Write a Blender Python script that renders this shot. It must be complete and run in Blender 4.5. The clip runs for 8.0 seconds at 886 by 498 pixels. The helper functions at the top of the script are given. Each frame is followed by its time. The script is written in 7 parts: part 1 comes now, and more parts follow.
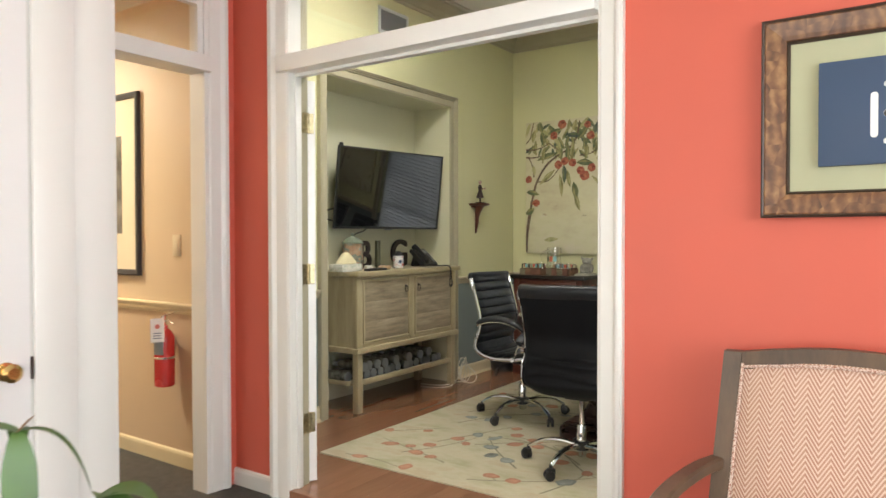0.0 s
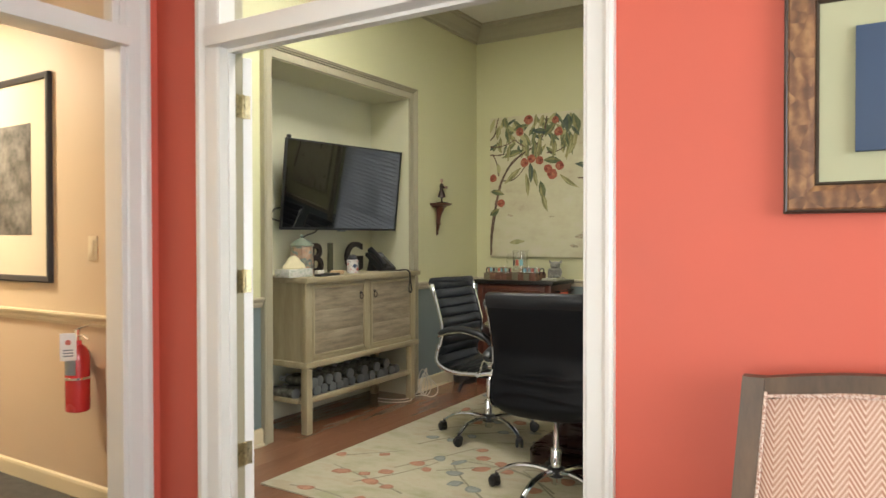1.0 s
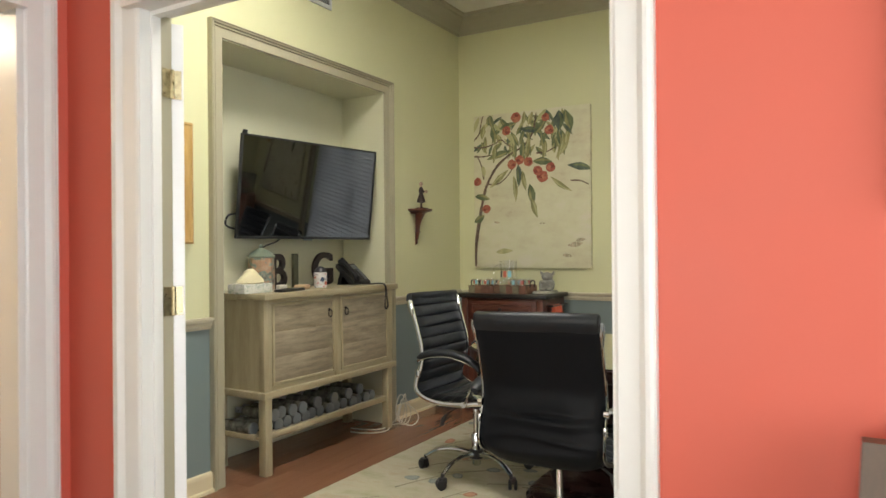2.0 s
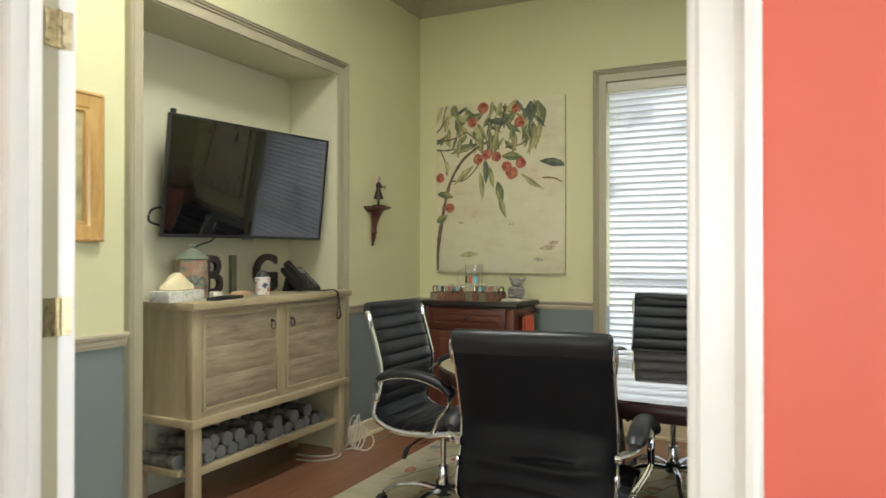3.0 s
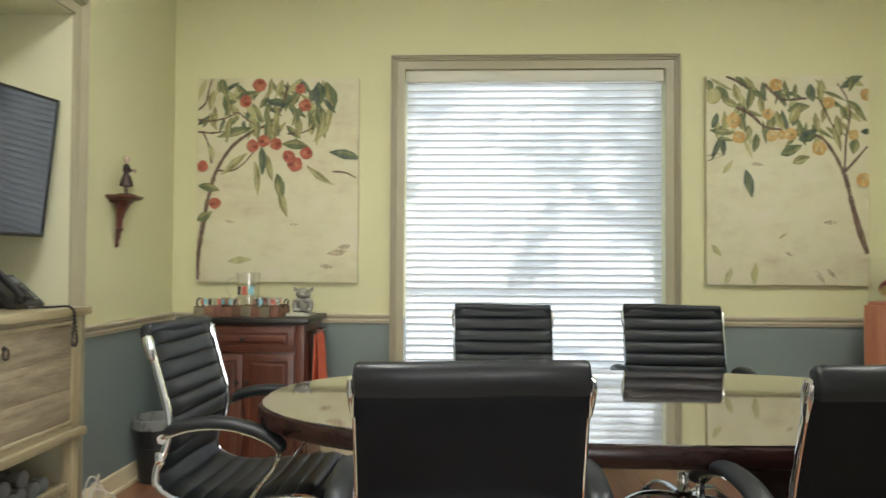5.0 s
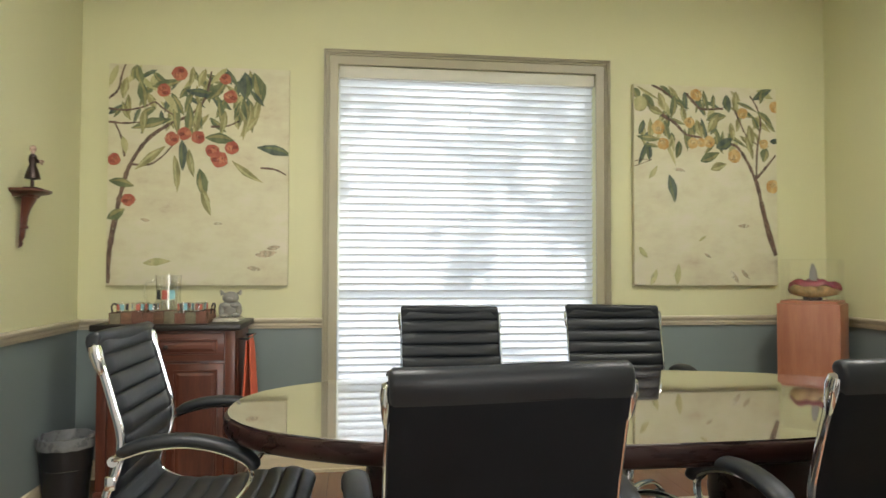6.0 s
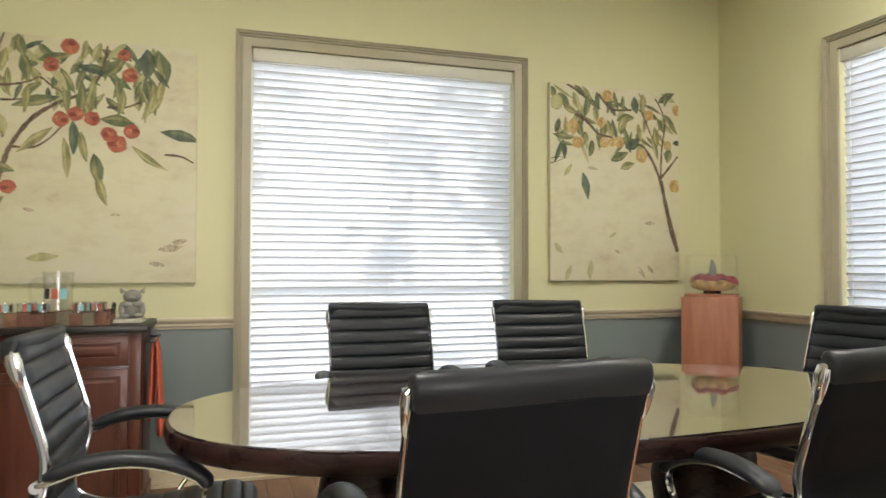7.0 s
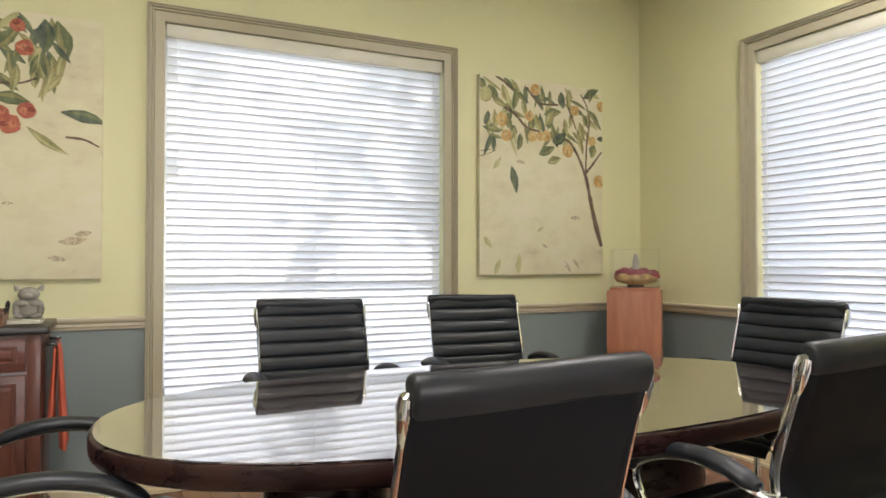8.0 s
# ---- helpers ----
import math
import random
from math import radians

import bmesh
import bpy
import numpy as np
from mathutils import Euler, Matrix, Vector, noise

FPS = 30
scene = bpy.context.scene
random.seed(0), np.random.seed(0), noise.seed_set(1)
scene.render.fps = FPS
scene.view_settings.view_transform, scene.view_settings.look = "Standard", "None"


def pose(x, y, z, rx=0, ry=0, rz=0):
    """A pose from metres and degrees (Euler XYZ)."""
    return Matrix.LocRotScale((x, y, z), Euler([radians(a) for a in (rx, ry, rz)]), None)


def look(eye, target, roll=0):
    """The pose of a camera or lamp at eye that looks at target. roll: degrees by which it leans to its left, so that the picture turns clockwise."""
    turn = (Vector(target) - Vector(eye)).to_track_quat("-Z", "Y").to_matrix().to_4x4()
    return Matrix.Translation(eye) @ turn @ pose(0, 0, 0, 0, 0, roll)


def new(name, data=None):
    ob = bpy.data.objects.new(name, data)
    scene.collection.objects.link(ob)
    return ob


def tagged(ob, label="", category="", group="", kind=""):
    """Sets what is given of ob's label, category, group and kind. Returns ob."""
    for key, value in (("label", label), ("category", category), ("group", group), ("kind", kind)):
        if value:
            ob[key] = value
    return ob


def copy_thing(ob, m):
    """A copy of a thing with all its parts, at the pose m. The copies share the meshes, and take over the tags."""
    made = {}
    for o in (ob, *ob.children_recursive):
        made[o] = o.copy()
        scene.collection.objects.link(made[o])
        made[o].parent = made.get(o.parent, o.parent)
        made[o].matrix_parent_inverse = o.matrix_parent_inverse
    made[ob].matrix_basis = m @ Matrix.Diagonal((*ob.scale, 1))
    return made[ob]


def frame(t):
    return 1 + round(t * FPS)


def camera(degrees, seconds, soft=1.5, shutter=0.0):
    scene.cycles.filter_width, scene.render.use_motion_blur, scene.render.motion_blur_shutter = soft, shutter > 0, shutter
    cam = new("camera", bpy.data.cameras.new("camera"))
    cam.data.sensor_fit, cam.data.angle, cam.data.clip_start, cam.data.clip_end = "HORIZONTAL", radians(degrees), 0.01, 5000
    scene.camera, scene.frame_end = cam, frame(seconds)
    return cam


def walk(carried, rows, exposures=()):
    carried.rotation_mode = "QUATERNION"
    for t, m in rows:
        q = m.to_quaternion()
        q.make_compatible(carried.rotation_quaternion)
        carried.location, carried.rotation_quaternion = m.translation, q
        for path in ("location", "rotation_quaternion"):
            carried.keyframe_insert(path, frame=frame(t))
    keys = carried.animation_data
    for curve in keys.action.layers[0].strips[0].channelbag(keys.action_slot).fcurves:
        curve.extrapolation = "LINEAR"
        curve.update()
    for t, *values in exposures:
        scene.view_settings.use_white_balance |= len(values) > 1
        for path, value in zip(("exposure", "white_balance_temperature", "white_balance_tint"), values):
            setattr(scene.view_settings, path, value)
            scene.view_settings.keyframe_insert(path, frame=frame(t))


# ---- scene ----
cam = camera(65.5, 8.0, shutter=0.5)
PATH = [
    (0, (0.169, 0.135, 1.247), (-0.975, 1.775, 1.211), -0.1),
    (0.3, (0.096, 0.22, 1.245), (-1.009, 1.886, 1.211), -0.0),
    (0.5, (0.045, 0.273, 1.241), (-1.031, 1.959, 1.209), -0.1),
    (1, (-0.061, 0.494, 1.239), (-1.11, 2.196, 1.212), -0.1),
    (1.2, (-0.106, 0.596, 1.248), (-1.149, 2.303, 1.225), -0.0),
    (2.3, (-0.443, 1.095, 1.217), (-1.424, 2.838, 1.229), -0.4),
    (2.5, (-0.503, 1.164, 1.214), (-1.46, 2.92, 1.225), -0.0),
    (3, (-0.667, 1.403, 1.226), (-1.542, 3.201, 1.239), 0.0),
    (3.5, (-0.819, 1.566, 1.225), (-1.602, 3.406, 1.255), 0.1),
    (4, (-1.015, 1.695, 1.204), (-1.572, 3.615, 1.247), 0.3),
    (4.5, (-1.177, 1.795, 1.201), (-1.479, 3.772, 1.244), 0.3),
    (5, (-1.33, 1.913, 1.194), (-1.404, 3.911, 1.241), 0.3),
    (5.2, (-1.391, 1.948, 1.18), (-1.378, 3.947, 1.237), 0.2),
    (6.3, (-1.716, 2.047, 1.183), (-1.35, 4.012, 1.238), 0.2),
    (6.5, (-1.771, 2.076, 1.186), (-1.317, 4.023, 1.237), 0.2),
    (7, (-1.87, 2.173, 1.177), (-1.26, 4.078, 1.226), 0.1),
    (7.5, (-1.934, 2.277, 1.172), (-1.169, 4.125, 1.22), 0.1),
    (8, (-1.974, 2.347, 1.166), (-1.102, 4.147, 1.204), -0.0),
]
walk(cam, [(t, look(eye, target, roll)) for t, eye, target, roll in PATH], [(0, 0.20, 6500, 10), (2.6, 0.25, 6420, 9), (3.5, 0.36, 6300, 7), (4.4, 0.58, 6250, 7), (5.2, 0.56, 6250, 8), (6.4, 0.60, 6400, 11), (8, 0.66, 6350, 16)])

# ---- world and light ----
scene.view_settings.exposure = 0.0
world = bpy.data.worlds.new("sky")
scene.world = world
world.use_nodes = True
wn = world.node_tree.nodes
sky = wn.new("ShaderNodeTexSky")
sky.sky_type, sky.sun_disc = "NISHITA", False
sky.sun_elevation, sky.sun_rotation = radians(31), radians(19)
wn["Background"].inputs[1].default_value = 0.1
world.node_tree.links.new(sky.outputs[0], wn["Background"].inputs[0])


def area_lamp(name, at, target, w, h, power, colour):
    data = bpy.data.lights.new(name, "AREA")
    data.shape, data.size, data.size_y, data.energy, data.color = "RECTANGLE", w, h, power, colour
    ob = new(name, data)
    ob.matrix_world = look(at, target)
    return ob


sun_data = bpy.data.lights.new("sun", "SUN")
sun_data.energy, sun_data.angle, sun_data.color = 5.0, radians(0.9), (1.0, 0.97, 0.92)
SUN_WAY = Vector((0.28, 0.80, 0.50)).normalized()
new("sun", sun_data).matrix_world = look(SUN_WAY * 20, (0, 0, 0))
area_lamp("front_window_daylight", (3.08, -0.05, 1.5), (-3, 0.1, 1.3), 3.0, 1.9, 115, (0.90, 0.955, 1.0))
area_lamp("south_window_daylight", (-0.7, -2.62, 1.4), (-0.7, 3, 1.3), 1.9, 1.9, 90, (1.0, 0.96, 0.91))
area_lamp("hall_lamp_light", (-4.7, 1.75, 2.52), (-4.7, 1.75, 0), 0.3, 0.3, 66, (1.0, 0.87, 0.66))
# two lamps with no visible source, added as fill for the walls
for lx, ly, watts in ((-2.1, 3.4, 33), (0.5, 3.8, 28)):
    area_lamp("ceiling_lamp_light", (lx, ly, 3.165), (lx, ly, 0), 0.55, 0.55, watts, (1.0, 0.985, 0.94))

# ---- materials ----
def _mat(name):
    m = bpy.data.materials.new(name)
    m.use_nodes = True
    nt = m.node_tree
    return m, nt, nt.nodes["Principled BSDF"]


def rgb(c):
    return (c[0], c[1], c[2], 1.0)


def coords(nt, stretch=(1, 1, 1), island=False):
    tc, mp = nt.nodes.new("ShaderNodeTexCoord"), nt.nodes.new("ShaderNodeMapping")
    mp.inputs["Scale"].default_value = stretch
    nt.links.new(tc.outputs["Object"], mp.inputs["Vector"])
    return mp.outputs["Vector"]


def noise_tex(nt, vec, scale, detail=4.0, rough=0.55):
    n = nt.nodes.new("ShaderNodeTexNoise")
    n.inputs["Scale"].default_value, n.inputs["Detail"].default_value, n.inputs["Roughness"].default_value = scale, detail, rough
    nt.links.new(vec, n.inputs["Vector"])
    return n.outputs["Fac"]


def ramp(nt, fac, stops):
    r = nt.nodes.new("ShaderNodeValToRGB")
    while len(r.color_ramp.elements) < len(stops):
        r.color_ramp.elements.new(0.5)
    for e, (p, c) in zip(r.color_ramp.elements, stops):
        e.position, e.color = p, rgb(c)
    nt.links.new(fac, r.inputs["Fac"])
    return r.outputs["Color"]


def maprange(nt, fac, lo, hi):
    m = nt.nodes.new("ShaderNodeMapRange")
    m.inputs["From Min"].default_value, m.inputs["From Max"].default_value = 0.3, 0.7
    m.inputs["To Min"].default_value, m.inputs["To Max"].default_value = lo, hi
    nt.links.new(fac, m.inputs["Value"])
    return m.outputs["Result"]


def bump_from(nt, fac, bsdf, strength, dist=0.002):
    b = nt.nodes.new("ShaderNodeBump")
    b.inputs["Strength"].default_value, b.inputs["Distance"].default_value = strength, dist
    nt.links.new(fac, b.inputs["Height"])
    nt.links.new(b.outputs["Normal"], bsdf.inputs["Normal"])


def shade(c, k):
    return tuple(min(1.0, v * k) for v in c)


def surface(name, col, rough=0.5, metal=0.0, var=0.06, scale=3.0, fine=90.0, bump=0.08, coat=0.0, stretch=(1, 1, 1), rvar=0.08, dist=0.001):
    """Paint, plastic, metal, leather: a colour with broad and fine variation and fine relief."""
    m, nt, b = _mat(name)
    vec = coords(nt, stretch)
    big, small = noise_tex(nt, vec, scale), noise_tex(nt, vec, fine, 6.0)
    nt.links.new(ramp(nt, big, [(0.3, shade(col, 1 - var)), (0.7, shade(col, 1 + var))]), b.inputs["Base Color"])
    nt.links.new(maprange(nt, big, max(0.02, rough - rvar), min(1, rough + rvar)), b.inputs["Roughness"])
    b.inputs["Metallic"].default_value = metal
    b.inputs["Coat Weight"].default_value = coat
    if bump:
        bump_from(nt, small, b, bump, dist)
    return m


def wood(name, dark, light, stretch, scale=2.5, rough=0.45, coat=0.0, bump=0.12, rvar=0.08, random_amount=0.0):
    """Wood: grain drawn out along one axis, with a finer streak over it."""
    m, nt, b = _mat(name)
    vec = coords(nt, stretch)
    if random_amount:
        info, add = nt.nodes.new("ShaderNodeObjectInfo"), nt.nodes.new("ShaderNodeVectorMath")
        mul = nt.nodes.new("ShaderNodeMath")
        mul.operation, mul.inputs[1].default_value = "MULTIPLY", 37.0
        nt.links.new(info.outputs["Random"], mul.inputs[0])
        nt.links.new(vec, add.inputs[0])
        nt.links.new(mul.outputs[0], add.inputs[1])
        vec = add.outputs[0]
    g, f = noise_tex(nt, vec, scale, 8.0, 0.62), noise_tex(nt, vec, scale * 7, 6.0, 0.7)
    mix = nt.nodes.new("ShaderNodeMath")
    mix.operation = "MULTIPLY_ADD"
    nt.links.new(f, mix.inputs[0])
    mix.inputs[1].default_value = 0.35
    nt.links.new(g, mix.inputs[2])
    mid = tuple((a + c) / 2 for a, c in zip(dark, light))
    col = ramp(nt, mix.outputs[0], [(0.46, dark), (0.66, mid), (0.88, light)])
    if random_amount:
        hsv = nt.nodes.new("ShaderNodeHueSaturation")
        v = nt.nodes.new("ShaderNodeMapRange")
        v.inputs["To Min"].default_value, v.inputs["To Max"].default_value = 1 - random_amount, 1 + random_amount
        nt.links.new(info.outputs["Random"], v.inputs["Value"])
        nt.links.new(v.outputs["Result"], hsv.inputs["Value"])
        nt.links.new(col, hsv.inputs["Color"])
        col = hsv.outputs["Color"]
    nt.links.new(col, b.inputs["Base Color"])
    nt.links.new(maprange(nt, g, rough - rvar, rough + rvar), b.inputs["Roughness"])
    b.inputs["Coat Weight"].default_value = coat
    bump_from(nt, mix.outputs[0], b, bump)
    return m


def pane_glass(name, edge=0.8, front=0.04):
    """A thin pane: clear, with the mirror of its surface."""
    m, nt, b = _mat(name)
    out = nt.nodes["Material Output"]
    tr, gl = nt.nodes.new("ShaderNodeBsdfTransparent"), nt.nodes.new("ShaderNodeBsdfGlossy")
    mx, lw, pw, sc = nt.nodes.new("ShaderNodeMixShader"), nt.nodes.new("ShaderNodeLayerWeight"), nt.nodes.new("ShaderNodeMath"), nt.nodes.new("ShaderNodeMath")
    gl.inputs["Roughness"].default_value = 0.02
    lw.inputs["Blend"].default_value = 0.5
    pw.operation, pw.inputs[1].default_value = "POWER", 4.0
    sc.operation, sc.inputs[1].default_value, sc.inputs[2].default_value = "MULTIPLY_ADD", edge, front
    nt.links.new(lw.outputs["Facing"], pw.inputs[0])
    nt.links.new(pw.outputs[0], sc.inputs[0])
    nt.links.new(sc.outputs[0], mx.inputs[0])
    nt.links.new(tr.outputs[0], mx.inputs[1])
    nt.links.new(gl.outputs[0], mx.inputs[2])
    nt.links.new(mx.outputs[0], out.inputs["Surface"])
    return m


M = {}
M["coral"] = surface("coral_wall_paint", (0.60, 0.114, 0.072), 0.55, var=0.035, scale=1.2, fine=220, bump=0.1)
M["yellow"] = surface("pale_yellow_wall_paint", (0.615, 0.60, 0.365), 0.6, var=0.025, scale=1.0, fine=220, bump=0.1)
M["cream"] = surface("niche_cream_paint", (0.635, 0.622, 0.455), 0.6, var=0.025, scale=1.0, fine=220, bump=0.1)
M["blue"] = surface("slate_blue_wall_paint", (0.185, 0.225, 0.222), 0.5, var=0.04, scale=1.4, fine=220, bump=0.1)
M["tan"] = surface("tan_hall_paint", (0.60, 0.48, 0.33), 0.6, var=0.03, scale=1.0, fine=220, bump=0.1)
M["tan_low"] = surface("tan_hall_lower_paint", (0.57, 0.44, 0.30), 0.6, var=0.03, scale=1.0, fine=220, bump=0.1)
M["ceiling"] = surface("ceiling_paint", (0.70, 0.68, 0.60), 0.8, var=0.03, scale=1.0, fine=160, bump=0.2)
M["trim"] = surface("taupe_trim_paint", (0.39, 0.355, 0.25), 0.4, var=0.03, scale=2.0, fine=120, bump=0.05)
M["rail"] = surface("taupe_chair_rail_paint", (0.485, 0.432, 0.315), 0.4, var=0.03, scale=2.0, fine=120, bump=0.05)
M["base"] = surface("cream_baseboard_paint", (0.66, 0.57, 0.38), 0.4, var=0.03, scale=2.0, fine=120, bump=0.05)
M["white"] = surface("white_gloss_trim_paint", (0.725, 0.708, 0.672), 0.3, var=0.006, rvar=0.02, scale=2.0, fine=100, bump=0.05)
M["door"] = surface("white_door_paint", (0.81, 0.80, 0.79), 0.35, var=0.006, rvar=0.02, scale=2.0, fine=100, bump=0.05)
M["carpet"] = surface("dark_grey_carpet", (0.075, 0.07, 0.062), 0.95, var=0.25, scale=26, fine=420, bump=0.9, dist=0.004)
M["plank"] = wood("reddish_laminate_plank", (0.225, 0.102, 0.056), (0.295, 0.142, 0.082), (5, 0.5, 5), 1.3, 0.22, 0.3, 0.01, 0.04, 0.045)
M["subfloor"] = surface("dark_floor_joint", (0.12, 0.055, 0.032), 0.7)
M["cab"] = wood("limed_tan_oak", (0.315, 0.257, 0.152), (0.465, 0.40, 0.255), (9, 9, 1.0), 2.0, 0.5, 0.0, 0.1)
M["cab_h"] = wood("limed_tan_oak_along", (0.315, 0.257, 0.152), (0.465, 0.40, 0.255), (9, 1.0, 9), 2.0, 0.5, 0.0, 0.1)
M["barn"] = wood("weathered_grey_barnwood", (0.18, 0.145, 0.098), (0.41, 0.34, 0.235), (20, 2.6, 20), 1.5, 0.65, 0.0, 0.25, 0.1, 0.03)
M["mahogany"] = wood("red_mahogany", (0.045, 0.012, 0.008), (0.13, 0.037, 0.020), (9, 9, 1.0), 2.2, 0.36, 0.1, 0.05)
M["mahogany_h"] = wood("red_mahogany_along", (0.045, 0.012, 0.008), (0.13, 0.037, 0.020), (1.0, 9, 9), 2.2, 0.42, 0.05, 0.05)
M["table"] = wood("dark_mahogany_table", (0.010, 0.005, 0.005), (0.034, 0.013, 0.011), (1.0, 8, 8), 2.0, 0.3, 0.0, 0.02)
M["table"].node_tree.nodes["Principled BSDF"].inputs["Specular IOR Level"].default_value = 0.25
M["tabletop"] = wood("polished_mahogany_top", (0.045, 0.034, 0.033), (0.085, 0.064, 0.060), (1.0, 8, 8), 2.0, 0.055, 1.0, 0.0, 0.015)
M["tabletop"].node_tree.nodes["Principled BSDF"].inputs["Coat IOR"].default_value = 1.75
# the glass cover over the polish adds a second mirror
_nt = M["tabletop"].node_tree
_gl, _mx = _nt.nodes.new("ShaderNodeBsdfGlossy"), _nt.nodes.new("ShaderNodeMixShader")
_gl.inputs["Color"].default_value, _gl.inputs["Roughness"].default_value, _mx.inputs[0].default_value = (0.95, 0.95, 0.93, 1), 0.03, 0.3
_nt.links.new(_nt.nodes["Principled BSDF"].outputs[0], _mx.inputs[1])
_nt.links.new(_gl.outputs[0], _mx.inputs[2])
_nt.links.new(_mx.outputs[0], _nt.nodes["Material Output"].inputs["Surface"])
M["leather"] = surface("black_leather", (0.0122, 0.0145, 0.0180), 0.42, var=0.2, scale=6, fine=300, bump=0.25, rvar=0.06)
# darker leather copy: shade on the chair backs put into the colour
M["leather_back"] = surface("black_leather_shaded", (0.0066, 0.0076, 0.0096), 0.5, var=0.2, scale=6, fine=300, bump=0.25, rvar=0.06)
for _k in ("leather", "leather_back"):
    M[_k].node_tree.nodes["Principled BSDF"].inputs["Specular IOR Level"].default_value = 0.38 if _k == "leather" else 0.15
M["chrome"] = surface("polished_chrome", (0.76, 0.79, 0.82), 0.09, 1.0, var=0.02, bump=0.0, rvar=0.03)
M["black"] = surface("black_plastic", (0.012, 0.012, 0.013), 0.4, var=0.1, bump=0.05)
M["screen"] = surface("dark_tv_screen", (0.002, 0.002, 0.0024), 0.03, var=0.05, bump=0.0, rvar=0.01)
M["screen"].node_tree.nodes["Principled BSDF"].inputs["IOR"].default_value = 1.88
M["hinge"] = surface("antique_brass_hinge", (0.40, 0.335, 0.20), 0.36, 1.0, var=0.35, scale=60, bump=0.0, rvar=0.12)
M["brass"] = surface("polished_brass", (0.72, 0.50, 0.21), 0.16, 1.0, var=0.08, bump=0.0, rvar=0.05)
M["slat"] = surface("white_blind_slat", (0.77, 0.785, 0.785), 0.4, var=0.01, bump=0.0)
M["slat_edge"] = surface("white_blind_slat_edge_shade", (0.62, 0.62, 0.61), 0.5, var=0.01, bump=0.0)
M["headrail"] = surface("ivory_valance", (0.60, 0.585, 0.49), 0.4, var=0.02, bump=0.0)
M["vinyl"] = surface("white_vinyl_window_frame", (0.75, 0.76, 0.76), 0.35, var=0.02)
M["pane"] = pane_glass("window_pane_glass")
# slats let some daylight through
_nt = M["slat"].node_tree
_pb, _out = _nt.nodes["Principled BSDF"], _nt.nodes["Material Output"]
_tl, _mx = _nt.nodes.new("ShaderNodeBsdfTranslucent"), _nt.nodes.new("ShaderNodeMixShader")
_tl.inputs["Color"].default_value = (0.91, 0.93, 0.96, 1)
_mx.inputs[0].default_value = 0.55
_nt.links.new(_pb.outputs[0], _mx.inputs[1])
_nt.links.new(_tl.outputs[0], _mx.inputs[2])
_nt.links.new(_mx.outputs[0], _out.inputs["Surface"])


def glow(name, stops, scale, strength, stretch=(1, 1, 1)):
    m, nt, b = _mat(name)
    e = nt.nodes.new("ShaderNodeEmission")
    e.inputs["Strength"].default_value = strength
    nt.links.new(ramp(nt, noise_tex(nt, coords(nt, stretch), scale, 5.0, 0.6), stops), e.inputs["Color"])
    nt.links.new(e.outputs[0], nt.nodes["Material Output"].inputs["Surface"])
    return m


M["outside"] = glow("bright_garden_distance", [(0.36, (0.16, 0.20, 0.20)), (0.47, (0.42, 0.49, 0.52)), (0.55, (0.85, 0.93, 0.98)), (0.64, (1, 1, 1))], 0.75, 2.85, (1, 1, 0.7))
M["outside_e"] = glow("bright_open_distance", [(0.36, (0.16, 0.20, 0.20)), (0.47, (0.42, 0.49, 0.52)), (0.55, (0.85, 0.93, 0.98)), (0.64, (1, 1, 1))], 0.75, 4.9, (1, 1, 0.7))

M["black_top"] = surface("black_lacquer_top", (0.012, 0.009, 0.008), 0.38, var=0.1, bump=0.0)
def washed_wool(name):
    """Cream wool with faded olive and beige clouds and a deep pile."""
    m, nt, b = _mat(name)
    vec = coords(nt, (1.0, 1.7, 1.0))
    cloud, pile = noise_tex(nt, vec, 3.4, 5.0, 0.62), noise_tex(nt, coords(nt), 380.0, 6.0)
    nt.links.new(ramp(nt, cloud, [(0.34, (0.40, 0.375, 0.235)), (0.44, (0.47, 0.435, 0.30)), (0.54, (0.52, 0.475, 0.345)), (0.66, (0.475, 0.40, 0.275))]), b.inputs["Base Color"])
    b.inputs["Roughness"].default_value = 0.95
    bump_from(nt, pile, b, 0.8, 0.003)
    return m


M["rug"] = washed_wool("cream_wool_rug")
M["rug_stem"] = surface("taupe_wool", (0.27, 0.245, 0.175), 0.95, var=0.15, scale=9, fine=380, bump=0.8, dist=0.003)
M["rug_coral"] = surface("coral_wool", (0.40, 0.185, 0.115), 0.95, var=0.25, scale=12, fine=380, bump=0.8, dist=0.003)
M["rug_blue"] = surface("grey_blue_wool", (0.235, 0.255, 0.235), 0.95, var=0.25, scale=12, fine=380, bump=0.8, dist=0.003)


def canvas_paint(name):
    """Scumbled cream ground: pale yellow, beige and pinkish clouds in broad strokes."""
    m, nt, b = _mat(name)
    vec = coords(nt, (1.0, 1.0, 1.6))
    big, mid = noise_tex(nt, vec, 3.2, 9.0, 0.62), noise_tex(nt, vec, 11.0, 6.0, 0.65)
    mx = nt.nodes.new("ShaderNodeMath")
    mx.operation, mx.inputs[1].default_value = "MULTIPLY_ADD", 0.4
    nt.links.new(mid, mx.inputs[0])
    nt.links.new(big, mx.inputs[2])
    col = ramp(nt, mx.outputs[0], [(0.44, (0.49, 0.41, 0.29)), (0.56, (0.58, 0.53, 0.365)), (0.72, (0.625, 0.595, 0.41)), (0.90, (0.655, 0.60, 0.475))])
    nt.links.new(col, b.inputs["Base Color"])
    b.inputs["Roughness"].default_value = 0.75
    bump_from(nt, noise_tex(nt, vec, 160.0, 6.0), b, 0.3, 0.001)
    return m


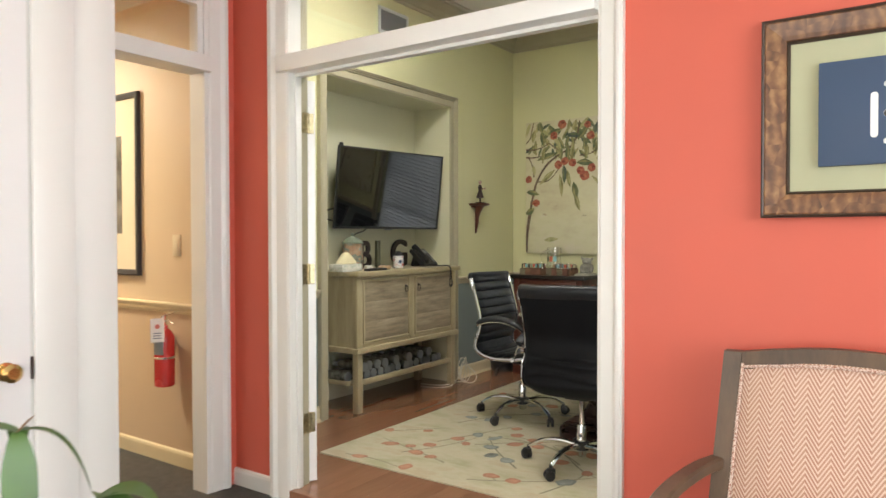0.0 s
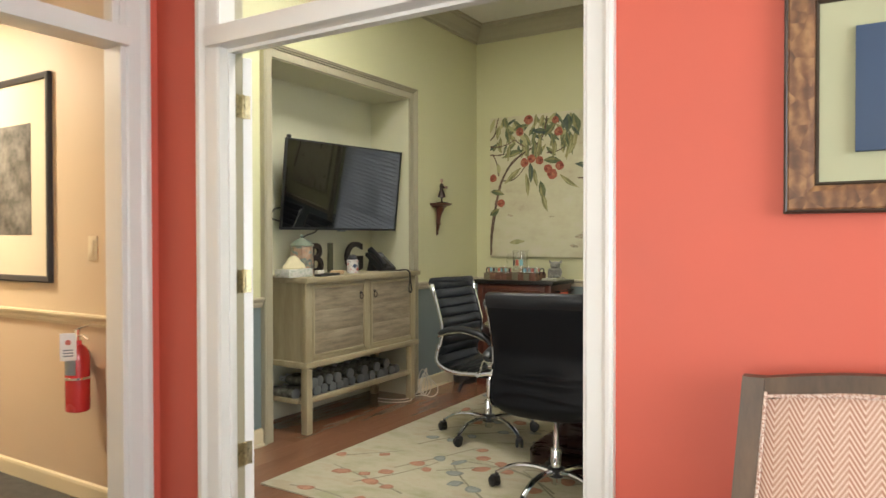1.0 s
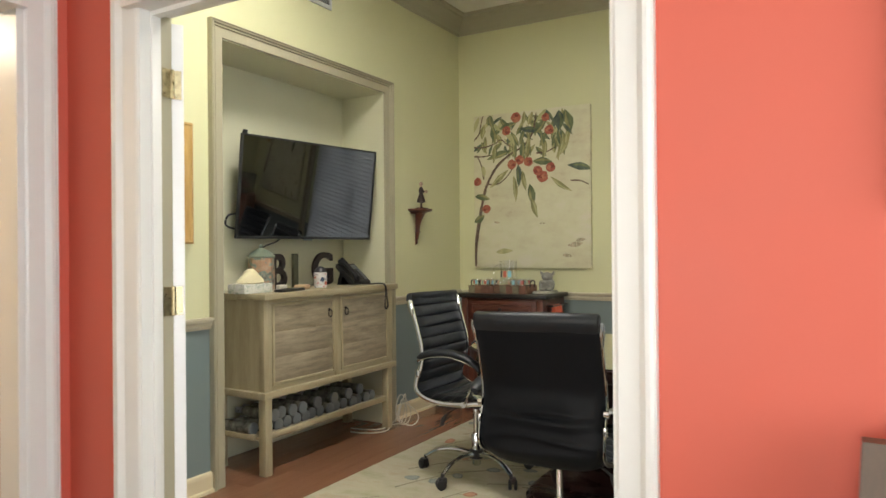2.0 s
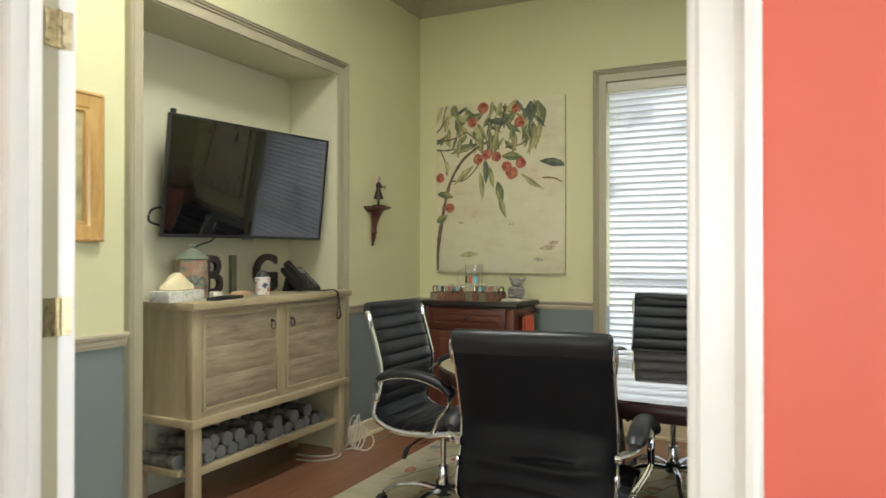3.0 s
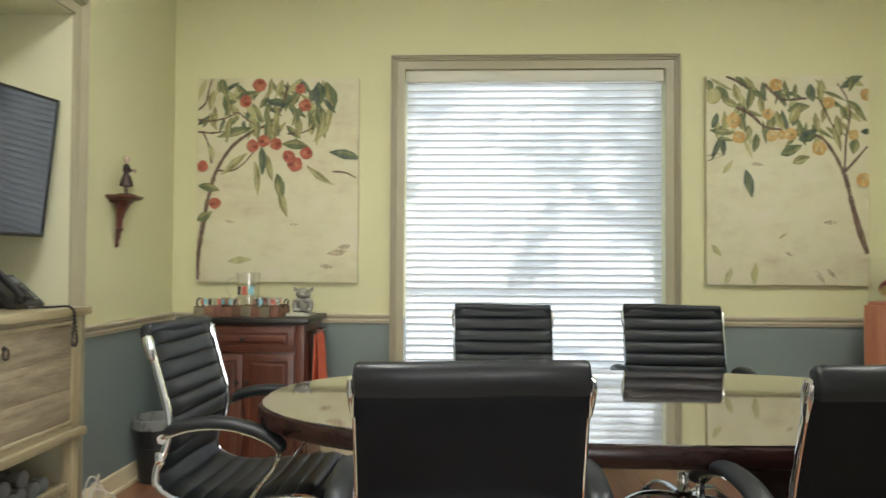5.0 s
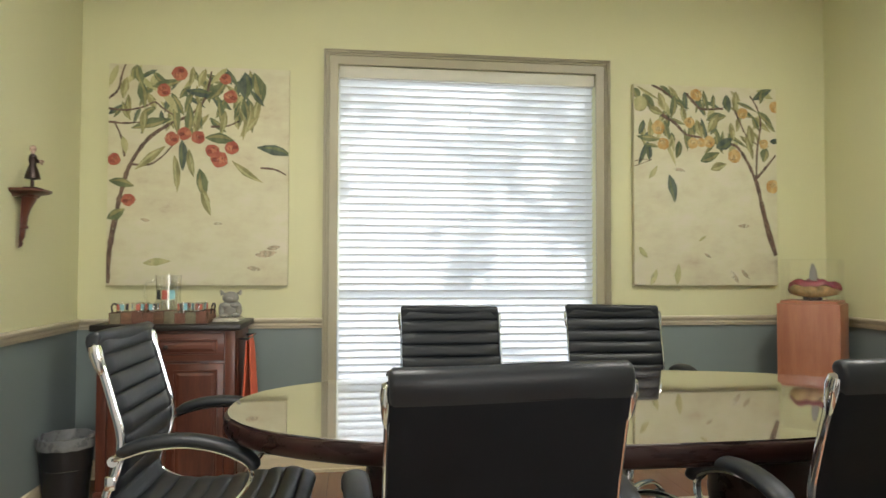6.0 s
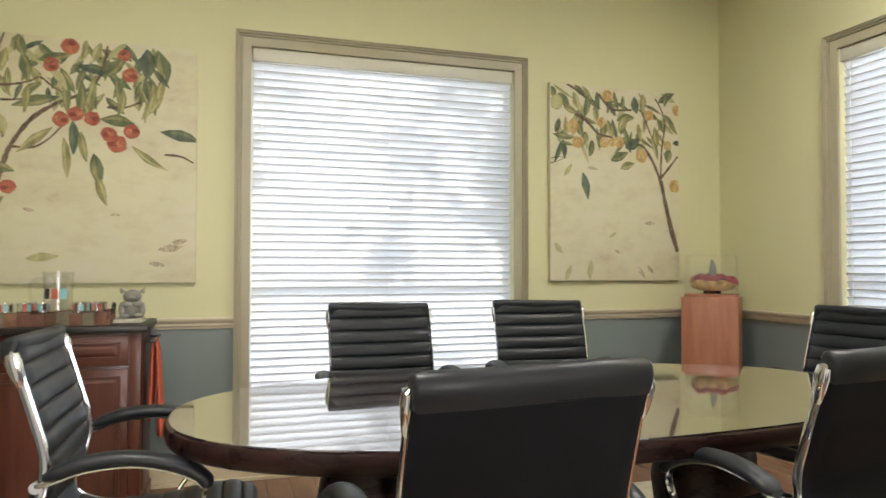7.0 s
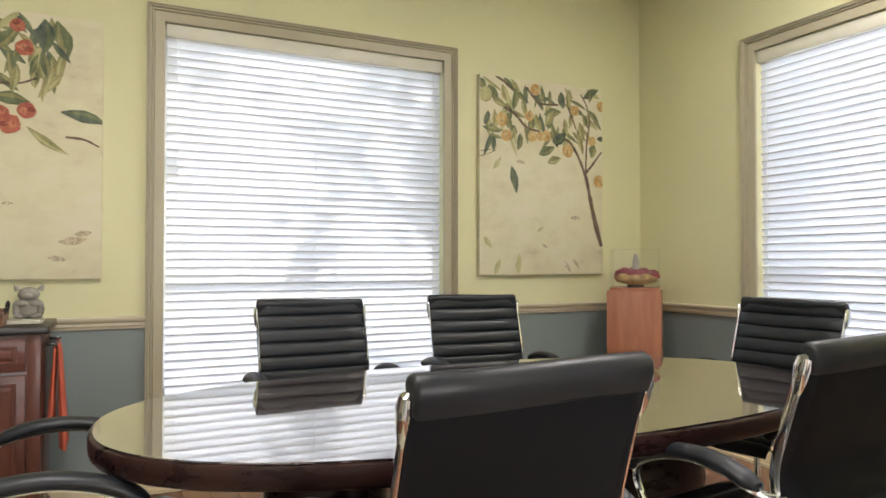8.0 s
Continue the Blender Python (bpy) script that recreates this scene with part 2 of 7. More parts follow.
def brush_paint(name, dark, light, cover=0.42, fine=70.0):
    """Dry-brushed paint: two tones in streaks, with the ground showing through at broken edges."""
    m, nt, b = _mat(name)
    vec = coords(nt, (1.0, 1.0, 0.55))
    tone, gap = noise_tex(nt, vec, fine * 0.4, 4.0, 0.6), noise_tex(nt, vec, fine, 5.0, 0.7)
    nt.links.new(ramp(nt, tone, [(0.35, dark), (0.65, light)]), b.inputs["Base Color"])
    b.inputs["Roughness"].default_value = 0.7
    tr, mx, mr = nt.nodes.new("ShaderNodeBsdfTransparent"), nt.nodes.new("ShaderNodeMixShader"), nt.nodes.new("ShaderNodeMapRange")
    mr.inputs["From Min"].default_value, mr.inputs["From Max"].default_value = cover - 0.06, cover + 0.06
    nt.links.new(gap, mr.inputs["Value"])
    nt.links.new(mr.outputs["Result"], mx.inputs[0])
    nt.links.new(tr.outputs[0], mx.inputs[1])
    nt.links.new(b.outputs[0], mx.inputs[2])
    nt.links.new(mx.outputs[0], nt.nodes["Material Output"].inputs["Surface"])
    return m


M["canvas"] = canvas_paint("scumbled_cream_canvas")
M["p_leaf"] = brush_paint("painted_green", (0.075, 0.100, 0.050), (0.20, 0.22, 0.105), 0.26, 45.0)
M["p_leaf2"] = brush_paint("painted_olive", (0.17, 0.165, 0.07), (0.37, 0.33, 0.15), 0.28, 45.0)
M["p_dark"] = brush_paint("painted_dark_green", (0.045, 0.070, 0.058), (0.14, 0.165, 0.115), 0.26, 45.0)
M["p_pale"] = brush_paint("painted_pale_green", (0.33, 0.33, 0.15), (0.50, 0.46, 0.24), 0.36, 45.0)
M["p_brown"] = brush_paint("painted_brown", (0.07, 0.042, 0.032), (0.20, 0.13, 0.09), 0.38, 90.0)
M["p_red"] = brush_paint("painted_red", (0.31, 0.075, 0.05), (0.44, 0.145, 0.08), 0.28, 45.0)
M["p_red_light"] = brush_paint("painted_light_red", (0.42, 0.12, 0.07), (0.55, 0.22, 0.12), 0.46)
M["p_red_dark"] = brush_paint("painted_dark_red", (0.20, 0.04, 0.03), (0.30, 0.07, 0.045), 0.46)
M["p_orange_light"] = brush_paint("painted_light_orange", (0.58, 0.40, 0.16), (0.66, 0.52, 0.27), 0.46)
M["p_orange"] = brush_paint("painted_orange", (0.45, 0.24, 0.07), (0.58, 0.42, 0.18), 0.36)
M["p_smudge"] = brush_paint("painted_beige_smudge", (0.44, 0.35, 0.24), (0.54, 0.45, 0.31), 0.48, 40.0)
M["sponge"] = surface("peach_sponge", (0.55, 0.38, 0.24), 0.9, var=0.15, scale=30, fine=200, bump=0.6)
M["landscape"] = surface("muted_landscape_paint", (0.36, 0.31, 0.16), 0.6, var=0.4, scale=9, fine=80, bump=0.1)
M["figure_pale"] = surface("pale_painted_figure", (0.40, 0.28, 0.22), 0.5, var=0.5, scale=60)
M["stone_pale"] = surface("pale_stone_tile", (0.48, 0.46, 0.38), 0.6, var=0.15, scale=30)
M["rug_coral_heart"] = surface("pale_coral_wool", (0.46, 0.235, 0.15), 0.95, var=0.2, scale=16, fine=380, bump=0.8, dist=0.003)
M["rug_blue_heart"] = surface("pale_blue_wool", (0.30, 0.32, 0.29), 0.95, var=0.2, scale=16, fine=380, bump=0.8, dist=0.003)
M["gold"] = wood("gilt_frame", (0.36, 0.20, 0.06), (0.62, 0.40, 0.14), (9, 9, 1.2), 2.0, 0.35, 0.2, 0.1)


def burl_veneer(name):
    """Burl veneer laid in irregular pieces, the figure of each turned its own way."""
    m, nt, b = _mat(name)
    vec = coords(nt, (1.0, 1.0, 1.0))
    cell, off, add, mul = (nt.nodes.new(k) for k in ("ShaderNodeTexVoronoi", "ShaderNodeVectorMath", "ShaderNodeVectorMath", "ShaderNodeMath"))
    cell.inputs["Scale"].default_value = 17.0
    nt.links.new(vec, cell.inputs["Vector"])
    off.operation, off.inputs["Scale"].default_value = "SCALE", 9.0
    nt.links.new(cell.outputs["Color"], off.inputs[0])
    nt.links.new(vec, add.inputs[0])
    nt.links.new(off.outputs[0], add.inputs[1])
    wave = nt.nodes.new("ShaderNodeTexWave")
    wave.inputs["Scale"].default_value, wave.inputs["Distortion"].default_value, wave.inputs["Detail"].default_value, wave.inputs["Detail Scale"].default_value = 9.0, 4.0, 4.0, 1.6
    nt.links.new(add.outputs[0], wave.inputs["Vector"])
    cloud = noise_tex(nt, add.outputs[0], 16.0, 5.0, 0.6)
    mul.operation, mul.inputs[1].default_value = "MULTIPLY_ADD", 0.22
    nt.links.new(wave.outputs["Fac"], mul.inputs[0])
    nt.links.new(cloud, mul.inputs[2])
    nt.links.new(ramp(nt, mul.outputs[0], [(0.36, (0.085, 0.036, 0.018)), (0.56, (0.15, 0.066, 0.030)), (0.72, (0.23, 0.11, 0.046)), (0.88, (0.34, 0.18, 0.075))]), b.inputs["Base Color"])
    b.inputs["Roughness"].default_value = 0.42
    bump_from(nt, cloud, b, 0.15)
    return m


M["burl"] = burl_veneer("pieced_burl_veneer")
M["darkwood"] = wood("dark_walnut", (0.050, 0.030, 0.018), (0.140, 0.086, 0.050), (5, 5, 1.2), 1.6, 0.5, 0.0, 0.06)
M["cherry"] = wood("cherry_veneer", (0.27, 0.095, 0.05), (0.40, 0.165, 0.09), (8, 8, 1.0), 2.0, 0.4, 0.1, 0.04)
M["burl_edge"] = wood("dark_frame_edge", (0.02, 0.012, 0.008), (0.06, 0.035, 0.022), (6, 6, 6), 3.0, 0.4, 0.1, 0.1)
M["drinkware"] = pane_glass("clear_drinking_glass", 0.95, 0.10)
M["bottle"] = surface("smoky_bottle_glass", (0.15, 0.15, 0.128), 0.1, var=0.8, scale=26, fine=60, bump=0.3)
M["foil"] = surface("silver_neck_foil", (0.62, 0.64, 0.64), 0.3, 0.85, var=0.2, scale=60, fine=160, bump=0.6)
M["crate_red"] = wood("red_brown_crate_block", (0.08, 0.032, 0.02), (0.22, 0.10, 0.065), (3, 3, 3), 3.0, 0.7, 0, 0.3)
M["crate_grey"] = wood("grey_olive_crate_block", (0.085, 0.075, 0.045), (0.22, 0.19, 0.12), (3, 3, 3), 3.0, 0.7, 0, 0.3)
M["sage"] = surface("sage_linen_mat", (0.43, 0.43, 0.28), 0.8, var=0.03, scale=4, fine=300, bump=0.3)
M["navy"] = surface("navy_blue_canvas", (0.042, 0.075, 0.142), 0.6, var=0.06, scale=4, fine=300, bump=0.2)
M["chalk"] = surface("white_paint_marks", (0.8, 0.8, 0.79), 0.6, var=0.02)
M["paper"] = surface("white_paper", (0.74, 0.72, 0.66), 0.8, var=0.04, scale=20)
M["mat_cream"] = surface("cream_mat_board", (0.68, 0.60, 0.45), 0.8, var=0.02, scale=4)
M["photo"] = surface("grey_photograph", (0.14, 0.135, 0.12), 0.5, var=0.75, scale=14, fine=60, bump=0.0)
M["red_enamel"] = surface("red_enamel", (0.50, 0.03, 0.03), 0.25, var=0.05, coat=0.4)
M["orange_cloth"] = surface("orange_towel", (0.62, 0.13, 0.07), 0.95, var=0.1, scale=20, fine=300, bump=0.8, dist=0.003)
M["stone"] = surface("grey_stone_figure", (0.26, 0.25, 0.22), 0.7, var=0.2, scale=30, fine=160, bump=0.3)
M["bronze"] = surface("dark_bronze_figure", (0.035, 0.022, 0.018), 0.35, 0.6, var=0.3, scale=30)
M["teal"] = surface("verdigris_glaze", (0.20, 0.235, 0.175), 0.4, var=0.25, scale=14)
M["cap"] = surface("grey_plastic_cap", (0.19, 0.205, 0.21), 0.45, var=0.05)
M["yellow_tissue"] = surface("cream_tissue", (0.74, 0.66, 0.42), 0.9, var=0.06, scale=20)
M["leaf"] = surface("green_leaf", (0.06, 0.12, 0.025), 0.4, var=0.3, scale=9, fine=60, bump=0.2)
M["sheath"] = surface("dry_brown_sheath", (0.36, 0.20, 0.09), 0.6, var=0.2, scale=20)
M["terracotta"] = surface("terracotta_pot", (0.38, 0.16, 0.085), 0.8, var=0.1)
M["soil"] = surface("dark_soil", (0.03, 0.02, 0.015), 0.95, var=0.4, scale=40, bump=1.0, dist=0.01)
M["letter"] = surface("dark_iron_letter", (0.028, 0.02, 0.018), 0.5, 0.3, var=0.3, scale=18)
M["letter_g"] = surface("olive_iron_letter", (0.085, 0.085, 0.05), 0.5, 0.3, var=0.3, scale=18)
M["shell_red"] = surface("burgundy_shell", (0.20, 0.03, 0.045), 0.35, var=0.2, scale=14)
M["shell_gold"] = surface("mottled_gold_shell", (0.48, 0.37, 0.18), 0.35, 0.0, var=0.5, scale=26)
M["acrylic"] = pane_glass("clear_acrylic", 0.22, 0.012)
M["lab_red"] = surface("red_label", (0.55, 0.14, 0.10), 0.5)
M["lab_blue"] = surface("sky_blue_label", (0.25, 0.52, 0.58), 0.5)
M["lab_dark"] = surface("black_label", (0.03, 0.03, 0.035), 0.5)
M["crate"] = wood("dark_rustic_crate_wood", (0.07, 0.035, 0.02), (0.24, 0.125, 0.07), (1.5, 6, 6), 3.0, 0.7, 0, 0.3, 0.1, 0.35)
M["liner"] = surface("grey_plastic_liner", (0.16, 0.165, 0.165), 0.3, var=0.25, scale=20, fine=60, bump=0.3)
M["cable"] = surface("white_cable", (0.62, 0.59, 0.5), 0.5)
M["switch"] = surface("ivory_plastic", (0.66, 0.58, 0.42), 0.35, var=0.02)
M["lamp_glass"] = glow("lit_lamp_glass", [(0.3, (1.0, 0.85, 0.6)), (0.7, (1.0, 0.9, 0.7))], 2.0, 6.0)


def mottled(name, stops, scale, rough=0.5):
    """Hand-painted or printed ware: several colours in small blotches."""
    m, nt, b = _mat(name)
    nt.links.new(ramp(nt, noise_tex(nt, coords(nt), scale, 3.0, 0.6), stops), b.inputs["Base Color"])
    b.inputs["Roughness"].default_value = rough
    return m


def herringbone(name):
    """Woven zigzag stripes in two coral tones."""
    m, nt, b = _mat(name)
    tc, sep = nt.nodes.new("ShaderNodeTexCoord"), nt.nodes.new("ShaderNodeSeparateXYZ")
    nt.links.new(tc.outputs["Object"], sep.inputs[0])

    def op(kind, a, k=None, c=None):
        n = nt.nodes.new("ShaderNodeMath")
        n.operation = kind
        nt.links.new(a, n.inputs[0])
        for i, v in ((1, k), (2, c)):
            if v is not None:
                if hasattr(v, "links"):
                    nt.links.new(v, n.inputs[i])
                else:
                    n.inputs[i].default_value = v
        return n.outputs[0]
    zig = op("PINGPONG", sep.outputs["X"], 0.031)
    s = op("ADD", op("MULTIPLY", zig, -1.6), sep.outputs["Z"])
    wave = op("SINE", op("MULTIPLY", s, 2 * math.pi / 0.0165))
    band = op("GREATER_THAN", op("FLOORED_MODULO", sep.outputs["X"], 0.062), 0.031)
    depth = op("MULTIPLY_ADD", band, 0.05, 0.30)
    fac = op("SUBTRACT", op("MULTIPLY_ADD", wave, depth, 0.86), depth)
    nt.links.new(ramp(nt, fac, [(0.15, (0.355, 0.175, 0.12)), (0.5, (0.48, 0.295, 0.215)), (0.86, (0.70, 0.535, 0.43))]), b.inputs["Base Color"])
    b.inputs["Roughness"].default_value = 0.9
    bump_from(nt, fac, b, 0.5, 0.001)
    return m


M["herringbone"] = herringbone("coral_herringbone_fabric")
M["welt"] = mottled("pale_corded_welt", [(0.42, (0.34, 0.17, 0.12)), (0.5, (0.60, 0.45, 0.37)), (0.6, (0.68, 0.56, 0.48))], 190.0, 0.9)
M["jar_paint"] = mottled("painted_jar_glaze", [(0.34, (0.10, 0.07, 0.06)), (0.42, (0.20, 0.26, 0.22)), (0.47, (0.38, 0.22, 0.14)), (0.58, (0.45, 0.31, 0.21)), (0.64, (0.24, 0.31, 0.27))], 17.0, 0.35)
M["tissue_print"] = mottled("printed_tissue_card", [(0.38, (0.40, 0.44, 0.38)), (0.46, (0.58, 0.58, 0.50)), (0.54, (0.68, 0.66, 0.60)), (0.64, (0.52, 0.52, 0.50))], 42.0, 0.6)
M["jar_print"] = mottled("printed_white_jar", [(0.36, (0.10, 0.08, 0.16)), (0.43, (0.62, 0.60, 0.60)), (0.60, (0.70, 0.68, 0.66)), (0.68, (0.48, 0.08, 0.06))], 30.0, 0.35)
# ---- mesh helpers ----
def box(bm, x0, x1, y0, y1, z0, z1, bevel=0.0, m=None):
    """Adds one box, its edges rounded by bevel, turned by the matrix m."""
    g = bmesh.ops.create_cube(bm, size=1.0)
    vs = g["verts"]
    t = Matrix.Translation(((x0 + x1) / 2, (y0 + y1) / 2, (z0 + z1) / 2)) @ Matrix.Diagonal((abs(x1 - x0), abs(y1 - y0), abs(z1 - z0), 1))
    bmesh.ops.transform(bm, matrix=(m @ t if m else t), verts=vs)
    if bevel:
        es = list({e for v in vs for e in v.link_edges})
        bmesh.ops.bevel(bm, geom=es, offset=bevel, segments=2, affect="EDGES", profile=0.5)
    return bm


def boxes(*rows, bevel=0.0):
    bm = bmesh.new()
    for r in rows:
        box(bm, *r, bevel=bevel)
    return bm


def loft(bm, rings, closed=True, caps=True):
    """Joins rings of as many points each into a skin."""
    vs = [[bm.verts.new(p) for p in ring] for ring in rings]
    n = len(vs[0])
    for a, b in zip(vs, vs[1:]):
        for i in range(n if closed else n - 1):
            j = (i + 1) % n
            bm.faces.new((a[i], a[j], b[j], b[i]))
    if caps and closed:
        bm.faces.new(list(reversed(vs[0])))
        bm.faces.new(vs[-1])
    bmesh.ops.recalc_face_normals(bm, faces=bm.faces[:])
    return bm


def lathe(bm, profile, n=24, at=(0, 0, 0), m=None):
    """A turned body from (radius, height) pairs."""
    rings = []
    for r, z in profile:
        ring = [Vector((at[0] + r * math.cos(2 * math.pi * i / n), at[1] + r * math.sin(2 * math.pi * i / n), at[2] + z)) for i in range(n)]
        rings.append([m @ p for p in ring] if m else ring)
    return loft(bm, rings)


def tube(bm, pts, r, n=10, flat=1.0, up=(0, 0, 1), caps=True):
    """A bar along points; r may be a list. flat: how high its section is by its width."""
    pts = [Vector(p) for p in pts]
    rings = []
    for i, p in enumerate(pts):
        d = (pts[min(i + 1, len(pts) - 1)] - pts[max(i - 1, 0)]).normalized()
        u = Vector(up)
        if abs(d.dot(u)) > 0.97:
            u = Vector((0, 1, 0)) if abs(d.y) < 0.9 else Vector((1, 0, 0))
        s = d.cross(u).normalized()
        w = s.cross(d).normalized()
        rr = r[i] if isinstance(r, (list, tuple)) else r
        rings.append([p + s * rr * math.cos(2 * math.pi * k / n) + w * rr * flat * math.sin(2 * math.pi * k / n) for k in range(n)])
    return loft(bm, rings, caps=caps)


def curve_pts(ctrl, n=8):
    """A smooth line through control points."""
    c = [Vector(p) for p in ctrl]
    c = [c[0] * 2 - c[1]] + c + [c[-1] * 2 - c[-2]]
    out = []
    for i in range(1, len(c) - 2):
        for k in range(n):
            t = k / n
            a, b, d, e = c[i - 1], c[i], c[i + 1], c[i + 2]
            out.append(0.5 * ((2 * b) + (d - a) * t + (2 * a - 5 * b + 4 * d - e) * t * t + (3 * b - a - 3 * d + e) * t ** 3))
    return out + [c[-2]]


def mesh_of(bm, name, material, smooth=None):
    me = bpy.data.meshes.new(name)
    bm.to_mesh(me)
    bm.free()
    me.materials.append(material)
    if smooth is not None:
        me.shade_smooth()
        me.set_sharp_from_angle(angle=radians(smooth))
    return me


def part(name, bm, material, parent, label="", smooth=35):
    ob = new(name, mesh_of(bm, name, material, smooth))
    ob.parent = parent
    if label:
        ob["label"] = label
    return ob


def thing(name, label, category, at=None, group="", kind=""):
    ob = new(name)
    ob.empty_display_size = 0.1
    if at is not None:
        ob.matrix_world = at
    return tagged(ob, label, category, group, kind)


def single(name, bm, material, label, category, at=None, group="", kind="", smooth=35):
    ob = new(name, mesh_of(bm, name, material, smooth))
    if at is not None:
        ob.matrix_world = at
    return tagged(ob, label, category, group, kind)


def struct(name, bm, material, label="", smooth=None):
    ob = new(name, mesh_of(bm, name, material, smooth))
    return tagged(ob, label or name.replace("_", " "), name.split("_")[0], kind="structure")


# ---- the shell ----
TVX, EASTX, NORTHY, SOUTHY, CORALY = -3.17, 1.42, 6.14, 2.575, 2.47
CEIL, DADO = 3.20, 0.865
NX0, NX1 = 3.53, 5.02            # the niche along the west wall
NTOP, NBACK = 2.355, -3.54
WX0, WX1, WZ0, WZ1 = -1.725, -0.135, 0.45, 2.40   # north window
EY0, EY1 = 3.575, 5.155          # east window
DX0, DX1, DTOP = -2.39, -0.756, 2.46               # double doorway
CARPET = -0.05                   # the front room and hall lie a little lower
HALLX = -2.79                    # wall with the hall opening
HY0, HY1 = 1.52, 2.31


def layered(name, rows, split=DADO, up="yellow", low="blue"):
    """Wall boxes cut at the chair rail: paint above, darker paint below."""
    a, b = bmesh.new(), bmesh.new()
    for x0, x1, y0, y1, z0, z1 in rows:
        if z1 > split:
            box(a, x0, x1, y0, y1, max(z0, split), z1)
        if z0 < split:
            box(b, x0, x1, y0, y1, z0, min(z1, split))
    struct(name, a, M[up], "pale yellow painted plaster wall above the chair rail")
    struct(name.replace("wall", "wall_dado"), b, M[low], "slate blue painted dado below the chair rail")


layered("wall_north", [(-3.66, WX0, NORTHY, 6.32, 0, CEIL), (WX1, 1.60, NORTHY, 6.32, 0, CEIL), (WX0, WX1, NORTHY, 6.32, 0, WZ0), (WX0, WX1, NORTHY, 6.32, WZ1, CEIL)])
layered("wall_east", [(EASTX, 1.60, SOUTHY, EY0, 0, CEIL), (EASTX, 1.60, EY1, NORTHY, 0, CEIL), (EASTX, 1.60, EY0, EY1, 0, WZ0), (EASTX, 1.60, EY0, EY1, WZ1, CEIL)])
layered("wall_west", [(-3.66, TVX, SOUTHY, NX0, 0, CEIL), (-3.66, TVX, NX1, NORTHY, 0, CEIL), (-3.66, TVX, NX0, NX1, NTOP, CEIL)])
struct("wall_niche", boxes((-3.66, NBACK, NX0, NX1, 0, NTOP)), M["cream"], "cream painted back of the wall niche")
layered("wall_south", [(-3.66, DX0, 2.54, SOUTHY, 0, CEIL), (DX1, 1.60, 2.54, SOUTHY, 0, CEIL), (DX0, DX1, 2.54, SOUTHY, DTOP, CEIL)])
struct("wall_coral", boxes((HALLX, DX0, CORALY, 2.54, CARPET, CEIL), (DX1, 3.0, CORALY, 2.54, CARPET, CEIL), (DX0, DX1, CORALY, 2.54, DTOP, CEIL)), M["coral"], "coral red painted wall round the doorway")
struct("wall_hall_opening", boxes((HALLX - 0.11, HALLX, HY1, CORALY, CARPET, CEIL), (HALLX - 0.11, HALLX, 1.48, HY0, CARPET, CEIL), (HALLX - 0.11, HALLX, HY0, HY1, DTOP, CEIL)), M["coral"], "coral painted wall with the hall opening")
struct("wall_closet", boxes((HALLX - 0.11, -2.20, -2.7, 1.48, CARPET, CEIL)), M["white"], "white painted closet wall")
struct("wall_front_east", boxes((3.0, 3.15, -2.7, -1.6, CARPET, CEIL), (3.0, 3.15, 1.5, 2.54, CARPET, CEIL), (3.0, 3.15, -1.6, 1.5, CARPET, 0.5), (3.0, 3.15, -1.6, 1.5, 2.5, CEIL)), M["mat_cream"], "cream painted wall with the front window")
struct("wall_front_south", boxes((-2.2, -1.7, -2.7, -2.55, CARPET, CEIL), (0.3, 3.0, -2.7, -2.55, CARPET, CEIL), (-1.7, 0.3, -2.7, -2.55, CARPET, 0.4), (-1.7, 0.3, -2.7, -2.55, 2.4, CEIL)), M["mat_cream"], "cream painted wall with the entrance window")
HALL_N = CORALY
layered("wall_hall_north", [(-6.5, HALLX - 0.001, HALL_N, 2.538, CARPET, 2.7)], 0.851, "tan", "tan_low")
struct("wall_hall_south", boxes((-6.5, HALLX - 0.11, 0.9, 1.0, CARPET, 2.7)), M["tan"], "tan hall wall")
struct("wall_hall_west", boxes((-6.6, -6.5, 0.9, 2.54, CARPET, 2.7)), M["tan"], "tan hall end wall")
struct("ceiling_hall", boxes((-6.6, HALLX - 0.11, 0.9, 2.54, 2.62, 2.72)), M["ceiling"], "pale hall ceiling")
struct("ceiling_conference", boxes((-3.7, 1.62, 2.54, 6.34, CEIL, CEIL + 0.1)), M["ceiling"], "pale painted ceiling")
struct("ceiling_front", boxes((-3.0, 3.2, -2.7, 2.54, CEIL, CEIL + 0.1)), M["ceiling"], "pale front room ceiling")
struct("floor_carpet", boxes((-6.6, 3.2, -2.7, 2.455, -0.15, CARPET)), M["carpet"], "dark grey carpet")
floor = struct("floor_conference", boxes((-3.7, 1.62, 2.50, 6.34, -0.15, -0.012)), M["subfloor"], "reddish wood laminate plank floor")


def moulding(profile, a, b, out, up=(0, 0, 1)):
    """A moulding from a to b; profile pairs are (away from the wall, up)."""
    a, b, out, up = Vector(a), Vector(b), Vector(out), Vector(up)
    return [[p + out * o + up * h for o, h in profile] for p in (a, b)]


def run(bm, profile, a, b, out, up=(0, 0, 1)):
    return loft(bm, moulding(profile, a, b, out, up))


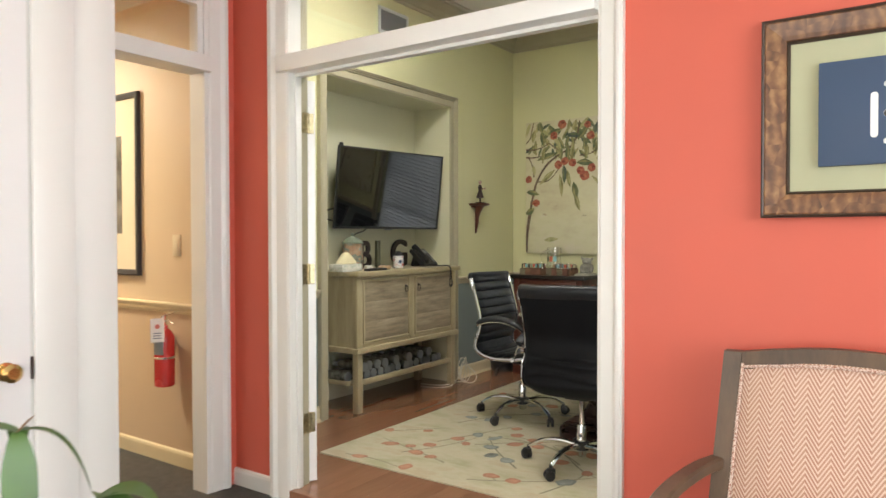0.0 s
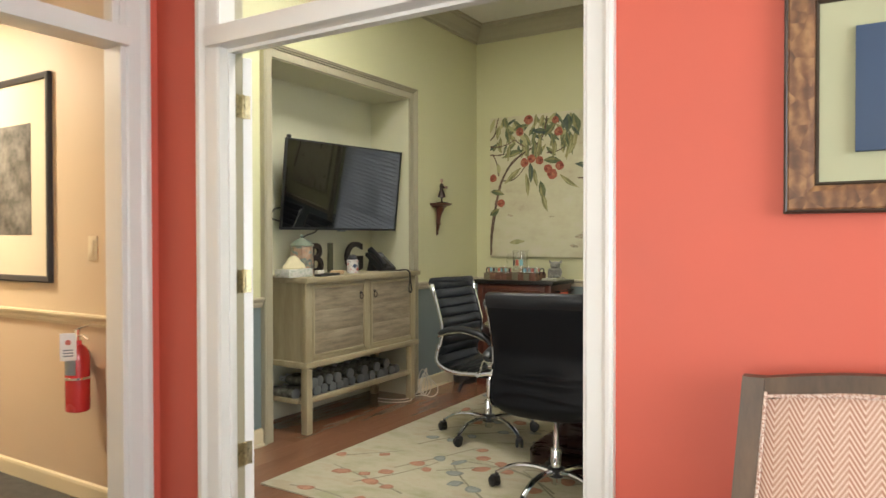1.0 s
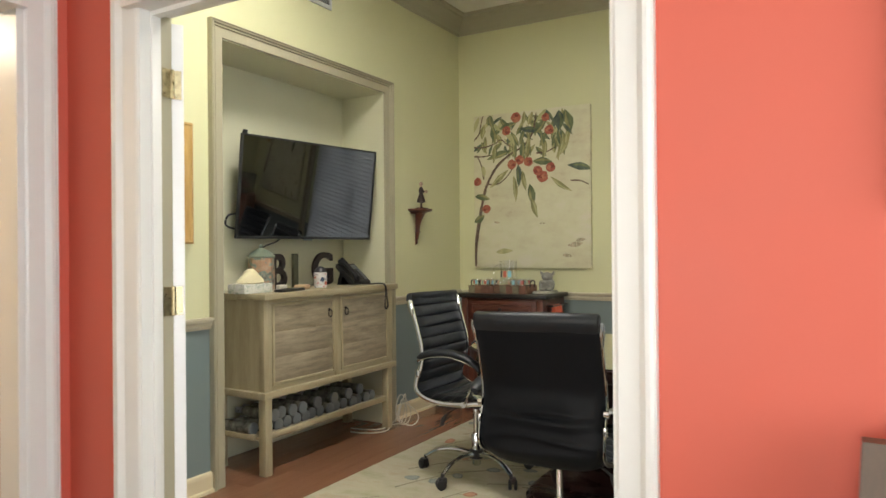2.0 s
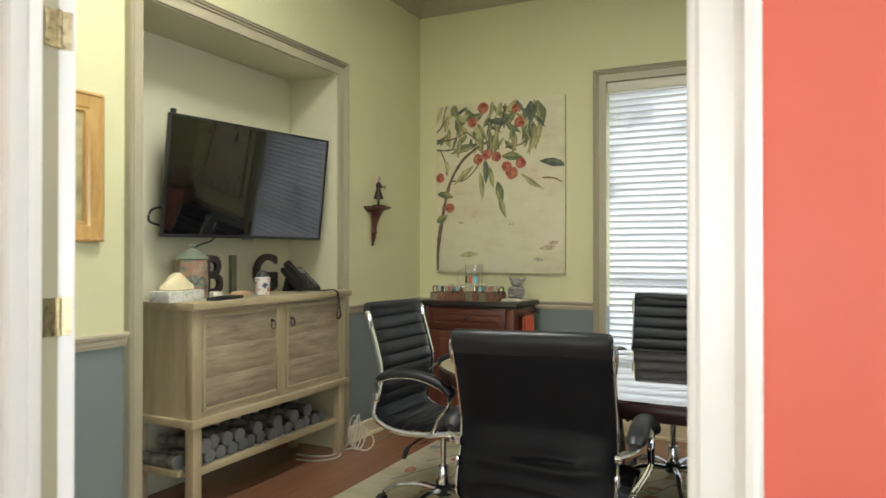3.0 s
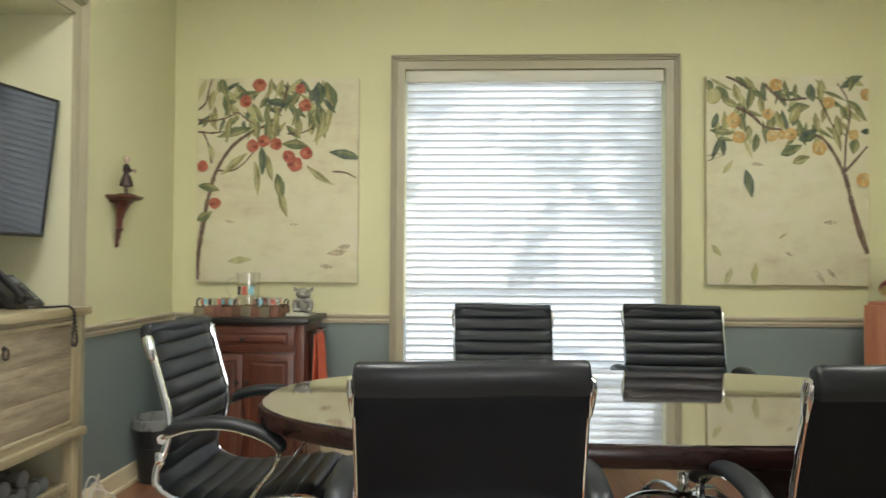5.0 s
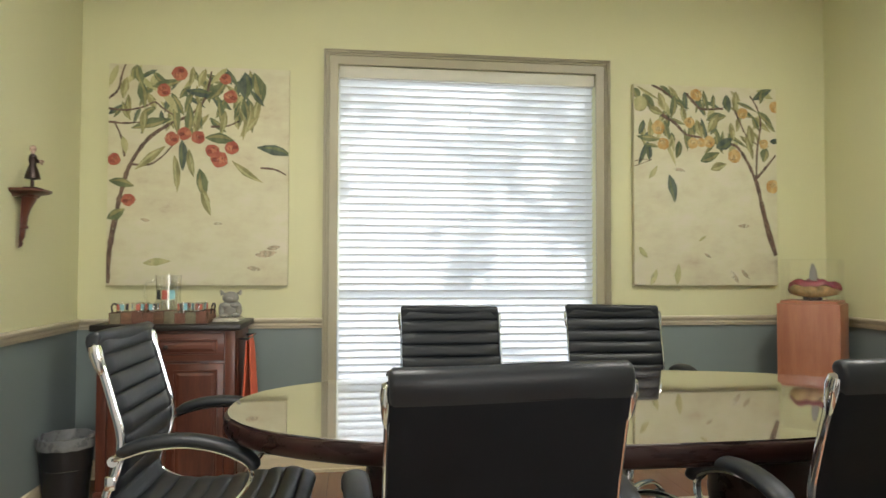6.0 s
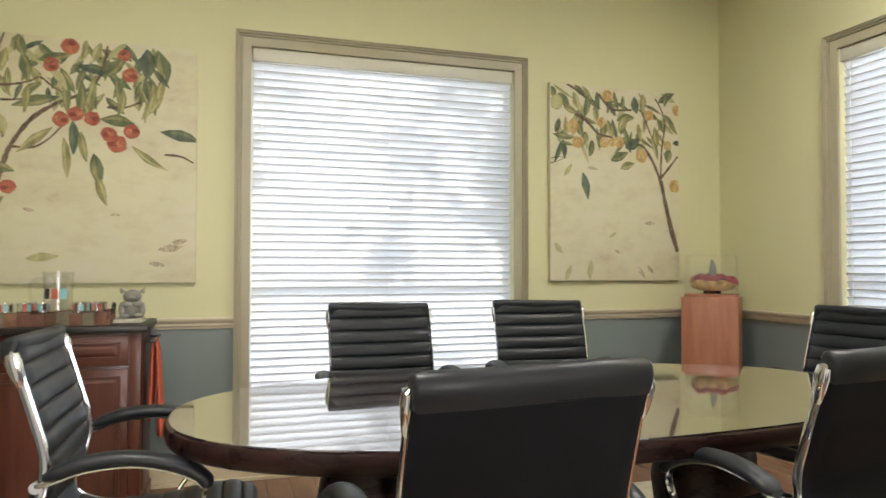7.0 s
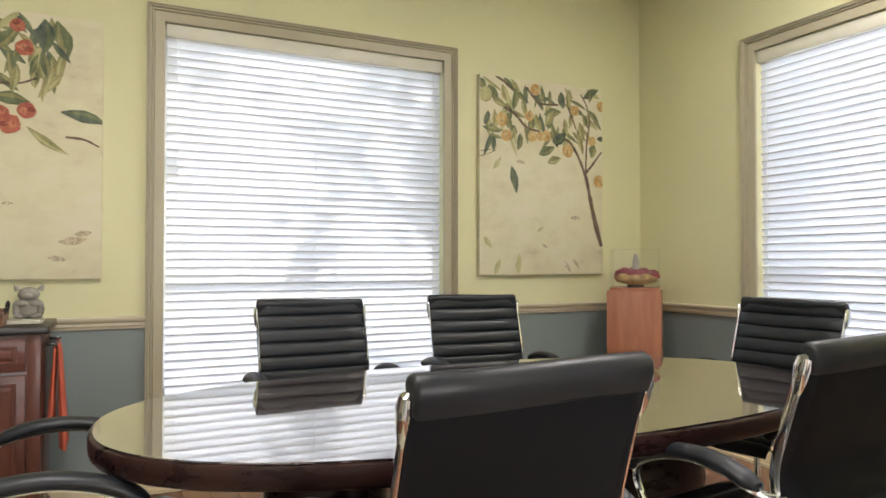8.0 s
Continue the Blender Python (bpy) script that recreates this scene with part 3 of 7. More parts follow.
RAIL = [(0, 0), (0.012, 0), (0.014, 0.012), (0.02, 0.016), (0.02, 0.03), (0.03, 0.04), (0.034, 0.052), (0.03, 0.06), (0, 0.06)]
BASE = [(0, 0), (0.028, 0), (0.028, 0.016), (0.016, 0.02), (0.016, 0.085), (0.012, 0.1), (0, 0.105)]
CROWN = [(0, 0), (0.012, 0), (0.016, 0.02), (0.03, 0.03), (0.05, 0.06), (0.09, 0.095), (0.105, 0.105), (0.108, 0.125), (0.125, 0.13), (0.125, 0.15), (0, 0.15)]
CAS = 0.085


def rails(prof, z, name, material, label, spans):
    for a, b, out in spans:
        bm = bmesh.new()
        run(bm, prof, (*a, z), (*b, z), (*out, 0))
        struct(name, bm, material, label)


SPANS = [((TVX, NORTHY), (WX0 - CAS, NORTHY), (0, -1)), ((WX1 + CAS, NORTHY), (EASTX, NORTHY), (0, -1)),
         ((TVX, SOUTHY), (TVX, NX0 - CAS), (1, 0)), ((TVX, NX1 + CAS), (TVX, NORTHY), (1, 0)),
         ((EASTX, EY1 + CAS), (EASTX, NORTHY), (-1, 0)), ((EASTX, SOUTHY), (EASTX, EY0 - CAS), (-1, 0))]
rails(RAIL, 0.835, "trim_chair_rail", M["rail"], "taupe moulded chair rail", SPANS)
rails(BASE, 0.0, "baseboard", M["base"], "cream painted baseboard", SPANS + [((WX0 - CAS, NORTHY), (WX1 + CAS, NORTHY), (0, -1)), ((EASTX, EY0 - CAS), (EASTX, EY1 + CAS), (-1, 0))])
rails(CROWN, CEIL - 0.15, "trim_crown", M["trim"], "taupe crown moulding under the ceiling", [((TVX, NORTHY), (EASTX, NORTHY), (0, -1)), ((TVX, SOUTHY), (TVX, NORTHY), (1, 0)), ((EASTX, SOUTHY), (EASTX, NORTHY), (-1, 0)), ((TVX, SOUTHY), (EASTX, SOUTHY), (0, 1))])
rails(RAIL, 0.815, "trim_hall_rail", M["base"], "cream hall chair rail", [((-6.5, HALL_N), (HALLX - 0.112, HALL_N), (0, -1))])
BASE_FRONT = [(0, 0), (0.016, 0), (0.016, 0.070), (0.012, 0.082), (0, 0.088)]
rails(BASE_FRONT, CARPET, "baseboard_hall", M["base"], "cream hall baseboard", [((-6.5, HALL_N), (HALLX - 0.112, HALL_N), (0, -1))])
struct("threshold", boxes((DX0, DX1, 2.456, 2.501, -0.15, 0.003), bevel=0.004), M["plank"], "wooden threshold strip at the floor edge")
rails(BASE_FRONT, CARPET, "baseboard_front", M["white"], "white baseboard on the coral wall", [((HALLX, CORALY), (DX0 - 0.112, CORALY), (0, -1)), ((DX1 + 0.071, CORALY), (3.0, CORALY), (0, -1))])

# casing: a board with a raised outer band and a bead
CASE = [(0, 0), (0.014, 0), (0.016, 0.004), (0.016, 0.048), (0.010, 0.050), (0.010, 0.053), (0.022, 0.056), (0.022, 0.061), (0.015, 0.063), (0.015, 0.066), (0.030, 0.069), (0.032, 0.075), (0.025, 0.077), (0.025, 0.079), (0.034, 0.081), (0.034, CAS), (0, CAS)]

CASE_SOFT = [(0, 0), (0.014, 0), (0.017, 0.006), (0.017, 0.05), (0.022, 0.056), (0.03, 0.064), (0.03, 0.074), (0.024, 0.08), (0.024, CAS), (0, CAS)]


def casing(name, material, label, left, right, z0, z1, plane, axis, out, width=CAS, bottom=False, width2=None, deep=1.0):
    """Mitred casing round an opening: two legs and a head, on a wall along x or y."""
    kl, kr = width / CAS, (width2 or width) / CAS
    ob = thing(name, label, "casing", kind="structure")

    def pt(s, z):
        return Vector((s, plane, z)) if axis == "x" else Vector((plane, s, z))
    ex = Vector((1, 0, 0)) if axis == "x" else Vector((0, 1, 0))
    o = Vector((0, out, 0)) if axis == "x" else Vector((out, 0, 0))
    ez = Vector((0, 0, 1))
    kt = min(kl, kr)

    def ring(p, side, top):
        d = ex * side * (kl if side < 0 else kr) + ez * (top * kt)
        return [p + o * a * deep + d * b for a, b in (CASE_SOFT if material is M["white"] else CASE)]
    for nm, r in (("leg", [ring(pt(left, z0), -1, 0), ring(pt(left, z1), -1, 1)]), ("leg", [ring(pt(right, z0), 1, 0), ring(pt(right, z1), 1, 1)]),
                  ("head", [ring(pt(left, z1), -1, 1), ring(pt(right, z1), 1, 1)])):
        bm = bmesh.new()
        loft(bm, r)
        part(nm, bm, material, ob, smooth=None)
    if bottom:
        bm = bmesh.new()
        loft(bm, [ring(pt(left, z0), -1, -1), ring(pt(right, z0), 1, -1)])
        part("apron", bm, material, ob, smooth=None)
    return ob


casing("trim_niche_casing", M["trim"], "taupe moulded casing round the wall niche", NX0, NX1, 0.0, NTOP, TVX, "y", 1)
casing("trim_north_window_casing", M["trim"], "taupe moulded window casing", WX0, WX1, WZ0, WZ1, NORTHY, "x", -1)
casing("trim_east_window_casing", M["trim"], "taupe moulded window casing", EY0, EY1, WZ0, WZ1, EASTX, "y", -1)
casing("trim_doorway_casing", M["white"], "white moulded doorway casing", DX0 + 0.018, DX1 - 0.018, CARPET, DTOP, CORALY, "x", -1, 0.13, False, 0.088)
casing("trim_doorway_casing_inside", M["trim"], "taupe doorway casing inside the room", DX0, DX1, 0.0, DTOP, SOUTHY, "x", 1, 0.10, False, None, 0.15)
casing("trim_hall_casing", M["white"], "white moulded casing of the hall opening", HY0, HY1, CARPET, DTOP, HALLX, "y", 1, 0.11)
# niche lining: soffit and cheeks in the trim colour
struct("trim_niche_lining", boxes((NBACK, TVX - 0.001, NX0 - 0.03, NX0 + 0.004, 0, NTOP), (NBACK, TVX - 0.001, NX1 - 0.004, NX1 + 0.03, 0, NTOP), (NBACK, TVX - 0.001, NX0, NX1, NTOP - 0.004, NTOP + 0.03)), M["cream"], "cream painted niche cheeks and soffit")

# doorway: jambs, transom bar and transom glass
JT = 0.025
jamb = thing("door_frame", "white painted doorway frame with glazed transom", "door frame", kind="structure")
part("jamb", boxes((DX0, DX0 + JT, CORALY - 0.012, 2.541, CARPET, DTOP)), M["white"], jamb)
part("jamb_rebate", boxes((DX0, DX0 + JT - 0.003, 2.541, SOUTHY + 0.012, 0, DTOP)), M["trim"], jamb, "taupe painted inner rebate")
part("jamb", boxes((DX1 - JT, DX1, CORALY - 0.012, 2.541, CARPET, DTOP)), M["white"], jamb)
part("jamb_rebate", boxes((DX1 - JT + 0.003, DX1, 2.541, SOUTHY + 0.012, 0, DTOP)), M["trim"], jamb, "taupe painted inner rebate")
for a0, a1 in ((DX0 + JT, DX0 + JT + 0.010), (DX1 - JT - 0.010, DX1 - JT)):
    part("door_stop", boxes((a0, a1, 2.500, 2.535, 0, 2.030), bevel=0.002), M["white"], jamb)
part("head", boxes((DX0 + JT, DX1 - JT, CORALY - 0.012, SOUTHY + 0.012, DTOP - JT, DTOP)), M["white"], jamb)
part("transom_bar", boxes((DX0 - 0.03, DX1 - JT, CORALY - 0.045, SOUTHY + 0.012, 2.045, 2.125), bevel=0.004), M["white"], jamb)
part("door_stop", boxes((DX0 + JT, DX1 - JT, 2.50, 2.535, 2.03, 2.045)), M["white"], jamb)
part("transom_glass", boxes((DX0 + JT, DX1 - JT, 2.53, 2.534, 2.125, DTOP - JT)), M["pane"], jamb, "clear transom pane")
hj = thing("door_frame_hall", "white hall opening frame with glazed transom", "door frame", kind="structure")
hx = HALLX - 0.11
part("jamb", boxes((hx, HALLX + 0.01, HY1 - JT, HY1, CARPET, DTOP)), M["white"], hj)
part("jamb", boxes((hx, HALLX + 0.01, HY0, HY0 + JT, CARPET, DTOP)), M["white"], hj)
part("transom_bar", boxes((hx, HALLX + 0.045, HY0, HY1, 2.07, 2.15), bevel=0.004), M["white"], hj)
part("transom_frame", boxes((HALLX - 0.04, HALLX + 0.0, HY0 + JT, HY1 - JT, 2.40, DTOP), (HALLX - 0.04, HALLX, HY1 - JT - 0.03, HY1 - JT, 2.15, 2.40)), M["white"], hj)
part("transom_glass", boxes((HALLX - 0.022, HALLX - 0.018, HY0 + JT, HY1 - JT - 0.03, 2.15, 2.40)), M["pane"], hj, "clear transom pane")

# outside: bright distance beyond both windows
struct("backdrop_north", boxes((-7, 6, 11.0, 11.05, -2, 3.3)), M["outside"], "bright garden and sky outside the north window")
struct("backdrop_east", boxes((6.5, 6.55, -1, 10.9, -2, 4.2)), M["outside_e"], "bright garden and sky outside the east window")
struct("backdrop_front", boxes((9.0, 9.05, -8, -1.05, -2, 7)), M["outside"], "bright street outside the front window")


def window_unit(name, axis, s0, s1, plane, inward):
    """Sash frame, pane and a lowered slatted blind in an opening."""
    w = thing(name, "white double-hung window behind a lowered blind", "window", kind="structure")
    sgn = -inward

    def bx(a0, a1, d0, d1, z0, z1, bev=0.0):
        p0, p1 = sorted((plane + sgn * d0, plane + sgn * d1))
        return (a0, a1, p0, p1, z0, z1) if axis == "x" else (p0, p1, a0, a1, z0, z1)
    zm = 1.09
    part("window_frame", boxes(bx(s0, s0 + 0.022, 0.10, 0.15, WZ0, WZ1), bx(s1 - 0.022, s1, 0.10, 0.15, WZ0, WZ1), bx(s0, s1, 0.10, 0.15, WZ1 - 0.03, WZ1), bx(s0, s1, 0.10, 0.15, WZ0, WZ0 + 0.05), bx(s0, s1, 0.11, 0.14, zm - 0.016, zm + 0.016)), M["vinyl"], w)
    for z0, z1 in ((WZ0 + 0.05, zm - 0.016), (zm + 0.016, WZ1 - 0.03)):
        p = part("pane", boxes(bx(s0 + 0.022, s1 - 0.022, 0.112, 0.116, z0, z1)), M["pane"], w)
        p.visible_shadow = False
    part("window_sill", boxes(bx(s0, s1, -0.03, 0.07, WZ0 - 0.02, WZ0 + 0.012), bevel=0.003), M["vinyl"], w)
    b = thing("window_blind", "white slatted blind, lowered with the slats tilted shut", "blind", group="window blinds")
    part("headrail", boxes(bx(s0 + 0.006, s1 - 0.006, 0.0, 0.055, WZ1 - 0.074, WZ1 - 0.004), bevel=0.003), M["headrail"], b, "ivory valance")
    part("bottom_rail", boxes(bx(s0 + 0.012, s1 - 0.012, 0.01, 0.055, WZ0 + 0.014, WZ0 + 0.032), bevel=0.003), M["slat"], b)
    # slats: one shared mesh, gently crowned and tilted with the room edge up
    half, us = 0.0285, (-1, -0.8, -0.5, -0.2, 0.2, 0.5, 0.8, 1)
    n = len(us)
    tilt = radians(66)
    rows = []
    for top in (0.0022, -0.0022):
        for u in us:
            d, h = u * half, 0.0028 * (1 - u * u) + top
            rows.append((d * math.cos(tilt) + h * math.sin(tilt), h * math.cos(tilt) - d * math.sin(tilt)))
    ring = rows[:n] + rows[n:][::-1]
    bm = bmesh.new()
    L = s1 - s0 - 0.024
    loft(bm, [[(a, sgn * d, h) if axis == "x" else (sgn * d, a, h) for d, h in ring] for a in (-L / 2, L / 2)])
    me = mesh_of(bm, "slat", M["slat"], 40)
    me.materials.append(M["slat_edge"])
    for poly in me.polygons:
        # opaque lip along the upper edge stands in for shade between slats
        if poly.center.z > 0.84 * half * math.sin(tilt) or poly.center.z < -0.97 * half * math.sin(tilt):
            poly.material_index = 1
    z, mid = WZ0 + 0.054, (s0 + s1) / 2
    while z < WZ1 - 0.074:
        s = new("slat", me)
        s.parent = b
        s.location = (mid, plane + sgn * 0.032, z) if axis == "x" else (plane + sgn * 0.032, mid, z)
        s.rotation_euler = (random.uniform(-0.012, 0.012), 0, 0) if axis == "x" else (0, random.uniform(-0.012, 0.012), 0)
        z += 0.0437
    for f in (0.04, 0.5, 0.96):
        a = s0 + f * (s1 - s0)
        for d in (0.008, 0.056):
            part("ladder_cord", boxes(bx(a - 0.0012, a + 0.0012, d - 0.001, d + 0.001, WZ0 + 0.03, WZ1 - 0.07)), M["slat"], b)
    return w, b, bx


window_unit("window_1", "x", WX0, WX1, NORTHY, -1)
window_unit("window_2", "y", EY0, EY1, EASTX, -1)


# unseen tree outside, added between the sun and the windows for dappled light
tree = thing("garden_tree", "unseen leafy tree outside the windows, added to dapple the blinds", "tree")
rt = random.Random(5)
TB = Vector((0.9, 9.0, -0.3))
bm = bmesh.new()
tube(bm, [TB, TB + Vector((0.03, 0.02, 1.2)), TB + Vector((-0.02, 0.05, 2.4)), TB + Vector((0.05, 0.0, 4.2))], [0.14, 0.11, 0.09, 0.05], 10)
part("trunk", bm, M["darkwood"], tree)
for k in range(9):
    a, z = 2.4 * k, 2.2 + 0.28 * k
    tip = TB + Vector((math.cos(a) * 1.3, math.sin(a) * 0.9, z + 0.7))
    bm = bmesh.new()
    tube(bm, [TB + Vector((0, 0.03, z)), (TB + Vector((0, 0, z)) + tip) / 2 + Vector((0, 0, 0.1)), tip], [0.035, 0.025, 0.01], 7)
    part("limb", bm, M["darkwood"], tree)
verts, faces = [], []
for k in range(64):
    while True:
        p = Vector((rt.uniform(-1, 1), rt.uniform(-1, 1), rt.uniform(-1, 1)))
        if 0.2 < p.length < 1.0:
            break
    c = TB + Vector((p.x * 2.5 - 0.4, p.y * 1.4, 4.95 + p.z * 1.75))
    for i in range(44):
        q = c + Vector((rt.gauss(0, 0.15), rt.gauss(0, 0.15), rt.gauss(0, 0.13)))
        u = Vector((rt.uniform(-1, 1), rt.uniform(-1, 1), rt.uniform(-0.8, 0.4))).normalized()
        w = u.cross(Vector((rt.uniform(-1, 1), rt.uniform(-1, 1), 1.5))).normalized() * 0.04
        u *= rt.uniform(0.07, 0.11)
        n0 = len(verts)
        verts += [q - u, q + w - u * 0.1, q + u, q - w - u * 0.1]
        faces.append((n0, n0 + 1, n0 + 2, n0 + 3))
me = bpy.data.meshes.new("crown")
me.from_pydata(verts, [], faces)
me.materials.append(M["leaf"])
new("crown", me).parent = tree
# ---- office chairs ----
def sling(profile, half, ribs, thick):
    """Padding swept along a side profile (y, z): ribbed face on one side, plain on the other."""
    pts = curve_pts([(0, y, z) for y, z in profile], 10)
    acc, lens = 0.0, [0.0]
    for a, b in zip(pts, pts[1:]):
        acc += (b - a).length
        lens.append(acc)
    n = 14 * ribs
    bm = bmesh.new()
    rings = []
    for k in range(n + 1):
        s = acc * k / n
        i = max(0, min(len(pts) - 2, next((j for j in range(len(lens) - 1) if lens[j + 1] >= s), len(pts) - 2)))
        f = (s - lens[i]) / max(1e-6, lens[i + 1] - lens[i])
        p = pts[i].lerp(pts[i + 1], f)
        d = (pts[i + 1] - pts[i]).normalized()
        nrm = Vector((0, d.z, -d.y))
        ph = (s / acc * ribs) % 1.0
        puff = abs(math.sin(math.pi * ph)) ** 0.45
        end = min(1.0, min(k, n - k) / 5.0)
        end = math.sqrt(max(0.0, 1 - (1 - end) ** 2))
        face = thick * (0.35 + 0.65 * puff) * max(0.15, end)
        rear = thick * 0.45 * max(0.15, end)
        cols = 12
        ring = []
        for c in range(cols + 1):
            u = -1 + 2 * c / cols
            edge = (1 - abs(u) ** 8) ** 0.5 if abs(u) < 1 else 0.0
            sag = 0.012 * (1 - u * u)
            ring.append(p + Vector((u * half, 0, 0)) + nrm * (face * edge - sag))
        for c in range(cols, -1, -1):
            u = -1 + 2 * c / cols
            edge = (1 - abs(u) ** 8) ** 0.5 if abs(u) < 1 else 0.0
            ring.append(p + Vector((u * half, 0, 0)) - nrm * (rear * edge * 0.5 + 0.0015))
        rings.append(ring)
    return loft(bm, rings)


# the leather sling runs in one piece from the top of the back to the front of the seat
SLING_LINE = [(-0.316, 0.977), (-0.297, 0.897), (-0.264, 0.790), (-0.238, 0.690), (-0.244, 0.605), (-0.268, 0.530), (-0.262, 0.476), (-0.208, 0.447), (-0.12, 0.438), (0.0, 0.444), (0.10, 0.458), (0.19, 0.466), (0.246, 0.452), (0.272, 0.422)]
RAIL_LINE = [(-0.309, 0.939), (-0.298, 0.897), (-0.266, 0.790), (-0.241, 0.690), (-0.249, 0.605), (-0.278, 0.530), (-0.276, 0.474), (-0.214, 0.435), (-0.12, 0.420), (0.0, 0.426), (0.10, 0.440), (0.19, 0.448)]
BASE_Y = -0.045


def office_chair(at):
    ch = thing("office_chair", "black ribbed leather office chair with chrome arms and base", "chair", None, "chairs round the conference table")
    hw = 0.236
    part("sling", sling(SLING_LINE[::-1], hw, 18, 0.021), M["leather"], ch, "ribbed black leather seat and back", 50)
    # rear cover tucked into the top roll, with slack creases low down
    bm = bmesh.new()
    rings, N = [], 60
    line = curve_pts([(0, y, z) for y, z in SLING_LINE[:8]] + [(0, -0.15, 0.432)], 10)
    for k in range(N + 1):
        f = 0.06 + 0.94 * k / N
        i = min(len(line) - 2, int(f * (len(line) - 1)))
        p = line[i].lerp(line[i + 1], f * (len(line) - 1) - i)
        d = (line[i + 1] - line[i]).normalized()
        nrm = Vector((0, d.z, -d.y))
        ring = []
        for c in range(25):
            u = -1 + 2 * c / 24
            crease = 0.0
            for f0, a, w, sl in ((0.50, 0.007, 0.020, 0.07), (0.57, 0.012, 0.022, -0.05), (0.64, 0.010, 0.018, 0.05), (0.54, -0.006, 0.012, -0.08), (0.73, 0.006, 0.02, 0.03)):
                crease += a * math.exp(-((f - f0 - sl * u * u - 0.014 * math.sin(3.1 * u + f0 * 20)) / w) ** 2) * (1 - abs(u) ** 3)
            slack = (0.016 * math.exp(-((f - 0.50) / 0.10) ** 2) + 0.036 * math.exp(-((f - 0.84) / 0.11) ** 2)) * (1 - u ** 4)
            edge = (1 - abs(u) ** 10) ** 0.5 if abs(u) < 1 else 0.0
            end = math.sqrt(max(0.0, 1 - (1 - min(1.0, min(k + 0.4, N - k + 0.4) / 4)) ** 2))
            ring.append(p + Vector((u * (hw + 0.002), 0, 0)) + nrm * (0.006 + (0.012 + crease + slack) * edge * end))
        ring += [p + Vector(((1 - 2 * c / 8) * (hw + 0.002), 0, 0)) + nrm * 0.004 for c in range(9)]
        rings.append(ring)
    loft(bm, rings)
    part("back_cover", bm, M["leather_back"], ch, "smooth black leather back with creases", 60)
    bm = bmesh.new()
    tube(bm, [(-hw + 0.006, -0.3235, 0.922), (-0.1, -0.3255, 0.920), (0.1, -0.3255, 0.920), (hw - 0.006, -0.3235, 0.922)], 0.0016, 6)
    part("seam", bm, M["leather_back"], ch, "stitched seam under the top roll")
    # the leather folds over the top in a deep padded roll
    bm = bmesh.new()
    FOLD = [(-0.325, 0.916), (-0.3345, 0.934), (-0.340, 0.956), (-0.3375, 0.974), (-0.328, 0.984), (-0.313, 0.988), (-0.300, 0.984), (-0.294, 0.974), (-0.299, 0.960), (-0.303, 0.940), (-0.309, 0.922)]
    rings = []
    for x, k in ((-hw - 0.005, 0.62), (-hw - 0.003, 0.86), (-hw + 0.004, 1.0), (-0.12, 1.0), (0, 1.01), (0.12, 1.0), (hw - 0.004, 1.0), (hw + 0.003, 0.86), (hw + 0.005, 0.62)):
        rings.append([(x, -0.308 + (y + 0.308) * k, 0.955 + (z - 0.955) * k + 0.003 * math.sin(9 * x)) for y, z in FOLD])
    loft(bm, rings)
    part("top_roll", bm, M["leather"], ch, "padded leather roll over the top", 60)
    for sx in (-1, 1):
        x = sx * (hw + 0.006)
        bm = bmesh.new()
        tube(bm, curve_pts([(x, y + 0.006, z) for y, z in RAIL_LINE], 7), 0.0125, 10, 0.42, up=(1, 0, 0))
        part("side_rail", bm, M["chrome"], ch, "flat chrome side rail")
        bm = bmesh.new()
        tube(bm, [(x, -0.3125, 0.956), (x + sx * 0.003, -0.3100, 0.950), (x + sx * 0.004, -0.3050, 0.930), (x + sx * 0.003, -0.2975, 0.902), (x + sx * 0.002, -0.2915, 0.878), (x, -0.288, 0.866)], [0.006, 0.016, 0.020, 0.017, 0.012, 0.006], 14, 0.55, up=(1, 0, 0))
        part("end_cap", bm, M["chrome"], ch, "teardrop chrome end cap")
        xa = sx * (hw + 0.052)
        bm = bmesh.new()
        arc = [(x, -0.252, 0.632), (xa, -0.215, 0.648), (xa, -0.14, 0.670), (xa, -0.04, 0.676), (xa, 0.05, 0.658), (xa, 0.118, 0.626), (xa, 0.134, 0.597), (xa, 0.122, 0.560), (xa, 0.080, 0.508), (x, 0.022, 0.432)]
        tube(bm, curve_pts(arc, 7), 0.0075, 8, 1.6, up=(1, 0, 0))
        part("arm", bm, M["chrome"], ch, "curved chrome arm")
        bm = bmesh.new()
        pad = curve_pts([(xa, -0.225, 0.660), (xa, -0.14, 0.688), (xa, -0.04, 0.694), (xa, 0.055, 0.676), (xa, 0.12, 0.645), (xa, 0.150, 0.611)], 8)
        rr = [0.031 * min(1.0, 0.55 + min(i, len(pad) - 1 - i) * 0.2) for i in range(len(pad))]
        tube(bm, pad, rr, 14, 0.6, up=(0, 0, 1))
        part("arm_pad", bm, M["leather"], ch, "padded black armrest", 60)
        for by, bz in ((-0.252, 0.628), (0.022, 0.430)):
            bm = bmesh.new()
            tube(bm, [(x - sx * 0.004, by, bz), (x + sx * 0.014, by, bz)], 0.015, 14)
            part("arm_bolt", bm, M["chrome"], ch)
        part("rail_bracket", box(bmesh.new(), *sorted((x - sx * 0.004, x + sx * 0.008)), -0.276, -0.246, 0.545, 0.585, 0.004), M["chrome"], ch)
    for y in (-0.12, 0.12):
        bm = bmesh.new()
        tube(bm, [(-hw - 0.01, y, 0.418), (hw + 0.01, y, 0.418)], 0.009, 8)
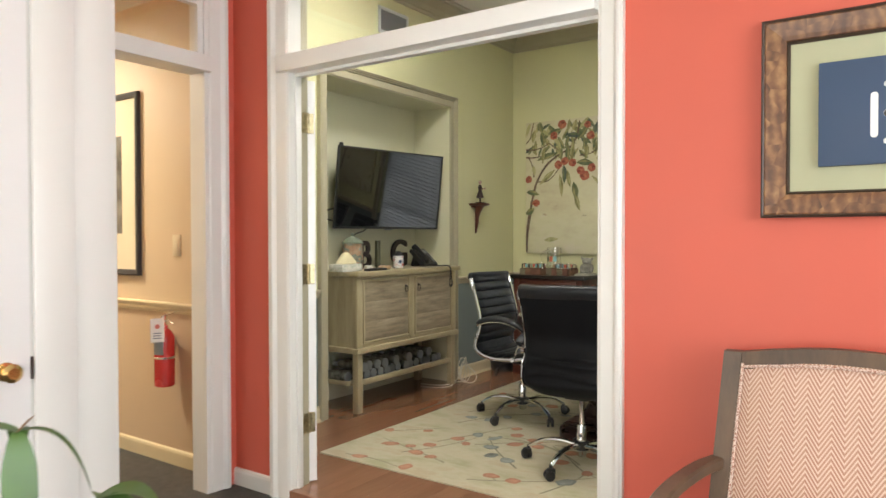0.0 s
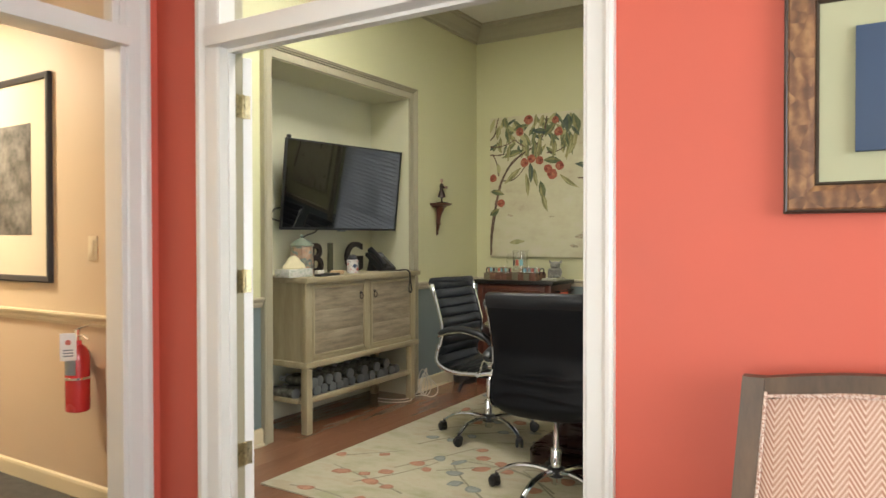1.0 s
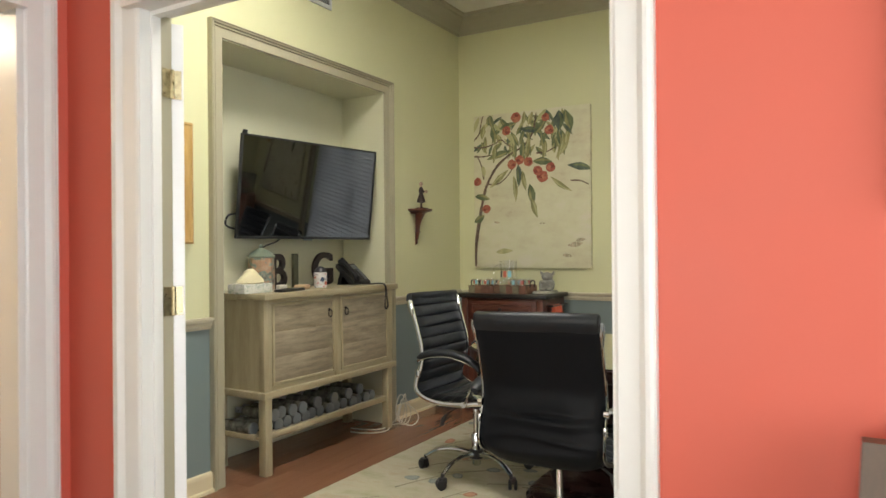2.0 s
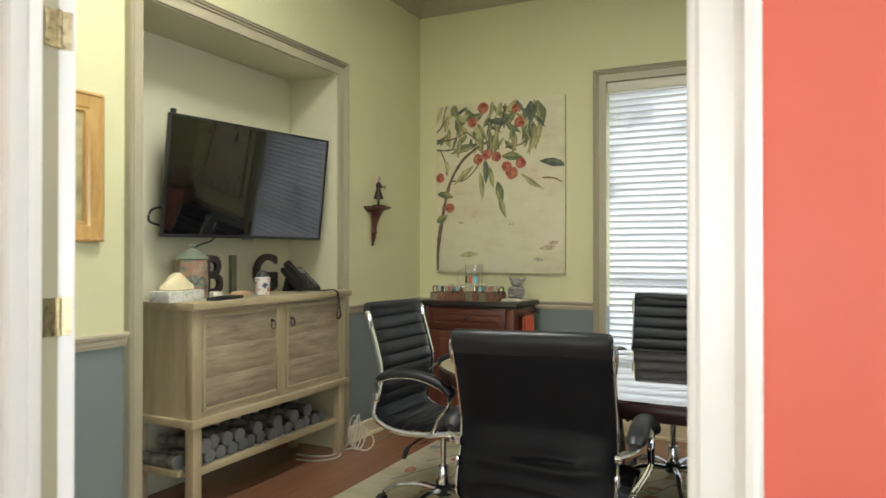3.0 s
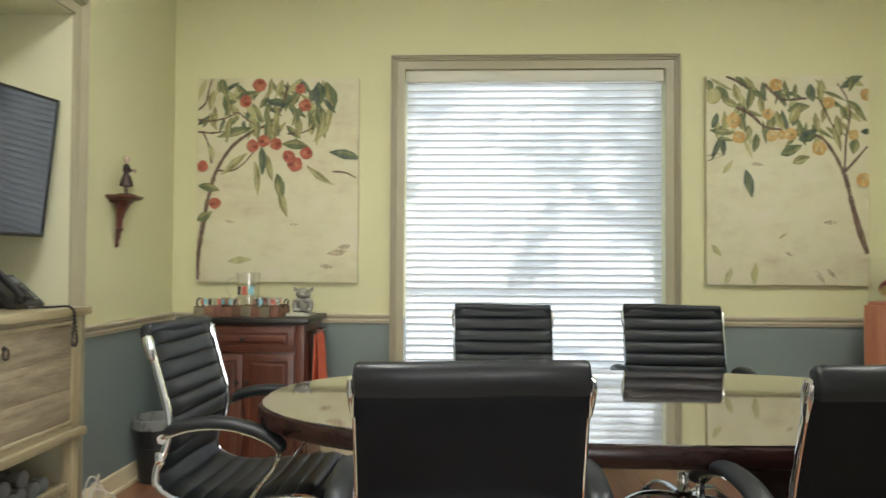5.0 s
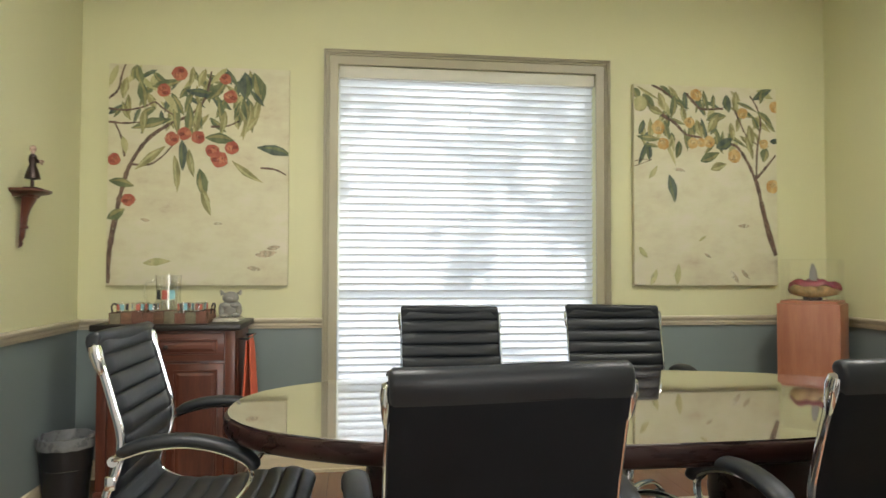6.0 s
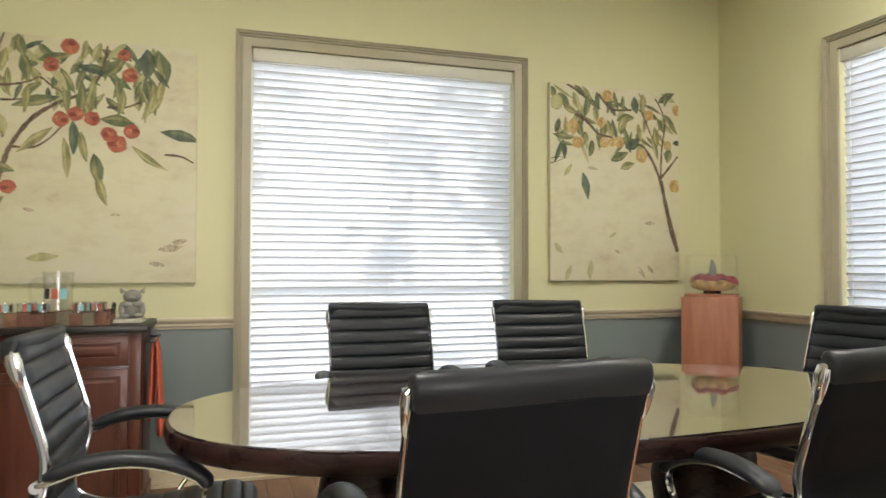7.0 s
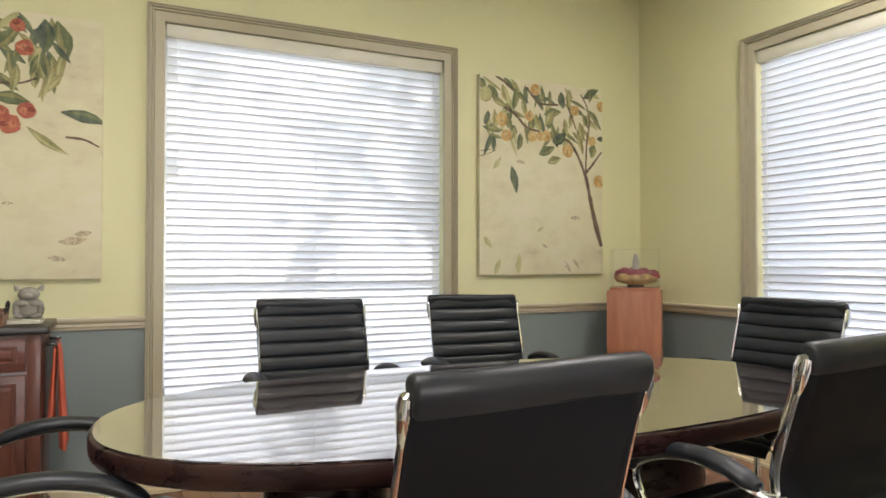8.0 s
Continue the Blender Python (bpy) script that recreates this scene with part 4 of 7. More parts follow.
        part("cross_bar", bm, M["chrome"], ch)
    part("mechanism", box(bmesh.new(), -0.07, 0.07, BASE_Y - 0.09, BASE_Y + 0.13, 0.366, 0.412, 0.014), M["black"], ch, "black tilt mechanism")
    bm = bmesh.new()
    tube(bm, curve_pts([(0.08, -0.05, 0.388), (0.17, -0.075, 0.382), (0.225, -0.10, 0.358)], 5), 0.005, 8)
    lev = part("lever", bm, M["black"], ch, "black height lever")
    bm = bmesh.new()
    tube(bm, [(0.222, -0.098, 0.362), (0.236, -0.108, 0.340), (0.246, -0.115, 0.308)], [0.008, 0.013, 0.010], 10)
    part("grip", bm, M["black"], lev)
    bm = bmesh.new()
    lathe(bm, [(0.014, 0.20), (0.014, 0.364)], 16, (0, BASE_Y, 0))
    part("gas_lift", bm, M["chrome"], ch, "chrome gas lift")
    bm = bmesh.new()
    lathe(bm, [(0.020, 0.05), (0.026, 0.06), (0.026, 0.215), (0.022, 0.222)], 18, (0, BASE_Y, 0))
    part("column", bm, M["chrome"], ch)
    bm = bmesh.new()
    lathe(bm, [(0.03, 0.085), (0.04, 0.09), (0.04, 0.13), (0.03, 0.136)], 18, (0, BASE_Y, 0))
    part("hub", bm, M["black"], ch)
    for k in range(5):
        a = 2 * math.pi * k / 5 + 0.3
        c, s = math.cos(a), math.sin(a)
        bm = bmesh.new()
        pts = curve_pts([(c * r, s * r, z) for r, z in ((0.03, 0.112), (0.12, 0.125), (0.22, 0.112), (0.295, 0.072))], 5)
        tube(bm, pts, [0.019 - 0.006 * i / (len(pts) - 1) for i in range(len(pts))], 10, 0.75)
        part("leg", bm, M["chrome"], ch, "chrome star-base leg")
        bm = bmesh.new()
        tube(bm, [(c * 0.297, s * 0.297, 0.078), (c * 0.297, s * 0.297, 0.052)], 0.009, 8)
        box(bm, -0.017, 0.017, -0.014, 0.03, 0.03, 0.060, 0.006, Matrix.Translation((c * 0.31, s * 0.31, 0)) @ Matrix.Rotation(a + 0.9, 4, "Z"))
        cas = part("castor", bm, M["black"], ch, "black twin-wheel castor")
        for w in (-1, 1):
            bm = bmesh.new()
            mt = Matrix.Translation((c * 0.31, s * 0.31, 0.026)) @ Matrix.Rotation(a + 0.9, 4, "Z") @ Matrix.Translation((w * 0.014, 0, 0)) @ Matrix.Rotation(radians(90), 4, "Y")
            lathe(bm, [(0.020, -0.009), (0.026, -0.006), (0.026, 0.006), (0.020, 0.009)], 16, m=mt)
            part("wheel", bm, M["black"], cas)
    ch.matrix_world = at
    return ch


RUG_Z = 0.012
# place, turn, and the turn of the star base under the seat
CHAIRS = [(-1.333, 3.635, 2, 27), (-0.418, 3.66, 4, 5), (-2.035, 4.31, -91.5, 48), (-1.157, 5.08, 180, 15), (-0.325, 5.15, 175, 60), (0.462, 4.405, 97, 33)]
first = None
for x, y, turn, star in CHAIRS:
    m = pose(x, y, RUG_Z, 0, 0, turn)
    ob = office_chair(m) if first is None else copy_thing(first, m)
    first = first or ob
    for c in ob.children:
        if c.name.split(".")[0] in ("leg", "castor"):
            c.matrix_basis = Matrix.Translation((0, BASE_Y, 0)) @ Matrix.Rotation(radians(star), 4, "Z")
# ---- conference table ----
def ring_superellipse(cx, cy, a, b, z, n=96, e=2.35):
    out = []
    for i in range(n):
        t = 2 * math.pi * i / n
        c, s = math.cos(t), math.sin(t)
        out.append((cx + a * math.copysign(abs(c) ** (2 / e), c), cy + b * math.copysign(abs(s) ** (2 / e), s), z))
    return out


TCX, TCY, TA, TB = -0.815, 4.262, 1.205, 0.622
table = thing("conference_table", "oval dark mahogany conference table with polished glossy top", "table")
bm = bmesh.new()
loft(bm, [ring_superellipse(TCX, TCY, TA - d, TB - d, z) for d, z in ((0.03, 0.688), (0.012, 0.690), (0.004, 0.698), (0.0, 0.715), (0.0, 0.738), (0.004, 0.744), (0.012, 0.746))])
part("tabletop", bm, M["table"], table, "dark mahogany tabletop with moulded edge", 40)
bm = bmesh.new()
loft(bm, [ring_superellipse(TCX, TCY, TA - d, TB - d, z) for d, z in ((0.013, 0.7465), (0.012, 0.7475), (0.012, 0.7515))])
part("glass_cover", bm, M["tabletop"], table, "mirror-glossy protective top", 8)
for x in (TCX - 0.60, TCX + 0.60):
    bm = bmesh.new()
    lathe(bm, [(0.20, 0.10), (0.205, 0.13), (0.17, 0.16), (0.15, 0.20), (0.17, 0.30), (0.185, 0.42), (0.17, 0.54), (0.15, 0.62), (0.17, 0.65), (0.22, 0.687)], 32, (x, TCY, 0))
    part("pedestal", bm, M["table"], table, "turned mahogany pedestal")
    bm = bmesh.new()
    loft(bm, [ring_superellipse(x, TCY, 0.27 - d, 0.36 - d, z, 40, 3.5) for d, z in ((0, RUG_Z), (0, 0.07), (0.02, 0.09), (0.05, 0.10))])
    part("plinth", bm, M["table"], table)
part("apron", boxes((TCX - 0.62, TCX + 0.62, TCY - 0.03, TCY + 0.03, 0.62, 0.687)), M["table"], table)

# ---- rug ----
rug = thing("rug", "cream wool rug with coral and blue-grey blossom branches", "rug")
RX0, RX1, RY0, RY1 = -2.672, 0.48, 2.962, 5.43
part("rug_body", boxes((RX0, RX1, RY0, RY1, 0.0, 0.010), bevel=0.004), M["rug"], rug)
rnd = random.Random(7)


def flat_strip(bm, pts, w0, w1, z):
    left, right = [], []
    for i, p in enumerate(pts):
        d = (Vector(pts[min(i + 1, len(pts) - 1)]) - Vector(pts[max(i - 1, 0)])).normalized()
        w = w0 + (w1 - w0) * i / max(1, len(pts) - 1)
        left.append(bm.verts.new((p[0] - d.y * w, p[1] + d.x * w, z)))
        right.append(bm.verts.new((p[0] + d.y * w, p[1] - d.x * w, z)))
    for i in range(len(pts) - 1):
        bm.faces.new((left[i], right[i], right[i + 1], left[i + 1]))


def inside(p):
    return RX0 + 0.05 < p[0] < RX1 - 0.05 and RY0 + 0.05 < p[1] < RY1 - 0.05


def wander(x, y, ang, steps, step):
    """A gently curving line on the rug."""
    pts, bend = [(x, y)], rnd.uniform(-0.09, 0.09)
    for _ in range(steps):
        ang += bend + rnd.uniform(-0.07, 0.07)
        x, y = x + step * math.cos(ang), y + step * math.sin(ang)
        pts.append((x, y))
    return [p for p in pts if inside(p)]


taken = []
for k in range(74):
    col, row = k % 11, k // 11
    x, y = RX0 + (col + rnd.uniform(0.0, 0.8)) * (RX1 - RX0) / 11, RY0 + (row + rnd.uniform(0.0, 0.8)) * (RY1 - RY0) / 7
    pts = wander(x, y, rnd.choice((0.5, 0.8, 1.1, 2.5, 0.3)) + rnd.uniform(-0.25, 0.25), rnd.randint(6, 10), 0.075)
    if len(pts) < 4:
        continue
    bm = bmesh.new()
    zk = 0.0106 + 0.00001 * k
    flat_strip(bm, [(*p, 0) for p in pts], 0.0065, 0.0035, zk)
    blooms = []
    for p in pts[1:]:
        if rnd.random() < 0.62:
            q = (p[0] + rnd.choice((-1, 1)) * rnd.uniform(0.025, 0.07), p[1] + rnd.uniform(-0.06, 0.06))
            if inside(q) and all((q[0] - t[0]) ** 2 + (q[1] - t[1]) ** 2 > 0.0121 for t in taken):
                flat_strip(bm, [(*p, 0), (*q, 0)], 0.004, 0.003, zk)
                blooms.append(q)
                taken.append(q)
    part("tufted_stem", bm, M["rug_stem"], rug, "", None)
    for i, q in enumerate(blooms):
        hue = "rug_coral" if rnd.random() < 0.64 else "rug_blue"
        a, c, turn, lobe = rnd.uniform(0.034, 0.058), rnd.uniform(0.026, 0.042), rnd.uniform(0, 3), rnd.uniform(0, 6)
        for k2, mt in ((1.0, hue), (0.70, hue + "_heart")):
            bm = bmesh.new()
            zz = zk + 0.0009 + 0.00002 * i + (0.0004 if k2 < 1 else 0)
            lobes = 3 + i % 3
            ring = [(a * k2 * (1 + 0.08 * math.cos(lobes * t + lobe)) * math.cos(t), c * k2 * (1 + 0.08 * math.cos(lobes * t + lobe)) * math.sin(t)) for t in [2 * math.pi * n / 20 for n in range(20)]]
            bm.faces.new([bm.verts.new((q[0] + u * math.cos(turn) - v * math.sin(turn), q[1] + u * math.sin(turn) + v * math.cos(turn), zz)) for u, v in ring])
            part("tufted_blossom" if k2 == 1 else "blossom_heart", bm, M[mt], rug, "", None)

# ---- media cabinet in the niche ----
cab = thing("media_cabinet", "tan oak cabinet with weathered barnwood doors and open bottom shelf", "cabinet")
CY0, CY1, CXF, CXB = 3.735, 4.955, -3.07, -3.47
part("top", boxes((CXB - 0.02, CXF + 0.032, CY0 - 0.03, CY1 + 0.035, 0.965, 1.0), bevel=0.004), M["cab_h"], cab, "thick tan oak top")
part("side_panel", boxes((CXB, CXF - 0.04, CY0, CY0 + 0.02, 0.462, 0.965)), M["cab"], cab)
part("side_panel", boxes((CXB, CXF - 0.04, CY1 - 0.02, CY1, 0.462, 0.965)), M["cab"], cab)
part("back_panel", boxes((CXB, CXB + 0.01, CY0 + 0.02, CY1 - 0.02, 0.462, 0.965)), M["cab"], cab)
for y0, y1 in ((CY0 - 0.006, CY0 + 0.055), (4.335, 4.392), (CY1 - 0.045, CY1 + 0.006)):
    part("stile", boxes((CXF - 0.04, CXF, y0, y1, 0.462, 0.965), bevel=0.003), M["cab"], cab)
for z0, z1 in ((0.462, 0.485), (0.945, 0.965)):
    for y0, y1 in ((CY0 + 0.055, 4.335), (4.392, CY1 - 0.045)):
        part("face_rail", boxes((CXF - 0.04, CXF - 0.003, y0, y1, z0, z1)), M["cab_h"], cab)
part("base_band", boxes((CXB, CXF + 0.022, CY0 - 0.025, CY1 + 0.025, 0.425, 0.462), bevel=0.004), M["cab_h"], cab, "projecting lower rail")
part("floor_board", boxes((CXB, CXF - 0.04, CY0 + 0.02, CY1 - 0.02, 0.462, 0.474)), M["cab_h"], cab)
for y0, y1, hy in ((CY0 + 0.057, 4.333, 4.285), (4.394, CY1 - 0.047, 4.445)):
    door = part("door", boxes((CXF - 0.028, CXF - 0.012, y0, y1, 0.487, 0.943)), M["cab"], cab, "framed barnwood door")
    zs = [0.505, 0.642, 0.783, 0.925]
    for z0, z1 in zip(zs, zs[1:]):
        part("board", boxes((CXF - 0.012, CXF - 0.004, y0 + 0.018, y1 - 0.018, z0, z1 - 0.0004), bevel=0.0003), M["barn"], door, "weathered barnwood board")
    for r in ((y0, y0 + 0.018, 0.487, 0.943), (y1 - 0.018, y1, 0.487, 0.943)):
        part("door_frame", boxes((CXF - 0.012, CXF + 0.004, *r), bevel=0.003), M["cab"], door)
    for r in ((0.487, 0.505), (0.925, 0.943)):
        part("door_frame", boxes((CXF - 0.012, CXF + 0.004, y0 + 0.018, y1 - 0.018, *r), bevel=0.003), M["cab_h"], door)
    bm = bmesh.new()
    tube(bm, [(CXF + 0.006, hy + 0.017 * math.sin(t), 0.872 - 0.022 + 0.022 * math.cos(t)) for t in [i * math.pi / 12 for i in range(25)]], 0.003, 6)
    lathe(bm, [(0.010, 0), (0.008, 0.006), (0.004, 0.010)], 12, m=Matrix.Translation((CXF - 0.004, hy, 0.872)) @ Matrix.Rotation(radians(90), 4, "Y"))
    part("ring_pull", bm, M["letter"], door, "dark iron ring pull")
for x0 in (CXF - 0.052, CXB):
    for y0 in (CY0 + 0.001, CY1 - 0.053):
        part("leg", boxes((x0, x0 + 0.052, y0, y0 + 0.052, 0.0, 0.425), bevel=0.003), M["cab"], cab)
part("shelf_rail", boxes((CXF - 0.045, CXF - 0.015, CY0 + 0.053, CY1 - 0.053, 0.192, 0.228), bevel=0.003), M["cab_h"], cab)
part("shelf_rail", boxes((CXB, CXF - 0.075, CY0 - 0.012, CY0 + 0.018, 0.192, 0.222), bevel=0.002), M["cab"], cab)
part("shelf", boxes((CXB + 0.01, CXF - 0.046, CY0 + 0.0, CY1 - 0.0, 0.196, 0.212)), M["cab_h"], cab)

# glass bottles lying on the shelf
bottle = None
rnd = random.Random(3)
rows = [(3.83 + 0.075 * k, 0.212 + 0.0345, rnd.uniform(-0.015, 0.012)) for k in range(14)]
rows += [(3.868 + 0.075 * k, 0.212 + 0.0345 + 0.06, rnd.uniform(-0.02, 0.02)) for k in (0, 1, 2, 3, 5, 7, 9, 11)]
rows += [(3.760, 0.212 + 0.0345, -0.05)]
for y, z, dx in rows:
    m = Matrix.Translation((CXF - 0.06 + dx, y, z)) @ Matrix.Rotation(radians(-90), 4, "Y")
    if bottle is None:
        bottle = thing("glass_bottle", "smoky glass bottle with a foil neck lying on its side", "bottle", None, "bottles on the cabinet shelf")
        bm = bmesh.new()
        lathe(bm, [(0.012, 0.012), (0.033, 0.014), (0.034, 0.03), (0.034, 0.20), (0.028, 0.235), (0.016, 0.255), (0.015, 0.30), (0.013, 0.302)], 18)
        part("body", bm, M["bottle"], bottle, "smoky glass body")
        bm = bmesh.new()
        lathe(bm, [(0.030, 0.0), (0.0345, 0.002), (0.0345, 0.013), (0.03, 0.0135)], 20)
        part("cap", bm, M["cap"], bottle, "flat grey base cap")
        bm = bmesh.new()
        lathe(bm, [(0.0175, 0.250), (0.0185, 0.256), (0.0175, 0.300), (0.0185, 0.304), (0.012, 0.308)], 14)
        part("collar", bm, M["foil"], bottle, "crinkled silver foil on the neck")
        bottle.matrix_world = m
    else:
        copy_thing(bottle, m)

# things on the cabinet
Z = 1.0
tb = thing("tissue_box", "patterned white tissue box with a cream tissue pulled up", "tissue box")
tm = pose(-3.215, 3.775, Z, 0, 0, 4)
part("box", box(bmesh.new(), -0.06, 0.06, -0.115, 0.115, 0, 0.052, 0.003), M["tissue_print"], tb, "white patterned cardboard")
bm = bmesh.new()
loft(bm, [[(0.05 * k * math.cos(t) * (1 + 0.2 * math.sin(3 * t + k * 5)), 0.085 * k * math.sin(t) * (1 + 0.15 * math.cos(4 * t + k * 7)), z) for t in [2 * math.pi * i / 14 for i in range(14)]] for k, z in ((0.8, 0.05), (1.05, 0.058), (1.0, 0.075), (0.8, 0.095), (0.5, 0.118), (0.2, 0.135))])
part("tissue", bm, M["yellow_tissue"], tb, "crumpled cream tissue")
tb.matrix_world = tm
jar = thing("cookie_jar", "painted terracotta and green cookie jar with roofed lid", "jar", pose(-3.39, 4.035, Z))
bm = bmesh.new()
lathe(bm, [(0.070, 0), (0.078, 0.004), (0.080, 0.08), (0.078, 0.14), (0.074, 0.192)], 8)
part("body", bm, M["jar_paint"], jar, "hand-painted eight-sided body")
bm = bmesh.new()
lathe(bm, [(0.074, 0.193), (0.082, 0.196), (0.080, 0.206), (0.052, 0.232), (0.024, 0.246), (0.010, 0.254), (0.014, 0.264), (0.005, 0.276)], 16)
part("lid", bm, M["teal"], jar, "green glazed lid with knob")


def letter(ch, y, x, h, material, w):
    """A standing cut-out letter facing the room."""
    cu = bpy.data.curves.new("letter", "FONT")
    cu.body, cu.size, cu.extrude, cu.offset = ch, h / 0.70, 0.011, 0.004
    cu.bevel_depth = 0.001
    tmp = bpy.data.objects.new("letter_tmp", cu)
    scene.collection.objects.link(tmp)
    dg = bpy.context.evaluated_depsgraph_get()
    me = bpy.data.meshes.new_from_object(tmp.evaluated_get(dg))
    bpy.data.objects.remove(tmp)
    me.materials.clear()
    me.materials.append(material)
    ob = new("letter_" + ch.lower(), me)
    lo = min(v.co.y for v in me.vertices)
    ob.matrix_world = Matrix.Translation((x, y, Z - lo)) @ Matrix.Rotation(radians(90), 4, "Z") @ Matrix.Rotation(radians(90), 4, "X") @ Matrix.Diagonal((w, 1, 1, 1))
    return tagged(ob, "dark iron standing capital letter %s on the cabinet" % ch, "letter", "letters on the cabinet")


letter("B", 4.125, -3.41, 0.212, M["letter"], 0.85)
letter("I", 4.315, -3.41, 0.212, M["letter_g"], 1.0)
letter("G", 4.515, -3.41, 0.214, M["letter"], 1.0)
mug = thing("candy_jar", "white jar with red and blue print and dark lid", "jar", pose(-3.21, 4.365, Z))
bm = bmesh.new()
lathe(bm, [(0.036, 0), (0.041, 0.004), (0.042, 0.09), (0.036, 0.098)], 18)
part("body", bm, M["jar_print"], mug)
bm = bmesh.new()
lathe(bm, [(0.037, 0.0985), (0.04, 0.1), (0.03, 0.118), (0.02, 0.13), (0.008, 0.134)], 14)
part("lid", bm, M["lab_dark"], mug)
for a, mt, z in ((0.1, "lab_red", 0.03), (-0.5, "navy", 0.055), (0.6, "navy", 0.07)):
    bm = bmesh.new()
    lathe(bm, [(0.001, 0), (0.013, 0.0), (0.010, 0.003)], 10, m=Matrix.Rotation(a, 4, "Z") @ Matrix.Translation((0.0405, 0, z)) @ Matrix.Rotation(radians(90), 4, "Y"))
    part("print", bm, M[mt], mug)
rc = thing("remote_control", "flat black remote control lying on the cabinet", "remote control")
part("case", box(bmesh.new(), -0.028, 0.028, -0.115, 0.115, 0, 0.016, 0.005), M["black"], rc)
for k in range(5):
    part("button", boxes((-0.012, 0.012, -0.07 + k * 0.03, -0.056 + k * 0.03, 0.016, 0.0185), bevel=0.002), M["letter"], rc)
rc.matrix_world = pose(-3.115, 3.985, Z, 0, 0, 8)
for nm, lab, cat, mt, at, d in (("sponge", "small yellow-orange sponge block on the cabinet", "sponge", "sponge", pose(-3.20, 4.185, Z, 0, 0, 20), (0.035, 0.05, 0.028)), ("eraser", "small white and blue eraser block on the cabinet", "eraser", "paper", pose(-3.28, 4.09, Z, 0, 0, -15), (0.022, 0.028, 0.030))):
    single(nm, box(bmesh.new(), -d[0], d[0], -d[1], d[1], 0, d[2], 0.008), M[mt], lab, cat, at)

ph = thing("desk_phone", "black office desk phone with corded handset", "telephone")
PHW = 0.088
bm = bmesh.new()
loft(bm, [[(0.085, y, 0.004), (0.088, y, 0.022), (-0.055, y, 0.142), (-0.072, y, 0.140), (-0.074, y, 0.118), (0.05, y, 0.004)] for y in (-PHW, PHW)])
part("base", bm, M["black"], ph)
bm = bmesh.new()
loft(bm, [[(-0.055, y, 0.10), (-0.03, y, 0.078), (-0.05, y, 0.0), (-0.085, y, 0.0)] for y in (-0.06, 0.06)])
part("stand", bm, M["black"], ph)
th = Matrix.Translation((0.0165, 0, 0.082)) @ Matrix.Rotation(radians(40), 4, "Y")
part("display", box(bmesh.new(), -0.078, -0.038, -0.02, 0.078, -0.002, 0.003, 0.002, th), M["cap"], ph, "grey display")
for r in range(5):
    for c in range(4):
        part("key", box(bmesh.new(), -0.024 + r * 0.02, -0.010 + r * 0.02, -0.015 + c * 0.024, 0.001 + c * 0.024, -0.002, 0.004, 0.002, th), M["cap"] if c == 3 else M["letter"], ph)
bm = bmesh.new()
tube(bm, [th @ Vector(p) for p in ((-0.105, -0.058, 0.004), (-0.095, -0.058, 0.026), (-0.06, -0.058, 0.032), (0.04, -0.058, 0.03), (0.078, -0.058, 0.024), (0.088, -0.058, 0.006))], [0.016, 0.021, 0.014, 0.014, 0.021, 0.016], 12, 1.2)
part("handset", bm, M["black"], ph)
ph.matrix_world = pose(-3.265, 4.765, Z, 0, 0, -2)
bm = bmesh.new()
line = curve_pts([(-3.16, 4.70, 1.012), (-3.10, 4.76, 1.008), (-3.038, 4.80, 1.010), (-3.020, 4.812, 0.985), (-3.020, 4.826, 0.92), (-3.020, 4.838, 0.862), (-3.020, 4.822, 0.838), (-3.020, 4.804, 0.862), (-3.020, 4.812, 0.93), (-3.022, 4.818, 0.98)], 10)
coil = []
for i, p in enumerate(line):
    coil.append(p + Vector((0.0035 * math.cos(i * 1.9), 0.0045 * math.sin(i * 1.9), 0)))
tube(bm, [ph.matrix_world.inverted() @ p for p in coil], 0.0052, 6)
part("cord", bm, M["black"], ph, "coiled black cord hanging over the edge")

# ---- television ----
tv = thing("television", "black flat television tilted down on a wall arm", "television")
w = Vector((0.172, 0.985, 0)).normalized()
n0 = Vector((w.y, -w.x, 0))
ti = radians(7)
nn = n0 * math.cos(ti) - Vector((0, 0, 1)) * math.sin(ti)
uu = Vector((0, 0, 1)) * math.cos(ti) + n0 * math.sin(ti)
R = Matrix((w, uu, nn)).transposed().to_4x4()
TVM = Matrix.Translation((-3.292, 4.385, 1.615)) @ R
part("body", box(bmesh.new(), -0.54, 0.54, -0.308, 0.308, -0.016, 0.0, 0.004), M["black"], tv)
part("screen", boxes((-0.527, 0.527, -0.292, 0.297, 0.0, 0.0025)), M["screen"], tv, "dark glossy screen")
for r in ((-0.54, 0.54, 0.297, 0.308), (-0.54, 0.54, -0.308, -0.292), (-0.54, -0.527, -0.292, 0.297), (0.527, 0.54, -0.292, 0.297)):
    part("bezel", boxes((r[0], r[1], r[2], r[3], 0.0, 0.006), bevel=0.001), M["black"], tv)
part("logo_bar", boxes((-0.03, 0.03, -0.318, -0.306, -0.02, 0.004), bevel=0.003), M["cap"], tv)
bm = box(bmesh.new(), -0.525, -0.500, 0.308, 0.330, -0.02, 0.002, 0.004)
part("sensor", bm, M["black"], tv, "small black sensor on the top edge")
part("rear_housing", box(bmesh.new(), -0.40, 0.40, -0.28, 0.18, -0.045, -0.016, 0.012), M["black"], tv)
part("mount_plate", box(bmesh.new(), -0.2, 0.2, -0.15, 0.15, -0.075, -0.045, 0.004), M["black"], tv)
tv.matrix_world = TVM
arm = thing("wall_mount", "black articulated television arm fixed in the niche", "mount")
bm = bmesh.new()
